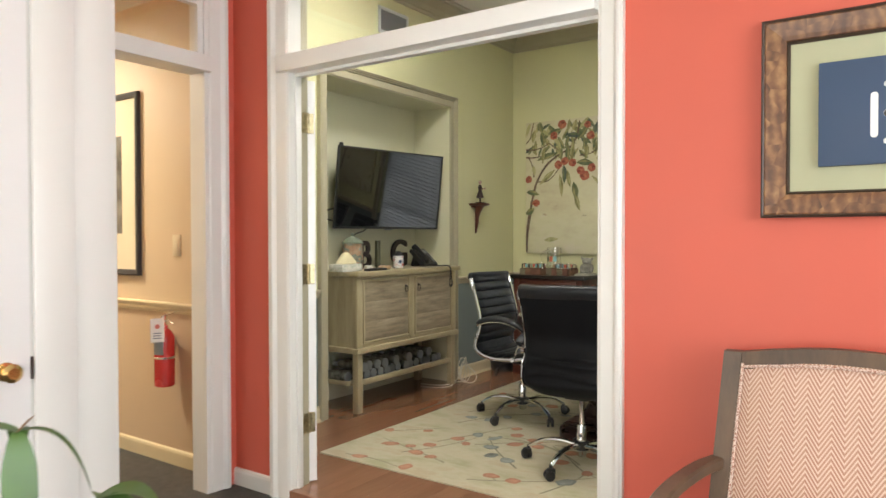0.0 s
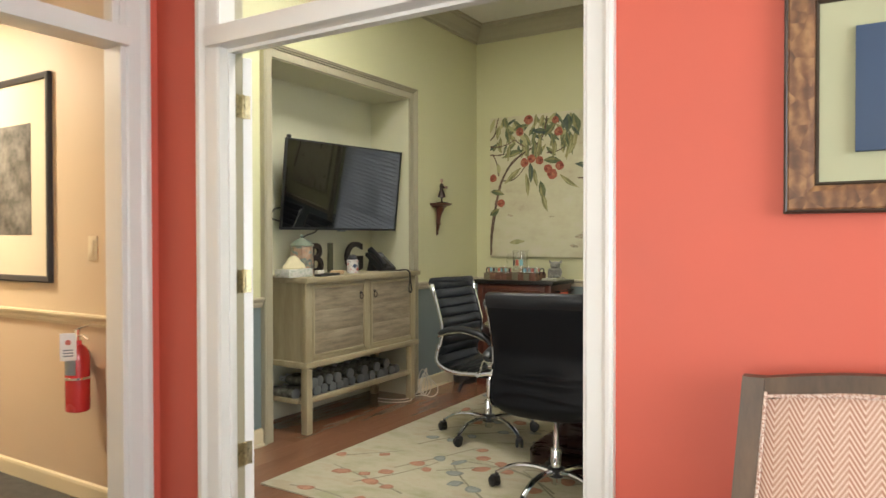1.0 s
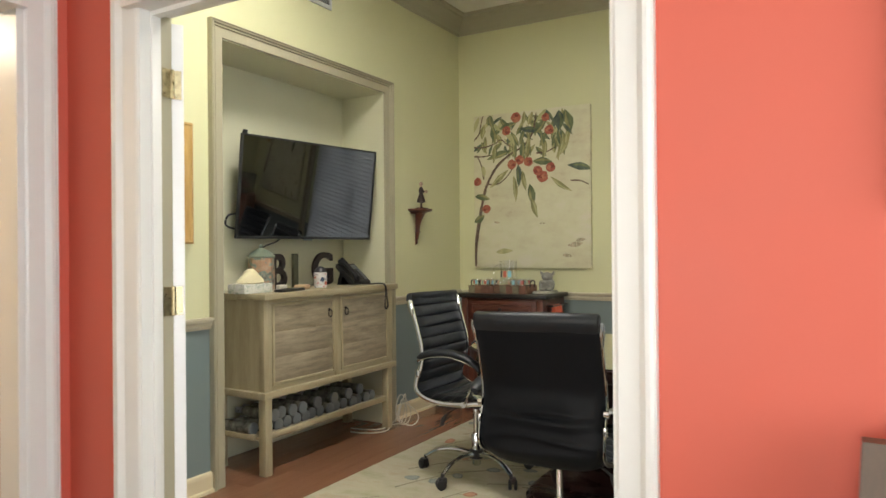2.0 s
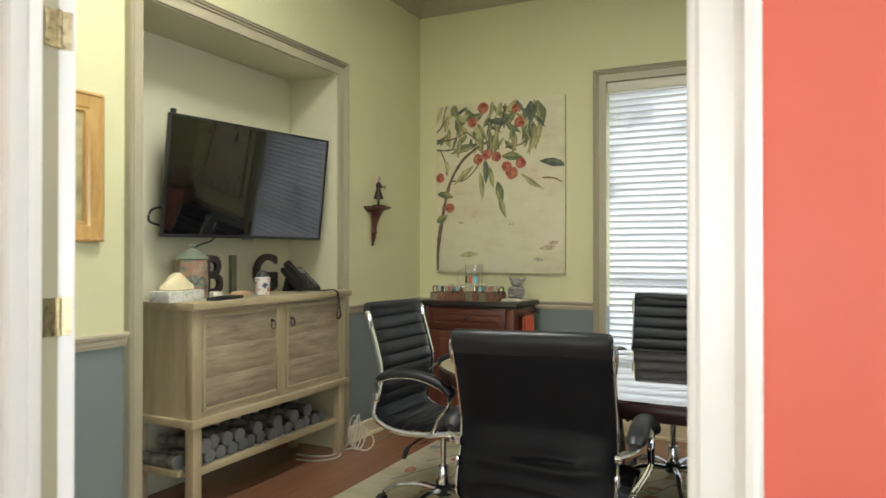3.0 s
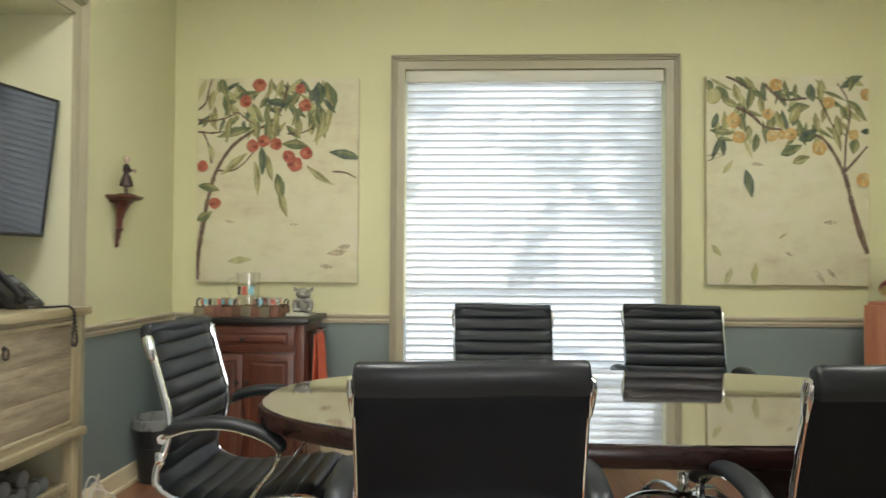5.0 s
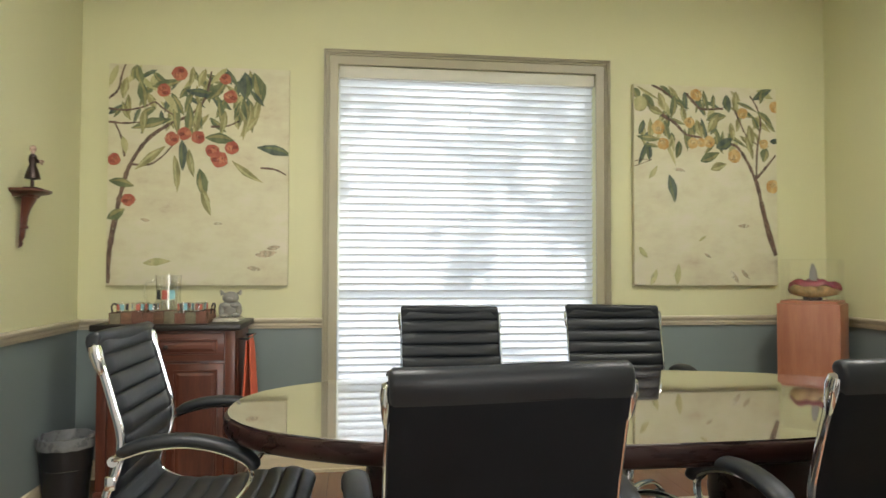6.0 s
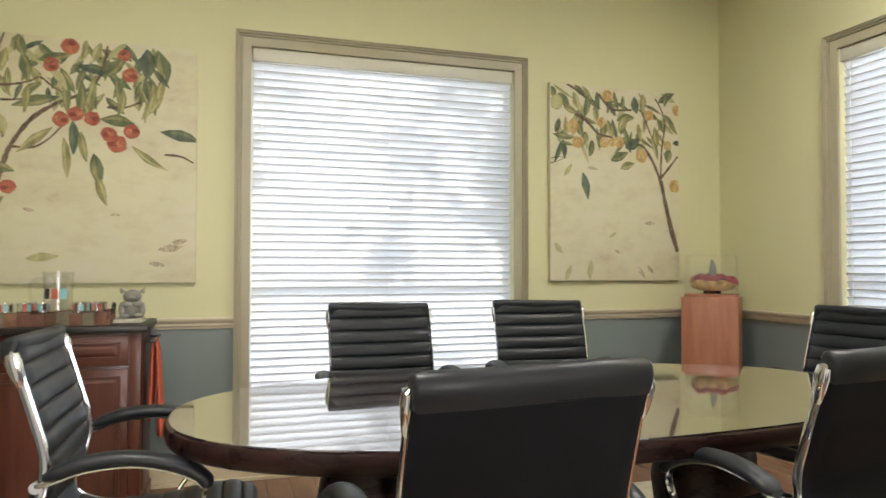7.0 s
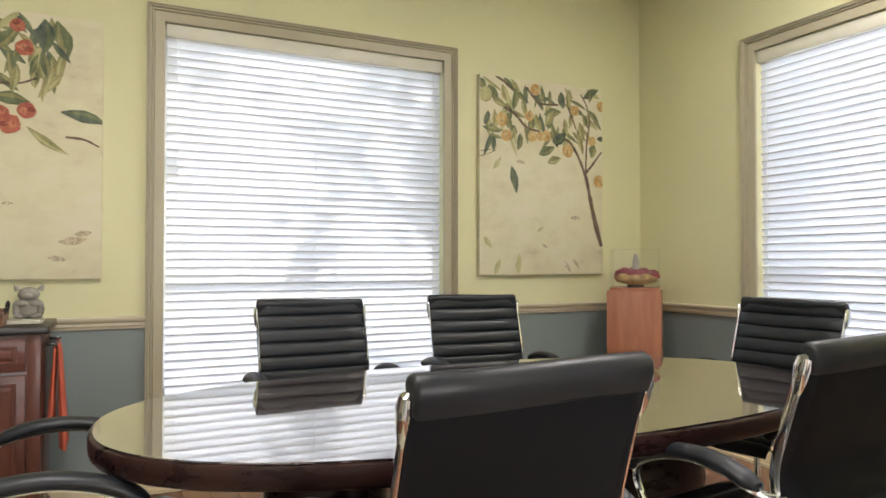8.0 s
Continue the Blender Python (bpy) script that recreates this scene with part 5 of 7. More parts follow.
c = TVM @ Vector((0, 0, -0.075))
tube(bm, [c, (NBACK + 0.02, 4.42, 1.62)], 0.03, 10)
part("arm", bm, M["black"], arm)
part("wall_plate", boxes((NBACK, NBACK + 0.02, 4.30, 4.54, 1.48, 1.76), bevel=0.003), M["black"], arm)
bm = bmesh.new()
p0 = TVM @ Vector((-0.56, -0.22, -0.03))
tube(bm, curve_pts([TVM @ Vector((-0.50, -0.16, -0.046)), TVM @ Vector((-0.565, -0.18, -0.05)), TVM @ Vector((-0.575, -0.235, -0.05)), TVM @ Vector((-0.50, -0.26, -0.05))], 8), 0.006, 8)
part("cable", bm, M["black"], arm, "black cable loop")
bm = bmesh.new()
tube(bm, curve_pts([TVM @ Vector((-0.18, -0.29, -0.046)), TVM @ Vector((-0.20, -0.33, -0.06)), (-3.46, 4.10, 1.24), (-3.50, 4.06, 1.05), (-3.505, 4.05, 0.8)], 8), 0.005, 8)
part("cable", bm, M["black"], arm)

# white cables on the floor beside the cabinet
cb = thing("cable_coil", "loose coil of white cables on the floor beside the cabinet", "cable")
for k, (reach, high, lean, turn) in enumerate(((0.085, 0.20, 0.05, 1.25), (0.070, 0.17, 0.02, 1.55), (0.095, 0.14, 0.08, 1.0), (0.060, 0.21, -0.02, 1.8))):
    bm = bmesh.new()
    pts = []
    for i in range(41):
        t = 2 * math.pi * i / 40
        f = 0.5 - 0.5 * math.cos(t)                  # 0 at the floor, 1 at the top
        side = reach * math.sin(t) * (1 - 0.55 * f)  # narrow above, wide at the floor
        pts.append((-3.075 + 0.012 * k + side * math.cos(turn) + lean * (1 - f), 5.07 + side * math.sin(turn) - 0.03 * (1 - f), 0.005 + high * f ** 0.8))
    tube(bm, pts, 0.0038, 6)
    part("loop", bm, M["cable"], cb)
for ctrl in ([(-3.24, 4.70, 0.006), (-3.13, 4.72, 0.006), (-3.05, 4.80, 0.006), (-3.06, 4.90, 0.006), (-3.14, 4.96, 0.006), (-3.12, 5.05, 0.012), (-3.10, 5.08, 0.10)], [(-3.30, 4.78, 0.006), (-3.18, 4.80, 0.006), (-3.10, 4.86, 0.006), (-3.10, 4.98, 0.006), (-3.06, 5.05, 0.008)]):
    bm = bmesh.new()
    tube(bm, curve_pts(ctrl, 8), 0.0038, 6)
    part("loop", bm, M["cable"], cb)

# air vent over the niche
vent = thing("air_vent", "white return air grille above the niche", "vent")
VX = TVX
for r in ((4.08, 4.44, 2.945, 2.97), (4.08, 4.44, 2.77, 2.795), (4.08, 4.105, 2.795, 2.945), (4.415, 4.44, 2.795, 2.945)):
    part("frame", boxes((VX, VX + 0.012, *r), bevel=0.002), M["slat"], vent)
part("backing", boxes((VX + 0.0005, VX + 0.002, 4.105, 4.415, 2.795, 2.945)), M["lab_dark"], vent)
for k in range(15):
    y = 4.113 + k * 0.0208
    part("slat", boxes((VX + 0.002, VX + 0.010, y, y + 0.009, 2.795, 2.945)), M["cap"], vent)

# gilt-framed picture on the west wall near the door
gp = thing("gilt_picture", "small landscape picture in a wide gilt wood frame", "picture")
GY0, GY1, GZ0, GZ1 = 2.86, 3.325, 1.272, 1.872


def mitred(ob, axis, plane, out, a0, a1, z0, z1, prof, material, name="frame_member"):
    """Four mitred frame members; profile pairs are (inward, off the wall)."""
    def P(a, z, d):
        return Vector((plane + out * d, a, z)) if axis == "y" else Vector((a, plane + out * d, z))
    corners = [((a0, z0), (1, 1)), ((a1, z0), (-1, 1)), ((a1, z1), (-1, -1)), ((a0, z1), (1, -1))]
    for i in range(4):
        rings = []
        for (c, s) in (corners[i], corners[(i + 1) % 4]):
            rings.append([P(c[0] + s[0] * u, c[1] + s[1] * u, d) for u, d in prof])
        bm = bmesh.new()
        loft(bm, rings)
        part(name, bm, material, ob, smooth=None)


mitred(gp, "y", TVX, 1, GY0, GY1, GZ0, GZ1, [(0, 0), (0, 0.03), (0.01, 0.036), (0.016, 0.03), (0.06, 0.026), (0.068, 0.02), (0.078, 0.022), (0.084, 0.008), (0.084, 0)], M["gold"])
part("painting", boxes((TVX, TVX + 0.008, GY0 + 0.084, GY1 - 0.084, GZ0 + 0.084, GZ1 - 0.084)), M["landscape"], gp, "muted landscape painting")

# bracket shelf with a figurine
br = thing("wall_bracket", "dark red carved wooden bracket shelf", "shelf")
BY, BZ = 5.425, 1.545
bm = bmesh.new()
loft(bm, [[(TVX + d, BY + s * k, z) for k, d in ((-1, 0), (-0.9, dd * 0.7), (-0.5, dd), (0.5, dd), (0.9, dd * 0.7), (1, 0))] for s, dd, z in ((0.094, 0.125, BZ), (0.096, 0.13, BZ - 0.010), (0.086, 0.118, BZ - 0.018), (0.060, 0.085, BZ - 0.026), (0.058, 0.08, BZ - 0.036))])
part("shelf", bm, M["mahogany"], br)
bm = bmesh.new()
loft(bm, [[(TVX + dd * (0.5 + 0.5 * math.cos(t)), BY + s * math.sin(t), BZ - z) for t in [-math.pi / 2 + math.pi * i / 8 for i in range(9)]] for s, dd, z in ((0.056, 0.078, 0.0365), (0.050, 0.07, 0.055), (0.036, 0.055, 0.085), (0.026, 0.042, 0.125), (0.024, 0.038, 0.165), (0.030, 0.044, 0.17), (0.030, 0.044, 0.178), (0.022, 0.034, 0.184), (0.020, 0.03, 0.22), (0.012, 0.02, 0.24), (0.014, 0.024, 0.25), (0.012, 0.02, 0.262), (0.004, 0.008, 0.27))])
part("corbel", bm, M["mahogany"], br, "tapering corbel with drop finial")
bm = bmesh.new()
fx = TVX + 0.065
box(bm, fx - 0.03, fx + 0.03, BY - 0.045, BY + 0.045, BZ, BZ + 0.010, 0.002)
lathe(bm, [(0.008, 0.010), (0.008, 0.045), (0.034, 0.05), (0.030, 0.07), (0.018, 0.105), (0.014, 0.118), (0.019, 0.135), (0.017, 0.155), (0.008, 0.165), (0.008, 0.172), (0.014, 0.182), (0.015, 0.194), (0.008, 0.204)], 14, m=Matrix.Translation((fx, BY - 0.012, BZ)))
tube(bm, [(fx + 0.01, BY - 0.026, BZ + 0.152), (fx + 0.02, BY - 0.005, BZ + 0.128), (fx + 0.02, BY + 0.02, BZ + 0.134), (fx + 0.016, BY + 0.045, BZ + 0.128)], [0.008, 0.007, 0.007, 0.006], 8)
lathe(bm, [(0.006, 0.0), (0.016, 0.006), (0.018, 0.014), (0.006, 0.016)], 10, m=Matrix.Translation((fx + 0.015, BY + 0.03, BZ + 0.128)))
fig = single("figurine", bm, M["bronze"], "small dark statuette with pale painted top on the wall bracket", "figurine", smooth=60)
fig.data.materials.append(M["figure_pale"])
for poly in fig.data.polygons:
    poly.material_index = 1 if poly.center.z > BZ + 0.121 and (poly.center.y > BY - 0.012 or poly.center.z > BZ + 0.165) else 0

# ---- sideboard ----
sb = thing("sideboard", "red mahogany sideboard with a drawer and two panel doors", "sideboard")
SX0, SX1, SYF, SYB = -2.895, -2.225, 5.655, 6.095
part("carcass", boxes((SX0, SX1, SYF + 0.012, SYB, 0.06, 0.868), bevel=0.003), M["mahogany"], sb)
part("top", boxes((SX0 - 0.03, SX1 + 0.03, SYF - 0.03, SYB + 0.005, 0.868, 0.90), bevel=0.006), M["black_top"], sb, "black lacquered top")
part("plinth", boxes((SX0 - 0.01, SX1 + 0.01, SYF, SYB, 0.0, 0.07), bevel=0.004), M["mahogany_h"], sb)
for x0, x1 in ((SX0, SX0 + 0.05), (SX1 - 0.05, SX1)):
    part("corner_post", boxes((x0, x1, SYF, SYF + 0.02, 0.07, 0.868), bevel=0.004), M["mahogany"], sb)


def raised(parent, nm, x0, x1, z0, z1, y, mt):
    d = part(nm, boxes((x0, x1, y, y + 0.02, z0, z1), bevel=0.003), M[mt], parent)
    bm = bmesh.new()
    loft(bm, [[(x0 + k, y - h, z0 + k), (x1 - k, y - h, z0 + k), (x1 - k, y - h, z1 - k), (x0 + k, y - h, z1 - k)] for k, h in ((0.032, 0.0), (0.034, 0.006), (0.042, 0.006), (0.044, 0.001), (0.06, 0.006))])
    part("raised_panel", bm, M[mt], d, smooth=None)
    return d


dw = raised(sb, "drawer", SX0 + 0.055, SX1 - 0.055, 0.715, 0.855, SYF - 0.004, "mahogany_h")
mx = (SX0 + SX1) / 2
bm = bmesh.new()
lathe(bm, [(0.004, 0), (0.006, 0.012), (0.013, 0.018), (0.012, 0.026), (0.004, 0.03)], 12, m=Matrix.Translation((mx, SYF - 0.006, 0.785)) @ Matrix.Rotation(radians(90), 4, "X"))
part("knob", bm, M["letter"], dw, "dark round knob")
for x0, x1, kx in ((SX0 + 0.055, mx - 0.003, mx - 0.03), (mx + 0.003, SX1 - 0.055, mx + 0.03)):
    d = raised(sb, "door", x0, x1, 0.085, 0.70, SYF - 0.004, "mahogany")
    bm = bmesh.new()
    lathe(bm, [(0.004, 0), (0.006, 0.012), (0.013, 0.018), (0.012, 0.026), (0.004, 0.03)], 12, m=Matrix.Translation((kx, SYF - 0.006, 0.55)) @ Matrix.Rotation(radians(90), 4, "X"))
    part("knob", bm, M["letter"], d)
part("side_panel", boxes((SX1, SX1 + 0.006, SYF + 0.06, SYB - 0.05, 0.12, 0.82), bevel=0.003), M["mahogany"], sb)
bm = bmesh.new()
tube(bm, [(SX1, SYF + 0.08, 0.815), (SX1 + 0.05, SYF + 0.08, 0.815)], 0.006, 8)
tube(bm, [(SX1, SYB - 0.10, 0.815), (SX1 + 0.05, SYB - 0.10, 0.815)], 0.006, 8)
tube(bm, [(SX1 + 0.05, SYF + 0.06, 0.815), (SX1 + 0.05, SYB - 0.08, 0.815)], 0.007, 8)
part("towel_bar", bm, M["black"], sb, "black towel bar on the side")
bm = bmesh.new()
tube(bm, [(SX0 - 0.05, SYF + 0.06, 0.815), (SX0 - 0.05, SYB - 0.08, 0.815)], 0.007, 8)
tube(bm, [(SX0, SYF + 0.1, 0.815), (SX0 - 0.05, SYF + 0.1, 0.815)], 0.006, 8)
part("towel_bar", bm, M["black"], sb)
bm = bmesh.new()
rings = []
for side, zs in ((1, [0.36 + 0.06 * k for k in range(8)]), (0, [0.824]), (-1, [0.80 - 0.06 * k for k in range(7)])):
    for z in zs:
        spread = (0.82 - z) * 0.09
        row = []
        for c in range(15):
            u = -1 + 2 * c / 14
            yy = 5.80 + u * (0.075 + spread * 0.6)
            xx = SX1 + 0.05 + side * (0.009 + spread * 0.5) + (0.004 + spread * 0.25) * math.sin(u * 7 + 1)
            row.append((xx, yy, z))
        rings.append(row)
loft(bm, rings, closed=False, caps=False)
towel = single("hand_towel", bm, M["orange_cloth"], "orange towel draped over the sideboard's bar", "towel", smooth=60)
sol = towel.modifiers.new("thickness", "SOLIDIFY")
sol.thickness = 0.004

# crate tray with glasses
tray = thing("crate_tray", "rustic wooden slat tray holding drinking glasses", "tray")
TX0, TX1, TY0, TY1 = -2.845, -2.375, 5.69, 5.89
part("bottom", boxes((TX0, TX1, TY0, TY1, 0.90, 0.908)), M["crate"], tray)
nb = 9
for k in range(nb):
    x0 = TX0 + (TX1 - TX0) * k / nb
    x1 = TX0 + (TX1 - TX0) * (k + 1) / nb - 0.002
    for y in (TY0 - 0.008, TY1):
        part("block", boxes((x0, x1, y, y + 0.008, 0.90, 0.954 + 0.005 * ((k * 7) % 3)), bevel=0.001), M[("crate_grey", "crate", "crate_red", "crate_red", "crate", "crate_grey", "crate_red", "crate_grey", "crate_red")[k]], tray)
for x in (TX0 - 0.008, TX1):
    part("end_board", boxes((x, x + 0.008, TY0, TY1, 0.90, 0.957), bevel=0.001), M["crate"], tray)
for x, s in ((TX0 - 0.008, -1), (TX1 + 0.008, 1)):
    bm = bmesh.new()
    tube(bm, curve_pts([(x, 5.75, 0.945), (x + s * 0.006, 5.75, 0.985), (x + s * 0.006, 5.79, 0.998), (x + s * 0.006, 5.83, 0.985), (x, 5.83, 0.945)], 6), 0.005, 6)
    part("handle", bm, M["letter"], tray, "dark iron handle")
gl = None
for k, (x, y) in enumerate([(-2.80 + 0.075 * i, 5.735 + 0.08 * j) for i in range(6) for j in range(2) if (i, j) not in ((2, 1), (3, 1), (3, 0), (0, 1))]):
    m = Matrix.Translation((x, y, 0.908))
    if gl is None:
        gl = thing("drinking_glass", "clear tumbler with red, black and blue print in the tray", "glass", None, "glasses in the tray")
        bm = bmesh.new()
        lathe(bm, [(0.022, 0.0), (0.027, 0.002), (0.031, 0.098), (0.0292, 0.098), (0.0255, 0.006), (0.02, 0.005)], 18)
        part("tumbler", bm, M["drinkware"], gl, "clear glass tumbler")
        for a0, mt in ((-2.3, "lab_red"), (-1.55, "lab_blue"), (-0.8, "lab_dark"), (0.8, "lab_red"), (2.2, "lab_blue")):
            bm = bmesh.new()
            loft(bm, [[(r * math.cos(a), r * math.sin(a), z) for a in [a0 + 0.09 * i for i in range(7)]] for r, z in ((0.0306, 0.060), (0.0316, 0.090))], closed=False, caps=False)
            part("print", bm, M[mt], gl)
        gl.matrix_world = m
    else:
        copy_thing(gl, m @ Matrix.Rotation(0.7 * k, 4, "Z"))
jug = thing("glass_pitcher", "clear glass pitcher with red, black and blue print", "pitcher", pose(-2.63, 5.945, 0.90))
bm = bmesh.new()
lathe(bm, [(0.05, 0.0), (0.06, 0.004), (0.066, 0.06), (0.062, 0.16), (0.068, 0.245), (0.066, 0.245), (0.060, 0.16), (0.064, 0.06), (0.055, 0.008)], 24)
part("vessel", bm, M["drinkware"], jug, "clear glass vessel")
bm = bmesh.new()
tube(bm, curve_pts([(-0.064, -0.01, 0.215), (-0.11, -0.02, 0.20), (-0.118, -0.02, 0.14), (-0.095, -0.015, 0.09), (-0.064, -0.01, 0.075)], 6), 0.008, 8)
part("handle", bm, M["drinkware"], jug)
for a0, mt in ((-2.45, "lab_dark"), (-1.85, "lab_red"), (-1.25, "lab_blue")):
    bm = bmesh.new()
    loft(bm, [[(r * math.cos(a), r * math.sin(a), z) for a in [a0 + 0.065 * i for i in range(8)]] for r, z in ((0.0655, 0.115), (0.0640, 0.165))], closed=False, caps=False)
    part("print", bm, M[mt], jug)
single("coaster_stack", boxes((-2.385, -2.235, 5.80, 6.02, 0.90, 0.908), (-2.375, -2.245, 5.81, 6.01, 0.9085, 0.916), bevel=0.002), M["stone_pale"], "pale stacked tiles under the stone figure", "coasters")
pig = bmesh.new()
px, py, pz = -2.295, 5.93, 0.916
for cx, cy, cz, rx, ry, rz in ((0, 0, 0.04, 0.042, 0.035, 0.042), (0, -0.01, 0.088, 0.034, 0.03, 0.028), (0, -0.038, 0.082, 0.014, 0.01, 0.010), (-0.036, -0.02, 0.035, 0.012, 0.014, 0.03), (0.036, -0.02, 0.035, 0.012, 0.014, 0.03), (-0.025, -0.03, 0.010, 0.018, 0.022, 0.010), (0.025, -0.03, 0.010, 0.018, 0.022, 0.010), (-0.02, -0.028, 0.055, 0.02, 0.012, 0.012), (0.02, -0.028, 0.055, 0.02, 0.012, 0.012)):
    g = bmesh.ops.create_uvsphere(pig, u_segments=14, v_segments=10, radius=1.0)
    bmesh.ops.transform(pig, matrix=Matrix.Translation((px + cx * 1.3, py + cy * 1.3, pz + cz * 1.22)) @ Matrix.Diagonal((rx * 1.3, ry * 1.3, rz * 1.22, 1)), verts=g["verts"])
for s in (-1, 1):
    lathe(pig, [(0.013, 0.0), (0.010, 0.014), (0.002, 0.03)], 10, m=Matrix.Translation((px + s * 0.042, py - 0.008, pz + 0.124)) @ Matrix.Rotation(s * 0.5, 4, "Y"))
single("stone_figure", pig, M["stone"], "grey stone animal figure with pointed ears", "figurine", smooth=60)

# waste bin
bin_ = thing("waste_bin", "black wire mesh waste bin on the floor", "bin", pose(-3.045, 5.70, 0) @ Matrix.Diagonal((0.92, 0.92, 1.12, 1)))
bm = bmesh.new()
lathe(bm, [(0.105, 0.0), (0.107, 0.01), (0.107, 0.012), (0.02, 0.012)], 24)
part("bottom", bm, M["black"], bin_)
for z, r in ((0.30, 0.142), (0.17, 0.127), (0.03, 0.11)):
    bm = bmesh.new()
    tube(bm, [(r * math.cos(t), r * math.sin(t), z) for t in [2 * math.pi * i / 28 for i in range(29)]], 0.005 if z > 0.2 else 0.003, 6, caps=False)
    part("hoop", bm, M["black"], bin_)
bm = bmesh.new()
lathe(bm, [(0.109, 0.012), (0.141, 0.298), (0.138, 0.298), (0.106, 0.014)], 28)
part("mesh_wall", bm, M["black"], bin_)
bm = bmesh.new()
rb = random.Random(4)
loft(bm, [[((r + rb.uniform(-w, w)) * math.cos(t), (r + rb.uniform(-w, w)) * math.sin(t), z + rb.uniform(-w, w)) for t in [2 * math.pi * i / 30 for i in range(30)]] for r, z, w in ((0.146, 0.262, 0.002), (0.149, 0.285, 0.004), (0.147, 0.309, 0.004), (0.136, 0.312, 0.005), (0.128, 0.285, 0.006), (0.118, 0.240, 0.006))], caps=False)
part("bin_liner", bm, M["liner"], bin_, "crumpled grey plastic liner folded over the rim")

# ---- pedestal with boat sculpture ----
PM = pose(1.10, 5.83, 0, 0, 0, 45)
pd = thing("display_pedestal", "tall square cherry veneer display pedestal", "pedestal")
part("column", box(bmesh.new(), -0.165, 0.165, -0.165, 0.165, 0.0, 0.985, 0.003), M["cherry"], pd)
part("cap_board", box(bmesh.new(), -0.150, 0.150, -0.150, 0.150, 0.985, 1.003, 0.002), M["cherry"], pd)
pd.matrix_world = PM
bx_ = thing("display_case", "clear acrylic display cover over the boat sculpture", "display case")
for r in ((-0.148, 0.148, -0.148, -0.145), (-0.148, 0.148, 0.145, 0.148), (-0.148, -0.145, -0.145, 0.145), (0.145, 0.148, -0.145, 0.145)):
    part("panel", boxes((*r, 1.003, 1.245)), M["acrylic"], bx_)
part("lid", boxes((-0.148, 0.148, -0.148, 0.148, 1.2455, 1.2485)), M["acrylic"], bx_)
bx_.matrix_world = PM
bo = thing("boat_sculpture", "shell-shaped boat sculpture, burgundy inside and mottled gold outside", "sculpture", pose(1.10, 5.83, 1.003, 0, 0, -42) @ Matrix.Scale(1.12, 4))
part("stand", boxes((-0.045, 0.045, -0.02, 0.02, 0.0, 0.016), bevel=0.004), M["bronze"], bo, "low dark stand")
bm = bmesh.new()
loft(bm, [[(0.125 * k * math.cos(t) * (1 + 0.08 * math.cos(3 * t)), 0.07 * k * math.sin(t), z + w * (-0.008 * math.cos(2 * t) + 0.007 * math.sin(5 * t) + 0.004 * math.sin(11 * t))) for t in [2 * math.pi * i / 28 for i in range(28)]] for k, z, w in ((0.3, 0.015, 0), (0.62, 0.022, 0), (0.92, 0.042, 0.6), (1.03, 0.070, 1.0))])
part("hull", bm, M["shell_gold"], bo, "mottled gold shell", 60)
bm = bmesh.new()
loft(bm, [[(0.125 * k * math.cos(t) * (1 + 0.08 * math.cos(3 * t)), 0.07 * k * math.sin(t), z + w * (-0.010 * math.cos(2 * t) + 0.009 * math.sin(5 * t) + 0.005 * math.sin(11 * t))) for t in [2 * math.pi * i / 28 for i in range(28)]] for k, z, w in ((1.035, 0.071, 1.0), (1.00, 0.088, 1.2), (0.82, 0.100, 1.1), (0.6, 0.098, 0.7), (0.3, 0.090, 0.3))])
part("rim", bm, M["shell_red"], bo, "burgundy ruffled rim", 60)
bm = bmesh.new()
loft(bm, [[(0.012 * k - 0.005, -0.004, z), (0.018 * k, 0, z), (0.012 * k - 0.005, 0.004, z), (-0.012 * k, 0, z)] for k, z in ((1, 0.088), (1.3, 0.13), (1.1, 0.16), (0.3, 0.195))])
part("sail", bm, M["stone"], bo, "small grey sail")
# ---- paintings ----
rnd = random.Random(21)


def painting(x0, x1, z0, z1, y, label):
    pc = thing("painting", label, "painting", None, "canvases on the north wall")
    part("canvas", boxes((x0, x1, y - 0.036, NORTHY - 0.001, z0, z1), bevel=0.002), M["canvas"], pc, "mottled cream stretched canvas")
    return pc


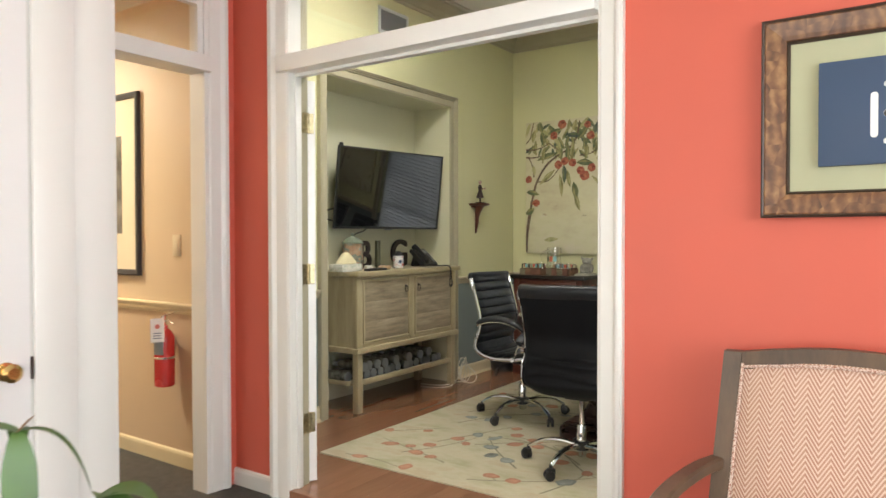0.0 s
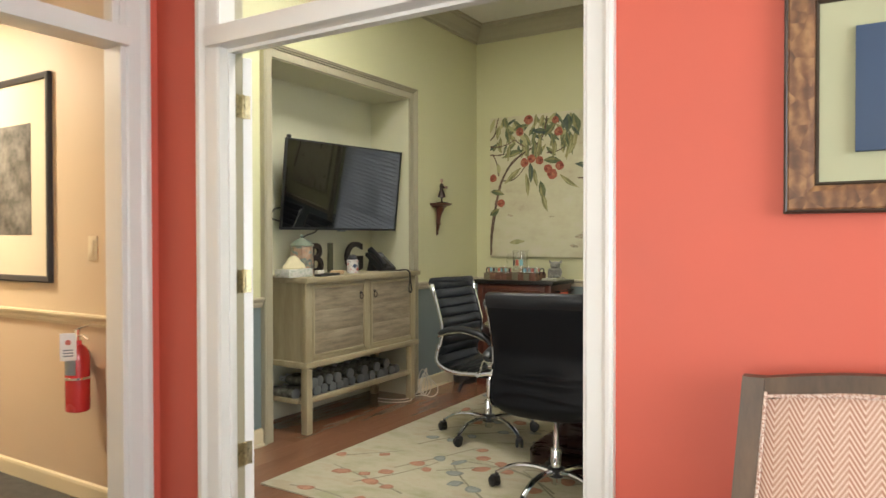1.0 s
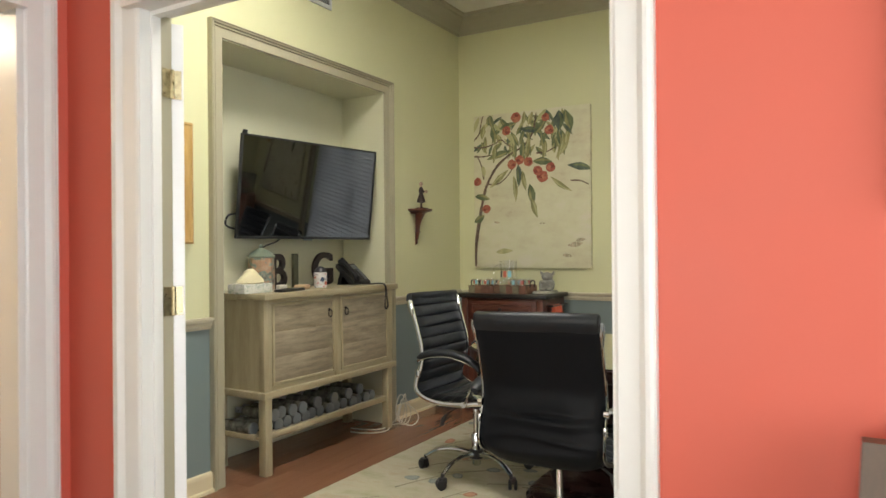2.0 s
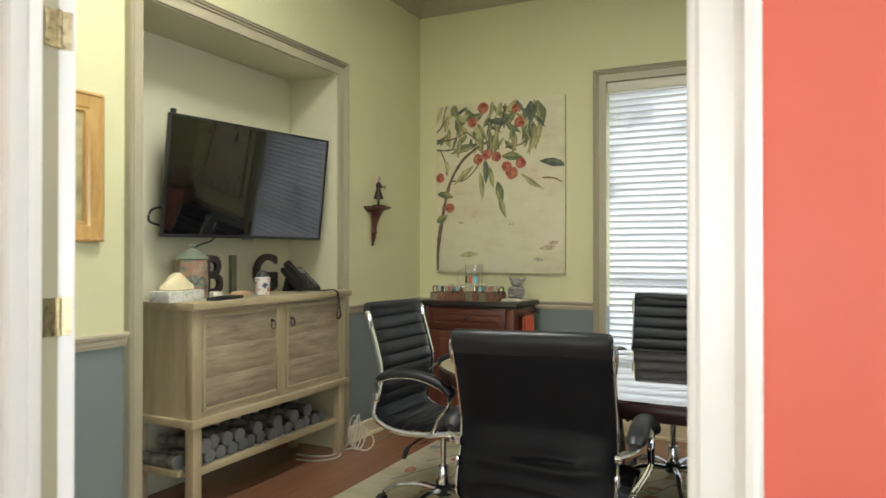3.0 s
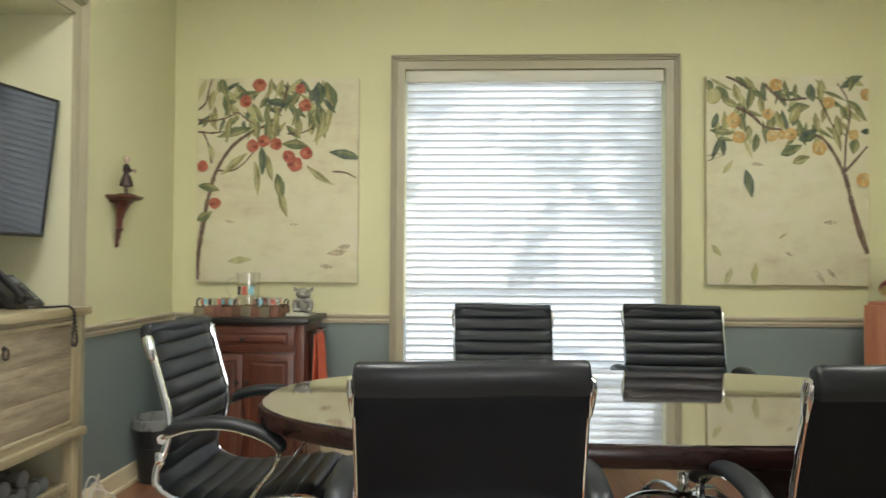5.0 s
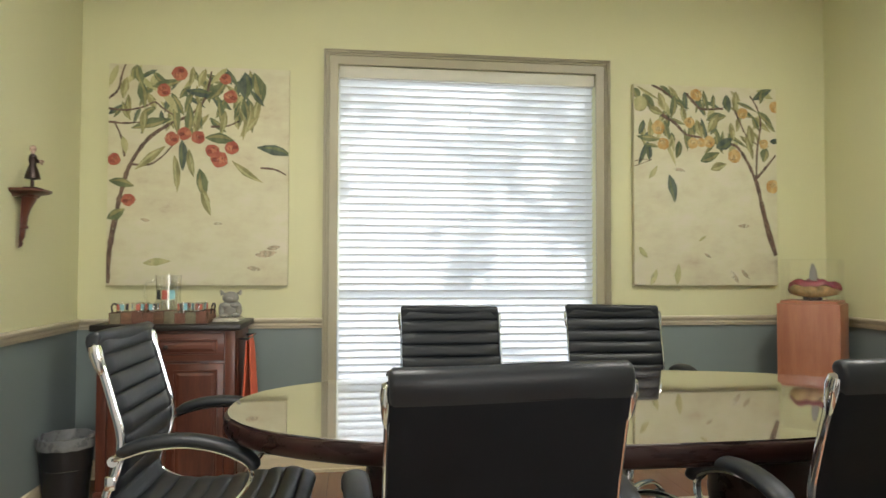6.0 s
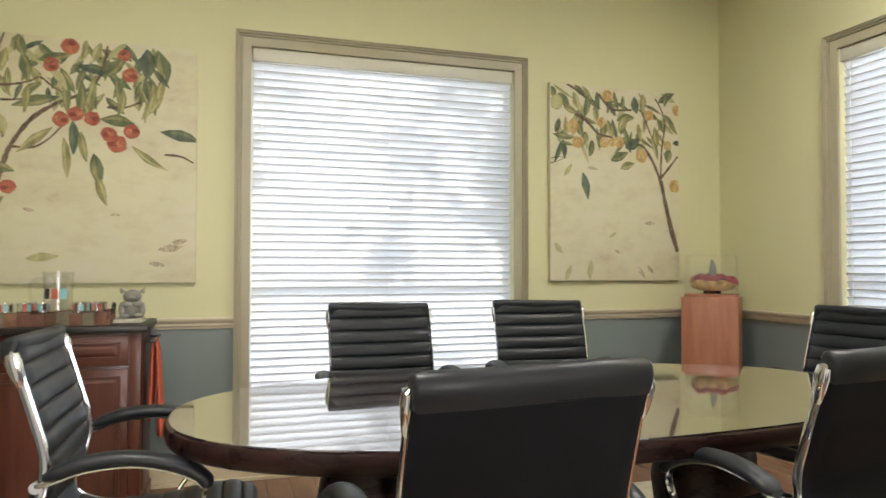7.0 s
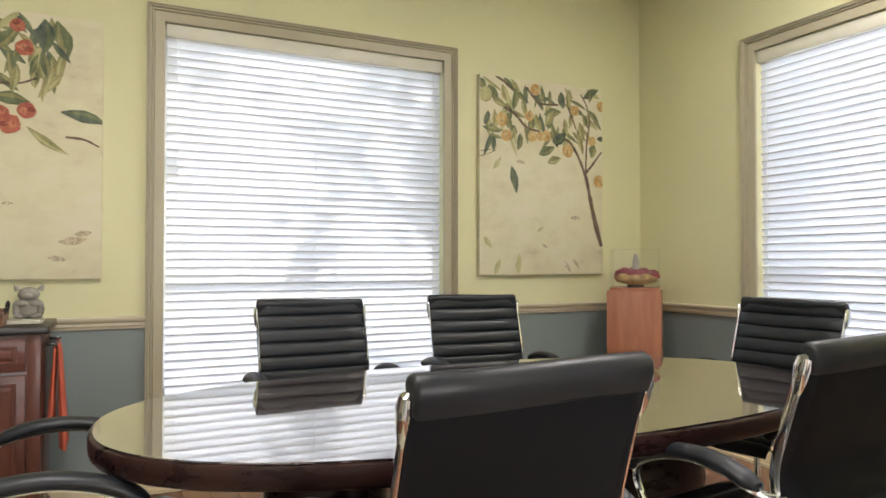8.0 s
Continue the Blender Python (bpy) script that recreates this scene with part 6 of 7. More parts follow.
class Brush:
    """Lays thin dabs of paint on a canvas; u runs across, v down, both 0 to 1."""

    def __init__(self, parent, x0, x1, z0, z1, y):
        self.r, self.k, self.y, self.parent = (x0, x1, z0, z1), 0, y - 0.0365, parent
        self.asp = (z1 - z0) / (x1 - x0)

    def lay(self, name, material, polygons):
        bm = bmesh.new()
        x0, x1, z0, z1 = self.r
        self.k += 1
        for pts in polygons:
            vs = []
            for u, v in pts:
                u, v = min(0.998, max(0.002, u)), min(0.998, max(0.002, v))
                vs.append(bm.verts.new((x0 + u * (x1 - x0), self.y - 0.00002 * self.k, z1 - v * (z1 - z0))))
            bm.faces.new(vs)
        part(name, bm, M[material], self.parent, smooth=None)

    def leaf(self, material, u, v, length, width, angle, name="painted_leaf"):
        """A pointed leaf from its stalk at (u, v); angle in degrees, 90 hangs down."""
        a = radians(angle)
        c, s = math.cos(a), math.sin(a)
        bend = rnd.uniform(-0.18, 0.18)
        pts = ((0, 0.1), (0.2, 0.7), (0.45, 1.0), (0.7, 0.75), (0.9, 0.3), (1.0, 0.02))
        out = []
        for t, w in [(t, w) for t, w in pts] + [(t, -w) for t, w in reversed(pts)]:
            p, q = t * length, w * width * 0.5 * rnd.uniform(0.85, 1.15) + bend * length * t * (1 - t)
            out.append((u + (p * c - q * s) * self.asp, v + p * s + q * c))
        self.lay(name, material, [out])
        over = {"p_leaf": "p_leaf2", "p_dark": "p_leaf", "p_leaf2": "p_pale"}.get(material)
        if over:
            side, out = rnd.choice((-1, 1)), []
            for t, w in ((0.08, 0.0), (0.3, 0.55), (0.55, 0.75), (0.85, 0.35), (0.97, 0.0), (0.7, 0.08), (0.4, 0.1)):
                p, q = t * length, side * w * width * 0.5 + bend * length * t * (1 - t)
                out.append((u + (p * c - q * s) * self.asp, v + p * s + q * c))
            self.lay("paint_stroke", over, [out])

    def fruit(self, material, u, v, r):
        self.lay("painted_fruit", material, [[(u + r * self.asp * math.cos(t) * rnd.uniform(0.9, 1.1), v + r * math.sin(t) * rnd.uniform(0.9, 1.1)) for t in [2 * math.pi * i / 14 for i in range(14)]]])
        a = rnd.uniform(0, 6.28)
        for k, d, tone in ((0.62, 0.3, {"p_red": "p_red_light", "p_orange": "p_orange_light"}.get(material)), (0.45, -0.45, {"p_red": "p_red_dark"}.get(material))):
            if tone:
                self.lay("paint_stroke", tone, [[(u + r * self.asp * (d * math.cos(a) + k * math.cos(t) * rnd.uniform(0.8, 1.2)), v + r * (d * math.sin(a) + 0.7 * k * math.sin(t) * rnd.uniform(0.8, 1.2))) for t in [2 * math.pi * i / 10 for i in range(10)]]])

    def branch(self, material, ctrl, w0, w1):
        line = curve_pts([(u, v, 0) for u, v in ctrl], 6)
        left, right = [], []
        for i, p in enumerate(line):
            d = (line[min(i + 1, len(line) - 1)] - line[max(i - 1, 0)]).normalized()
            w = (w0 + (w1 - w0) * i / (len(line) - 1)) * rnd.uniform(0.75, 1.25)
            left.append((p.x - d.y * w * self.asp, p.y + d.x * w))
            right.append((p.x + d.y * w * self.asp, p.y - d.x * w))
        self.lay("painted_branch", material, [[left[i], right[i], right[i + 1], left[i + 1]] for i in range(len(line) - 1)])

    def foliage(self, n, u0, u1, v0, v1, down=90):
        """Loose pale leaves that fill the crown behind the drawn ones."""
        for k in range(n):
            self.leaf(rnd.choice(("p_leaf2", "p_leaf", "p_leaf", "p_dark", "p_pale")), rnd.uniform(u0, u1), rnd.uniform(v0, v1), rnd.uniform(0.06, 0.13), rnd.uniform(0.018, 0.036), down + rnd.uniform(-60, 60))


P1 = (-3.01, -2.008, 1.085, 2.345, NORTHY)
pc = painting(*P1, "canvas of red fruit and green leaves on a branch")
b = Brush(pc, *P1)
for u, v, r in ((0.86, 0.86, 0.045), (0.80, 0.92, 0.03), (0.91, 0.83, 0.03), (0.2, 0.7, 0.02), (0.6, 0.72, 0.018)):
    b.leaf("p_smudge", u - r, v, r * 2.2, r * 0.8, rnd.uniform(-12, 12), "painted_smudge")
b.foliage(66, 0.05, 0.80, 0.0, 0.24)
b.branch("p_brown", [(0.005, 0.99), (0.02, 0.83), (0.05, 0.68), (0.085, 0.55), (0.125, 0.45), (0.215, 0.34), (0.33, 0.27), (0.45, 0.22), (0.53, 0.14), (0.56, 0.02)], 0.013, 0.004)
for line in ([(0.13, 0.455), (0.22, 0.455), (0.29, 0.42), (0.35, 0.365)], [(0.0, 0.205), (0.1, 0.21), (0.2, 0.19), (0.25, 0.17), (0.30, 0.20), (0.37, 0.235)], [(0.0, 0.265), (0.09, 0.27), (0.18, 0.262)], [(0.0, 0.16), (0.05, 0.12), (0.07, 0.05), (0.09, 0.0)], [(0.56, 0.275), (0.65, 0.27), (0.72, 0.245)], [(0.84, 0.46), (0.92, 0.465), (0.985, 0.49)], [(0.09, 0.42), (0.07, 0.33), (0.03, 0.26)]):
    b.branch("p_brown", line, 0.005, 0.003)
for u, v, l, w, a, n in ((0.36, 0.16, 0.16, 0.035, 85, "p_leaf"), (0.44, 0.17, 0.17, 0.04, 95, "p_leaf"), (0.5, 0.15, 0.17, 0.036, 100, "p_leaf2"), (0.6, 0.14, 0.15, 0.03, 80, "p_leaf"), (0.64, 0.2, 0.12, 0.032, 100, "p_leaf2"),
                         (0.34, 0.245, 0.18, 0.045, 165, "p_leaf"), (0.31, 0.37, 0.17, 0.036, 140, "p_leaf2"), (0.36, 0.41, 0.17, 0.034, 85, "p_leaf2"), (0.4, 0.34, 0.14, 0.042, 88, "p_dark"), (0.44, 0.38, 0.13, 0.035, 80, "p_leaf2"),
                         (0.5, 0.47, 0.14, 0.05, 80, "p_leaf"), (0.515, 0.56, 0.13, 0.04, 72, "p_leaf2"), (0.68, 0.43, 0.17, 0.03, 35, "p_leaf2"), (0.53, 0.325, 0.13, 0.05, 5, "p_leaf"), (0.82, 0.365, 0.17, 0.045, 12, "p_dark"),
                         (0.01, 0.53, 0.11, 0.045, 12, "p_leaf"), (0.0, 0.70, 0.09, 0.05, -30, "p_leaf"), (0.42, 0.11, 0.14, 0.04, 8, "p_dark"), (0.24, 0.10, 0.13, 0.04, -15, "p_leaf"), (0.75, 0.02, 0.13, 0.07, 90, "p_dark"), (0.8, 0.02, 0.15, 0.06, 75, "p_leaf"),
                         (0.84, 0.12, 0.15, 0.035, 100, "p_leaf2"), (0.83, 0.22, 0.13, 0.035, 130, "p_leaf2"), (0.79, 0.19, 0.15, 0.03, 105, "p_leaf2"), (0.74, 0.14, 0.11, 0.035, 80, "p_leaf"), (0.20, 0.9, 0.12, 0.035, -5, "p_pale"), (0.1, 0.06, 0.10, 0.04, 100, "p_leaf2"),
                         (0.17, 0.07, 0.13, 0.045, 80, "p_leaf"), (0.2, 0.2, 0.12, 0.03, 95, "p_leaf2"), (0.29, 0.12, 0.12, 0.035, 55, "p_pale"), (0.15, 0.0, 0.1, 0.04, 75, "p_leaf"), (0.46, 0.0, 0.1, 0.03, 100, "p_leaf2"), (0.53, 0.01, 0.09, 0.035, 110, "p_leaf2"), (0.64, 0.06, 0.12, 0.045, 130, "p_leaf"), (0.08, 0.33, 0.08, 0.03, 80, "p_pale"), (0.78, 0.1, 0.1, 0.025, 50, "p_dark")):
    b.leaf(n, u, v, l, w, a)
for u, v, r in ((0.30, 0.115, 0.030), (0.67, 0.135, 0.031), (0.385, 0.035, 0.034), (0.64, 0.055, 0.026), (0.345, 0.335, 0.031), (0.415, 0.31, 0.030), (0.49, 0.325, 0.031), (0.57, 0.385, 0.030), (0.61, 0.425, 0.038), (0.68, 0.37, 0.031), (0.035, 0.435, 0.028), (0.115, 0.615, 0.029)):
    b.fruit("p_red", u, v, r)

P2 = (0.10, 1.058, 1.085, 2.345, NORTHY)
pc = painting(*P2, "canvas of orange fruit and green leaves on a tree")
b = Brush(pc, *P2)
for u, v, r in ((0.75, 0.7, 0.03), (0.7, 0.93, 0.035), (0.77, 0.92, 0.03), (0.5, 0.84, 0.02), (0.3, 0.42, 0.03)):
    b.leaf("p_smudge", u - r, v, r * 2.2, r * 0.7, rnd.uniform(-20, 60), "painted_smudge")
b.foliage(54, 0.02, 0.95, 0.0, 0.30, 80)
b.branch("p_brown", [(0.985, 0.85), (0.93, 0.72), (0.89, 0.60), (0.86, 0.50), (0.84, 0.46), (0.79, 0.38), (0.72, 0.305), (0.65, 0.285), (0.60, 0.28)], 0.014, 0.005)
for line, w in (([(0.84, 0.47), (0.9, 0.42), (0.99, 0.34)], 0.008), ([(0.85, 0.46), (0.86, 0.31), (0.885, 0.18), (0.86, 0.1), (0.81, 0.04)], 0.006), ([(0.19, 0.15), (0.28, 0.19), (0.36, 0.245), (0.47, 0.26)], 0.008), ([(0.12, 0.0), (0.2, 0.03), (0.28, 0.07)], 0.007), ([(0.36, 0.04), (0.41, 0.08), (0.47, 0.115), (0.62, 0.11)], 0.008), ([(0.69, 0.1), (0.74, 0.18), (0.78, 0.24), (0.86, 0.29)], 0.005), ([(0.0, 0.41), (0.06, 0.395), (0.12, 0.375)], 0.002), ([(0.0, 0.385), (0.07, 0.375), (0.12, 0.38)], 0.002)):
    b.branch("p_brown", line, w, w * 0.6)
for u, v, l, w, a, n in ((0.02, 0.26, 0.13, 0.03, 5, "p_leaf"), (0.21, 0.18, 0.10, 0.035, 75, "p_leaf"), (0.31, 0.28, 0.09, 0.04, 100, "p_leaf"), (0.35, 0.03, 0.1, 0.03, 85, "p_dark"), (0.48, 0.02, 0.11, 0.028, 75, "p_leaf"), (0.55, 0.04, 0.08, 0.025, 90, "p_leaf"), (0.64, 0.04, 0.09, 0.05, 80, "p_dark"), (0.71, 0.02, 0.1, 0.035, 95, "p_leaf2"),
                         (0.83, 0.06, 0.12, 0.045, -30, "p_dark"), (0.86, 0.12, 0.11, 0.035, 40, "p_leaf"), (0.5, 0.17, 0.11, 0.05, -12, "p_leaf"), (0.58, 0.14, 0.11, 0.045, 120, "p_leaf2"), (0.67, 0.18, 0.1, 0.035, 80, "p_leaf2"), (0.8, 0.19, 0.11, 0.045, 80, "p_leaf2"), (0.57, 0.31, 0.1, 0.06, -30, "p_dark"), (0.46, 0.38, 0.11, 0.05, -25, "p_leaf"), (0.53, 0.42, 0.09, 0.045, -20, "p_leaf2"),
                         (0.92, 0.30, 0.08, 0.05, 100, "p_leaf"), (0.95, 0.27, 0.06, 0.03, 0, "p_dark"), (0.43, 0.17, 0.1, 0.04, 70, "p_leaf2"), (0.24, 0.45, 0.14, 0.045, 78, "p_dark"), (0.07, 0.3, 0.08, 0.02, 10, "p_leaf"), (0.0, 0.02, 0.06, 0.05, 60, "p_leaf"), (0.06, 0.05, 0.10, 0.05, 50, "p_leaf"), (0.28, 0.05, 0.12, 0.04, 100, "p_leaf"), (0.33, 0.1, 0.1, 0.035, 80, "p_leaf2"),
                         (0.17, 0.04, 0.09, 0.04, 70, "p_leaf2"), (0.1, 0.47, 0.08, 0.025, -55, "p_pale"), (0.03, 0.81, 0.07, 0.03, 50, "p_pale"), (0.11, 1.0, 0.09, 0.03, -70, "p_pale"), (0.29, 1.0, 0.11, 0.035, -85, "p_pale"), (0.44, 0.78, 0.05, 0.015, -35, "p_pale"), (0.1, 0.12, 0.08, 0.04, 20, "p_leaf2"), (0.26, 0.26, 0.07, 0.025, 110, "p_leaf2"), (0.9, 0.0, 0.08, 0.035, 100, "p_leaf")):
    b.leaf(n, u, v, l, w, a)
for u, v, r in ((0.165, 0.215, 0.034), (0.2, 0.295, 0.030), (0.38, 0.185, 0.027), (0.405, 0.29, 0.028), (0.465, 0.285, 0.024), (0.52, 0.28, 0.031), (0.695, 0.35, 0.034), (0.755, 0.13, 0.028), (0.43, 0.045, 0.03), (0.905, 0.285, 0.025), (0.965, 0.50, 0.034), (0.985, 0.095, 0.03)):
    b.fruit("p_orange", u, v, r)
b.fruit("p_pale", 0.04, 0.1, 0.04)

# ---- unseen ceiling lamps, added to brighten the room ----
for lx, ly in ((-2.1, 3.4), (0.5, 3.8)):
    cl = thing("ceiling_light", "square flush white ceiling light, unseen, added to brighten the room", "light", None, "ceiling lights")
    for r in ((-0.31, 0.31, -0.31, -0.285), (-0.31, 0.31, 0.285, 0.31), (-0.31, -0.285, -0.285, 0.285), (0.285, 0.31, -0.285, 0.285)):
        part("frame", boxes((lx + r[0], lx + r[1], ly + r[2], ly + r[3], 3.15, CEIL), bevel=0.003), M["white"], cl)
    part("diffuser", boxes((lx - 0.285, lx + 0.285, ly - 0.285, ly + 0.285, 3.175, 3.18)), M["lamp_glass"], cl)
hl = thing("hall_light", "round flush hall ceiling light with frosted glass", "light", pose(-4.7, 1.75, 0))
bm = bmesh.new()
lathe(bm, [(0.05, 2.53), (0.14, 2.545), (0.17, 2.58), (0.17, 2.60)], 24)
part("bowl", bm, M["lamp_glass"], hl, "lit frosted bowl")
bm = bmesh.new()
lathe(bm, [(0.175, 2.60), (0.18, 2.62)], 24)
part("rim", bm, M["brass"], hl)

# ---- doors ----
def door_leaf(hx, hy, turn, side):
    """A white door leaf on its three brass hinges; side +1 hangs on the left jamb."""
    d = thing("door_leaf", "white painted double-door leaf standing open", "door", None, "double doors")
    W, T = 0.755, 0.044
    x = lambda a: side * a
    def bx(a0, a1, t0, t1, z0, z1):
        return (*sorted((x(a0), x(a1))), -t1, -t0, z0, z1)
    for a0, a1 in ((0.010, 0.115), (W - 0.115, W)):
        part("stile", boxes(bx(a0, a1, 0, T, 0.010, 2.030), bevel=0.002), M["door"], d)
    for z0, z1 in ((0.010, 0.26), (0.93, 1.06), (1.91, 2.030)):
        part("rail", boxes(bx(0.115, W - 0.115, 0, T, z0, z1), bevel=0.002), M["door"], d)
    for z0, z1 in ((0.26, 0.93), (1.06, 1.91)):
        part("panel", boxes(bx(0.115, W - 0.115, 0.011, T - 0.011, z0, z1)), M["door"], d)
    m = Matrix.Translation((hx, hy, 0)) @ Matrix.Rotation(radians(turn), 4, "Z")
    d.matrix_world = m
    back = m.inverted()
    for z in (0.31, 1.06, 1.815):
        bm = bmesh.new()
        lathe(bm, [(0.004, -0.052), (0.008, -0.049), (0.008, -0.018), (0.007, -0.017), (0.008, -0.016), (0.008, 0.016), (0.007, 0.017), (0.008, 0.018), (0.008, 0.049), (0.004, 0.052)], 12, m=back @ Matrix.Translation((hx + side * 0.002, hy + 0.004, z)))
        h = part("hinge", bm, M["hinge"], d, "antique brass butt hinge")
        part("jamb_plate", box(bmesh.new(), *sorted((hx, hx + side * 0.0022)), hy - 0.036, hy - 0.001, z - 0.05, z + 0.05, 0.0, back), M["hinge"], h)
        part("leaf_plate", box(bmesh.new(), *sorted((x(0.0070), x(0.0105))), -0.036, -0.002, z - 0.05, z + 0.05), M["hinge"], h)
        for k in range(3):
            for yy in ((hy - 0.012,) if k == 1 else (hy - 0.027,)):
                bm = bmesh.new()
                lathe(bm, [(0.0038, 0.0), (0.0032, 0.0010), (0.001, 0.0006)], 10, m=back @ Matrix.Translation((hx + side * 0.0022, yy, z - 0.034 + 0.034 * k)) @ Matrix.Rotation(radians(90 * side), 4, "Y"))
                part("screw", bm, M["hinge"], h)
    return d


door_leaf(DX0 + JT, SOUTHY + 0.006, 149, 1)
door_leaf(DX1 - JT, SOUTHY + 0.006, -172, -1)

# closet door in the white wall
cd = thing("closet_door", "white panelled closet door, closed, with brass knob", "door")
CXW = -2.20
part("slab", boxes((CXW + 0.001, CXW + 0.010, 0.36, 1.190, -0.04, 2.04), bevel=0.002), M["door"], cd)
for y0, y1 in ((0.46, 0.74), (0.82, 1.09)):
    for z0, z1 in ((0.25, 0.85), (1.0, 1.9)):
        bm = bmesh.new()
        loft(bm, [[(CXW + h, y0 + k, z0 + k), (CXW + h, y1 - k, z0 + k), (CXW + h, y1 - k, z1 - k), (CXW + h, y0 + k, z1 - k)] for k, h in ((0, 0.010), (0.012, 0.014), (0.024, 0.0102), (0.05, 0.0135))])
        part("panel", bm, M["door"], cd, smooth=None)
bm = bmesh.new()
lathe(bm, [(0.030, 0), (0.030, 0.006), (0.012, 0.010), (0.012, 0.028), (0.027, 0.040), (0.030, 0.052), (0.018, 0.062)], 20, m=Matrix.Translation((CXW + 0.010, 1.115, 0.825)) @ Matrix.Rotation(radians(90), 4, "Y"))
part("knob", bm, M["brass"], cd, "round polished brass knob")
part("latch_plate", boxes((CXW + 0.004, CXW + 0.012, 1.192, 1.198, 0.79, 0.862)), M["burl_edge"], cd)
tr = thing("trim_closet_casing", "white flat casing and corner board of the closet", "casing", kind="structure")
part("leg", boxes((CXW + 0.0015, CXW + 0.022, 1.201, 1.335, CARPET, 2.09), bevel=0.004), M["white"], tr)
part("leg", boxes((CXW + 0.0015, CXW + 0.022, 0.22, 0.355, CARPET, 2.09), bevel=0.004), M["white"], tr)
part("head", boxes((CXW + 0.0015, CXW + 0.022, 0.22, 1.335, 2.091, 2.22), bevel=0.004), M["white"], tr)
part("corner_board", boxes((CXW + 0.0015, CXW + 0.012, 1.338, 1.485, CARPET, CEIL), bevel=0.003), M["white"], tr)

# ---- coral wall: framed art ----
fa = thing("framed_art", "navy canvas with white marks in a wide burl wood frame", "picture")
AX0, AX1, AZ0, AZ1 = -0.243, 0.70, 1.303, 1.902
mitred(fa, "x", CORALY, -1, AX0, AX1, AZ0, AZ1, [(0, 0), (0, 0.038), (0.005, 0.042), (0.009, 0.040), (0.009, 0)], M["burl_edge"], "outer_edge")
mitred(fa, "x", CORALY, -1, AX0 + 0.0092, AX1 - 0.0092, AZ0 + 0.0092, AZ1 - 0.0092, [(0, 0), (0, 0.038), (0.004, 0.040), (0.045, 0.033), (0.058, 0.029), (0.060, 0.026), (0.060, 0)], M["burl"])
mitred(fa, "x", CORALY, -1, AX0 + 0.0694, AX1 - 0.0694, AZ0 + 0.0694, AZ1 - 0.0694, [(0, 0), (0, 0.026), (0.003, 0.028), (0.0086, 0.020), (0.0086, 0)], M["burl_edge"], "inner_lip")
part("mat_board", boxes((AX0 + 0.078, AX1 - 0.078, CORALY - 0.014, CORALY - 0.001, AZ0 + 0.078, AZ1 - 0.078)), M["sage"], fa, "sage linen backing")
part("canvas", boxes((AX0 + 0.155, AX1 - 0.155, CORALY - 0.034, CORALY - 0.0145, AZ0 + 0.148, AZ1 - 0.148), bevel=0.002), M["navy"], fa, "navy blue canvas")
yy = CORALY - 0.0345


def flat_bar(x0, z0, x1, z1, w):
    d = Vector((x1 - x0, 0, z1 - z0)).normalized()
    nrm = Vector((-d.z, 0, d.x)) * w
    bm = bmesh.new()
    a, c = Vector((x0, yy, z0)), Vector((x1, yy, z1))
    vs = []
    for p, sg in ((a, -1), (c, 1)):
        base = math.atan2(sg * d.z, sg * d.x)
        for k in range(7):
            t = base - math.pi / 2 + math.pi * k / 6
            vs.append(bm.verts.new(p + Vector((math.cos(t), 0, math.sin(t))) * w))
    bm.faces.new(vs)
    return bm


cx0 = AX0 + 0.155 + 0.042
part("white_mark", flat_bar(cx0 + 0.098, 1.535, cx0 + 0.098, 1.645, 0.0095), M["chalk"], fa, smooth=None)
for ctrl in ([(0.1285, 1.674), (0.162, 1.674), (0.192, 1.652), (0.188, 1.615), (0.158, 1.597), (0.1285, 1.593)], [(0.1285, 1.591), (0.165, 1.588), (0.200, 1.562), (0.196, 1.532), (0.165, 1.514), (0.1285, 1.514)]):
    bm = bmesh.new()
    line = curve_pts([(cx0 + a, z, 0) for a, z in ctrl], 6)
    left, right = [], []
    for i, p in enumerate(line):
        d = (line[min(i + 1, len(line) - 1)] - line[max(i - 1, 0)]).normalized()
        left.append(bm.verts.new((p.x - d.y * 0.0085, yy, p.y + d.x * 0.0085)))
        right.append(bm.verts.new((p.x + d.y * 0.0085, yy, p.y - d.x * 0.0085)))
    for i in range(len(line) - 1):
        bm.faces.new((left[i], right[i], right[i + 1], left[i + 1]))
    for p, ends, sg in ((line[0], (left[0], right[0]), -1), (line[-1], (right[-1], left[-1]), -1)):
        bm.faces.new([ends[0]] + [bm.verts.new((p.x + sg * 0.0085 * math.cos(t), yy, p.y + (1 if ends[0].co.z > p.y else -1) * 0.0085 * math.sin(t))) for t in [math.pi / 2 - math.pi * k / 8 for k in range(1, 8)]] + [ends[1]])
    part("white_mark", bm, M["chalk"], fa, smooth=None)
for x0 in (0.29, 0.40):
    part("white_mark", flat_bar(cx0 + x0, 1.535, cx0 + x0, 1.645, 0.0095), M["chalk"], fa, smooth=None)

# ---- armchair by the coral wall ----
ac = thing("armchair", "dark wood armchair with coral herringbone upholstery", "chair")
QX0, QX1 = -0.322, 0.328
qm = (QX0 + QX1) / 2


def slope(z):
    return 2.345 - (0.93 - z) * 0.16


def off(z):
    return -0.06 * (0.902 - max(0.42, z))


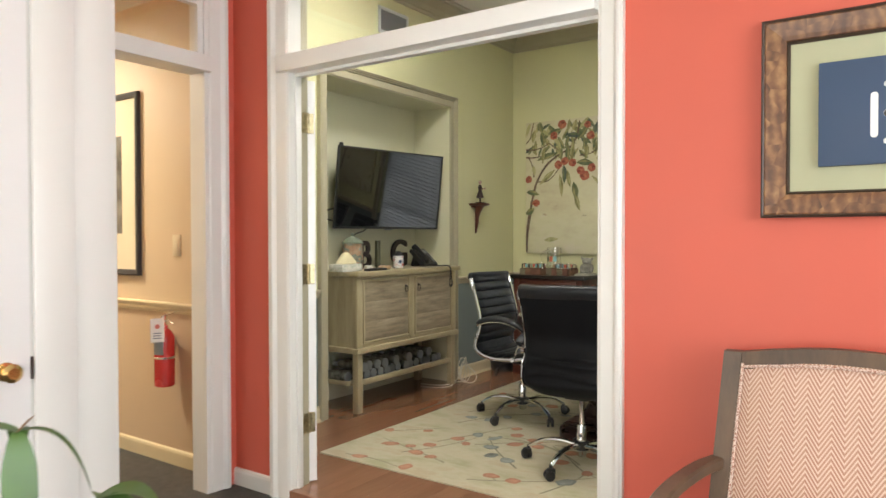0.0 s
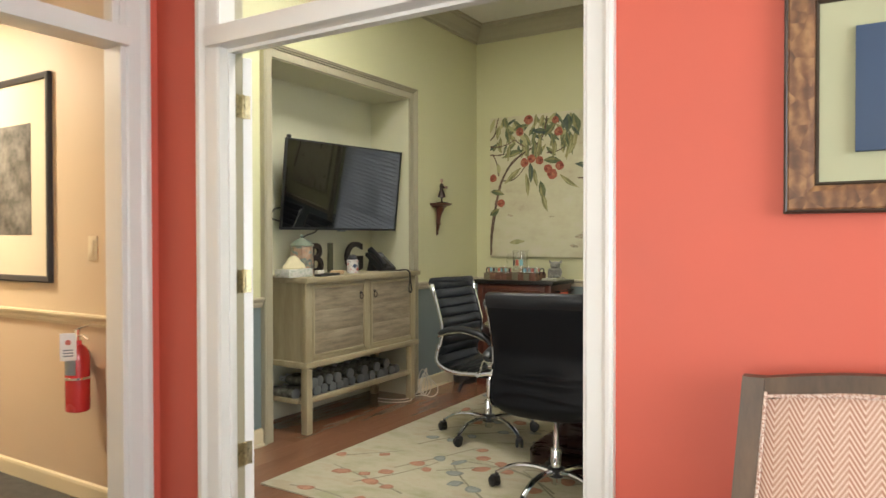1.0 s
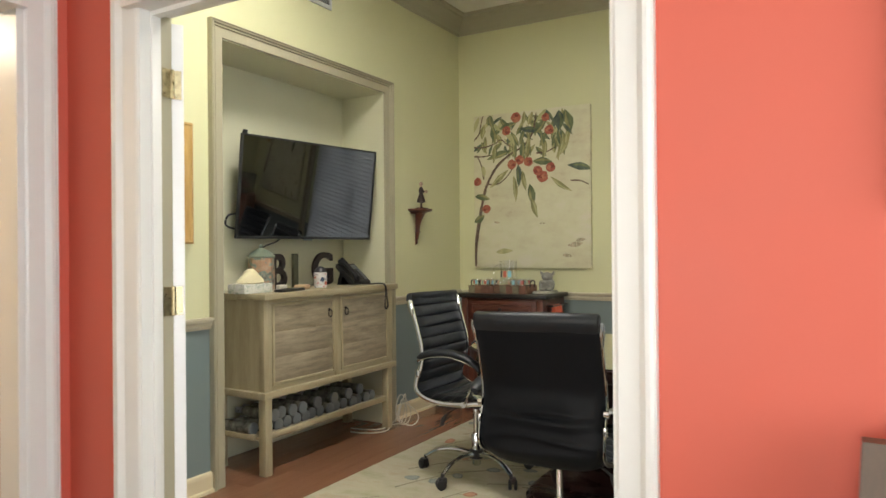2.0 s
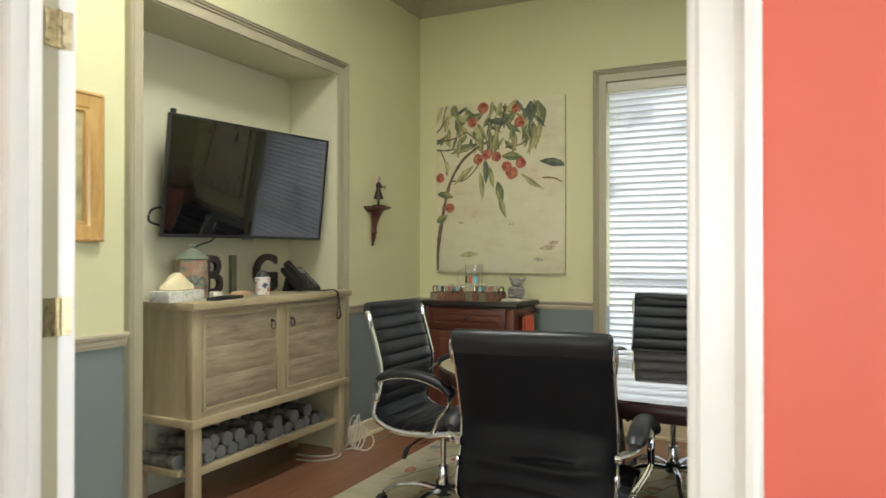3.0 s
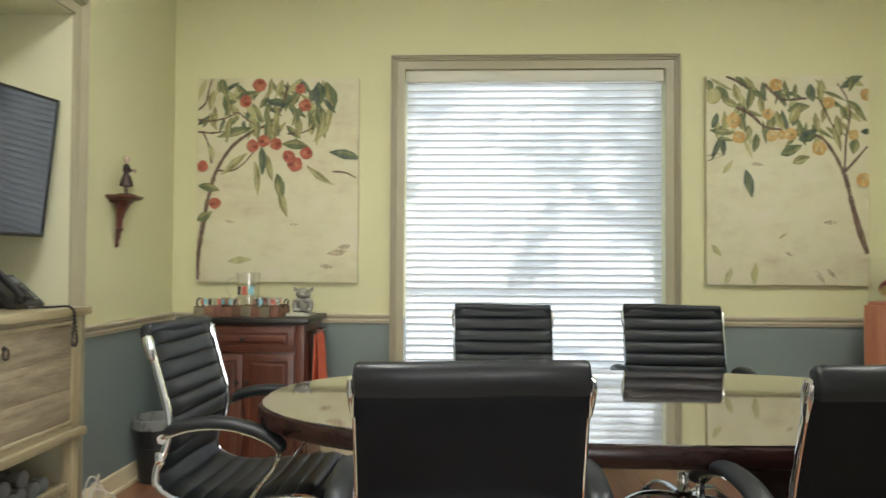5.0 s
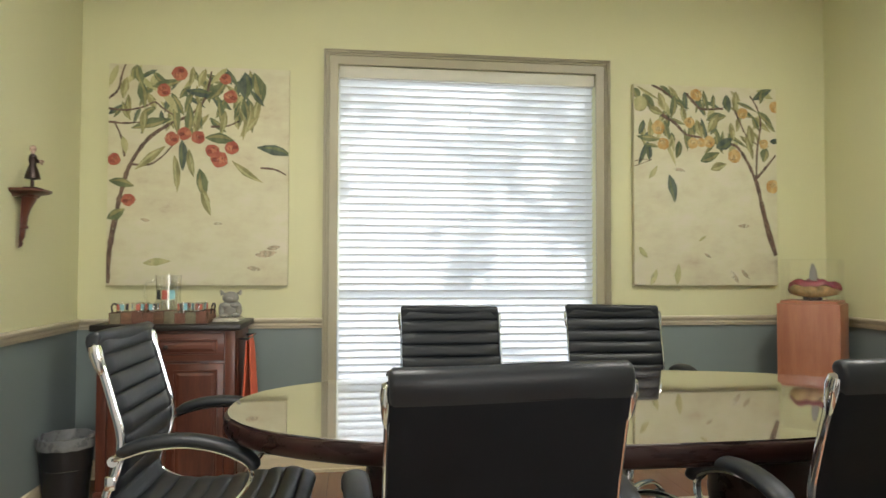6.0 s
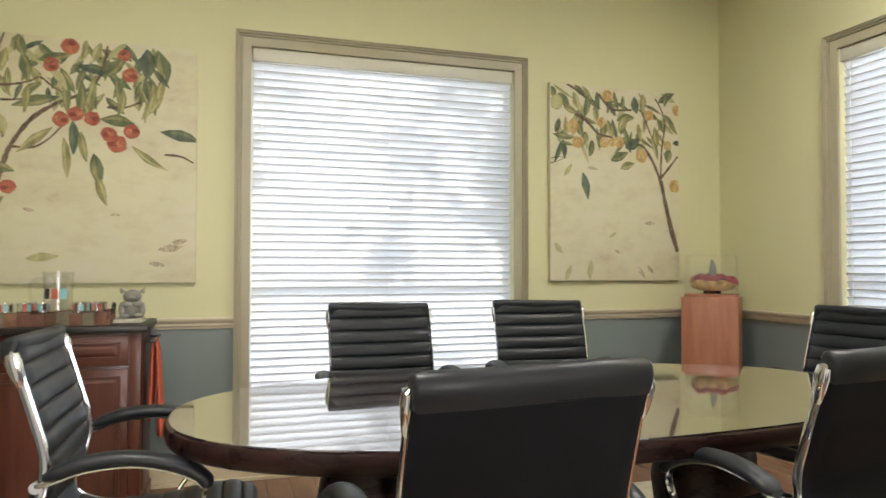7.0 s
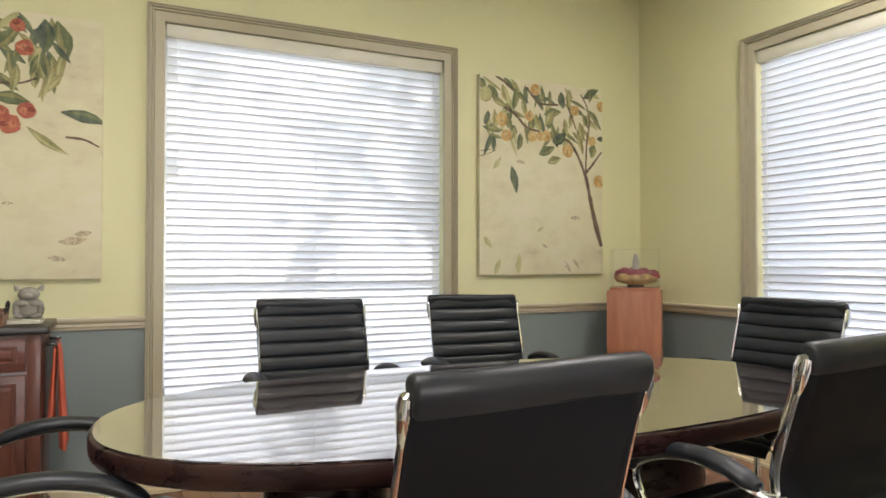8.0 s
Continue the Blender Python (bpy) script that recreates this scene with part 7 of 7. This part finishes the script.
for s in (0, 1):
    xo = QX0 if s == 0 else QX1
    k = 1 if s == 0 else -1
    bm = bmesh.new()
    loft(bm, [[(xo + k * o, slope(z) - 0.018, z), (xo + k * (o + w), slope(z) - 0.018, z), (xo + k * (o + w), slope(z) + 0.022, z), (xo + k * o, slope(z) + 0.022, z)] for o, w, z in ((off(0.42), 0.035, CARPET), (off(0.42), 0.056, 0.42), (off(0.66), 0.056, 0.66), (off(0.885), 0.050, 0.885), (0.0, 0.050, 0.902))])
    part("back_post", bm, M["darkwood"], ac)
    xa = xo + k * 0.0
    bm = bmesh.new()
    arm = curve_pts([(xo - k * 0.008, slope(0.57), 0.572), (xo - k * 0.035, 2.16, 0.576), (xo - k * 0.06, 1.98, 0.566), (xo - k * 0.065, 1.84, 0.54), (xo - k * 0.045, 1.79, 0.51)], 8)
    loft(bm, [[p + Vector((a, 0, b)) for a, b in ((-0.024, -0.012), (-0.019, -0.017), (0.019, -0.017), (0.024, -0.012), (0.024, 0.012), (0.018, 0.018), (-0.018, 0.018), (-0.024, 0.012))] for p in arm])
    part("arm", bm, M["darkwood"], ac, "curved dark wood arm")
    bm = bmesh.new()
    tube(bm, [(xo - k * 0.045, 1.80, 0.53), (xo - k * 0.03, 1.80, 0.3), (xo - k * 0.015, 1.80, CARPET)], [0.022, 0.02, 0.017], 8)
    part("front_leg", bm, M["darkwood"], ac)
bm = bmesh.new()
rings = []
for i in range(17):
    f = i / 16
    x = QX0 + 0.050 + (QX1 - QX0 - 0.100) * f
    top = 0.902 + 0.028 * math.sin(math.pi * f)
    bot = top - 0.052
    rings.append([(x, slope(top) - 0.018, bot), (x, slope(top) - 0.018, top), (x, slope(top) + 0.02, top), (x, slope(top) + 0.02, bot)])
loft(bm, rings)
part("top_rail", bm, M["darkwood"], ac, "arched dark wood top rail")
bm = bmesh.new()
rings = []
for j in range(11):
    z = 0.46 + (0.402) * j / 10
    row = []
    w = QX0 + 0.052 + off(z)
    for i in range(13):
        f = i / 12
        x = w + (2 * (qm - w)) * f
        puff = 0.03 * (1 - (2 * f - 1) ** 6) * (1 - (2 * j / 10 - 1) ** 6)
        zz = z + (0.026 * math.sin(math.pi * f) if j == 10 else 0.0)
        row.append((x, slope(z) - 0.008 - puff, zz))
    row += [(w + 2 * (qm - w) * (1 - i / 4), slope(z) + 0.012, z + (0.026 * math.sin(math.pi * (1 - i / 4)) if j == 10 else 0.0)) for i in range(5)]
    rings.append(row)
loft(bm, rings)
part("backrest", bm, M["herringbone"], ac, "coral herringbone padded back", 60)
for s in (0, 1):
    k = 1 if s == 0 else -1
    bm = bmesh.new()
    tube(bm, [((QX0 if s == 0 else QX1) + k * (0.056 + off(z)), slope(z) - 0.018, z) for z in [0.47 + 0.02 * i for i in range(21)]], 0.0045, 6)
    part("piping", bm, M["welt"], ac, "pale corded welt")
bm = bmesh.new()
tube(bm, [(QX0 + 0.056 + (QX1 - QX0 - 0.112) * i / 16, slope(0.87) - 0.020, 0.853 + 0.028 * math.sin(math.pi * (0.08 + 0.84 * i / 16))) for i in range(17)], 0.0045, 6)
part("piping", bm, M["welt"], ac, "pale corded welt")
part("seat", box(bmesh.new(), QX0 - 0.03, QX1 + 0.03, 1.80, 2.29, 0.37, 0.47, 0.03), M["herringbone"], ac, "padded herringbone seat")
part("seat_rail", boxes((QX0 - 0.02, QX1 + 0.02, 1.79, 2.28, 0.30, 0.37), bevel=0.005), M["darkwood"], ac)

# ---- hall ----
hp = thing("hall_picture", "large black-framed street photograph with wide cream mat", "picture")
HX0, HX1, HZ0, HZ1 = -4.489, -3.645, 1.019, 2.111
mitred(hp, "x", HALL_N, -1, HX0, HX1, HZ0, HZ1, [(0, 0), (0, 0.024), (0.008, 0.028), (0.03, 0.022), (0.034, 0.012), (0.034, 0)], M["lab_dark"])
part("mat_board", boxes((HX0 + 0.034, HX1 - 0.034, HALL_N - 0.010, HALL_N - 0.001, HZ0 + 0.034, HZ1 - 0.034)), M["mat_cream"], hp, "cream mat board")
part("photograph", boxes((HX0 + 0.19, HX1 - 0.19, HALL_N - 0.0115, HALL_N - 0.0105, HZ0 + 0.25, HZ1 - 0.25)), M["photo"], hp, "dark monochrome street photograph")
sw = thing("light_switch", "ivory wall plate with a single switch", "switch")
part("plate", boxes((-3.330, -3.256, HALL_N - 0.006, HALL_N, 1.140, 1.261), bevel=0.002), M["switch"], sw)
part("toggle", boxes((-3.310, -3.276, HALL_N - 0.010, HALL_N - 0.006, 1.161, 1.24), bevel=0.001), M["switch"], sw)
fe = thing("fire_extinguisher", "red wall-hung fire extinguisher with inspection tag", "fire extinguisher", pose(-3.303, HALL_N - 0.0788, 0.416) @ Matrix.Scale(1.05, 4))
bm = bmesh.new()
lathe(bm, [(0.045, 0), (0.052, 0.006), (0.053, 0.24), (0.05, 0.268), (0.035, 0.295), (0.02, 0.305), (0.018, 0.325)], 24)
part("cylinder", bm, M["red_enamel"], fe)
bm = bmesh.new()
lathe(bm, [(0.0535, 0.148), (0.0548, 0.149), (0.0548, 0.158), (0.0535, 0.159)], 24)
part("strap", bm, M["chrome"], fe, "thin metal strap")
bm = bmesh.new()
tube(bm, [(-0.02, 0, 0.368), (0.03, 0, 0.385), (0.105, -0.004, 0.402)], [0.008, 0.008, 0.006], 8, 0.6)
tube(bm, [(0.0, 0, 0.345), (0.05, 0, 0.352), (0.085, 0, 0.335)], [0.008, 0.007, 0.006], 8, 0.6)
tube(bm, [(0.0, 0, 0.32), (0.0, 0, 0.375)], 0.013, 10)
part("handle", bm, M["chrome"], fe)
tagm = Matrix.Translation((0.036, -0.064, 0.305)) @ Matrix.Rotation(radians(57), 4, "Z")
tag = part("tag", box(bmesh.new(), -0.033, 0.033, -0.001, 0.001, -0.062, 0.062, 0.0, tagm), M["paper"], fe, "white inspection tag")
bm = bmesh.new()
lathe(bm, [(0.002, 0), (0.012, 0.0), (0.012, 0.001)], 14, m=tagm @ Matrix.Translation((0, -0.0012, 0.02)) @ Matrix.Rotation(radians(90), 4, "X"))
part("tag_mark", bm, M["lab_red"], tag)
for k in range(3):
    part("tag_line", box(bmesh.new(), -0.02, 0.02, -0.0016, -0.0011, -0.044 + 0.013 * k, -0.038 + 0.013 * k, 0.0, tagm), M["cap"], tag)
bm = bmesh.new()
loft(bm, [[(0.0536 * math.cos(a), 0.0536 * math.sin(a), z) for a in [radians(-105 + 6 * i) for i in range(12)]] for z in (0.172, 0.245)], closed=False, caps=False)
part("instruction_label", bm, M["cap"], fe, "grey printed label")
part("wall_hook", boxes((-0.05, -0.03, 0.03, 0.075, 0.22, 0.27), bevel=0.002), M["black"], fe)

# ---- potted plant ----
pl = thing("potted_plant", "tall leafy green potted plant on the carpet", "plant", pose(-0.93, 0.53, CARPET))
bm = bmesh.new()
lathe(bm, [(0.12, 0), (0.13, 0.004), (0.165, 0.30), (0.175, 0.305), (0.175, 0.34), (0.16, 0.34), (0.155, 0.31)], 24)
part("pot", bm, M["terracotta"], pl)
bm = bmesh.new()
lathe(bm, [(0.15, 0.30), (0.153, 0.312), (0.02, 0.318)], 20)
part("soil", bm, M["soil"], pl)


def strap_leaf(base, heading, length, width, rise, droop, late=False):
    """An arching blade, folded along its midrib."""
    bm = bmesh.new()
    rows = []
    for i in range(13):
        t = i / 12
        r = length * t * (1 - 0.3 * t)
        z = rise * t - droop * t * t
        c = Vector(base) + Vector((math.cos(heading) * r, math.sin(heading) * r, z))
        w = width * math.sin(math.pi * min(1.0, 0.06 + 0.94 * t)) ** 0.7 * 0.5 + 0.001
        if late:
            w = width * 0.5 * min(1.0, 0.16 + 1.5 * t) * min(1.0, (1.02 - t) * 4)
        sd = Vector((-math.sin(heading), math.cos(heading), 0))
        rows.append([c - sd * w + Vector((0, 0, w * 0.3)), c, c + sd * w + Vector((0, 0, w * 0.3))])
    loft(bm, rows, closed=False, caps=False)
    return bm


STEMS = [(0.05, 0.055, 1.022), (-0.06, 0.03, 0.83), (0.02, -0.07, 0.79), (-0.04, -0.05, 0.75), (0.15, 0.12, 0.93)]
for sx, sy, h in STEMS:
    bm = bmesh.new()
    tube(bm, curve_pts([(sx * 0.4, sy * 0.4, 0.30), (sx * 0.6, sy * 0.7, h * 0.6), (sx, sy, h)], 6), 0.006, 6)
    part("stem", bm, M["leaf"], pl)
LEAVES = [(0, 0.95, 0.135, 0.019, 0.03, 0.13), (0, -0.3, 0.045, 0.044, 0.0, 0.17), (0, 3.6, 0.13, 0.03, 0.03, 0.06), (0, 2.7, 0.10, 0.026, 0.01, 0.07),
          (1, 2.8, 0.24, 0.06, 0.03, 0.2), (1, 4.6, 0.22, 0.06, 0.03, 0.2), (2, 5.0, 0.24, 0.06, 0.03, 0.2), (2, 3.6, 0.24, 0.06, 0.03, 0.2),
          (3, 4.0, 0.26, 0.065, 0.04, 0.2), (4, 0.95, 0.12, 0.055, 0.03, 0.07), (4, 0.2, 0.13, 0.05, 0.01, 0.14), (4, 2.4, 0.07, 0.035, 0.01, 0.05)]
for i, a, L, wd, rise, dr in LEAVES:
    part("leaf_blade", strap_leaf(STEMS[i], a, L, wd, rise, dr, i == 0 and wd > 0.04), M["leaf"], pl, "arching green leaf", 60)
part("bud_sheath", strap_leaf((0.05, 0.055, 1.02), 0.7, 0.035, 0.014, 0.035, 0.01), M["sheath"], pl, "dry brown bud sheath", 60)

# ---- floor planks, last ----
PW, PL = 0.127, 1.22
meshes = {}
rnd = random.Random(2)
x, col = TVX - 0.37, 0
while x < EASTX:
    y = SOUTHY - 0.10 - rnd.uniform(0.0, PL)
    while y < NORTHY:
        y0, y1 = max(y, 2.502), min(y + PL, NORTHY)
        if y1 - y0 > 0.05:
            key = round(y1 - y0, 3)
            if key not in meshes:
                bm = box(bmesh.new(), 0.0006, PW - 0.0006, 0.0006, key - 0.0006, -0.011, 0.0, 0.0008)
                meshes[key] = mesh_of(bm, "plank", M["plank"])
            p = new("plank", meshes[key])
            p.parent = floor
            p.location = (x, y0, -0.0005)
        y += PL
    x += PW
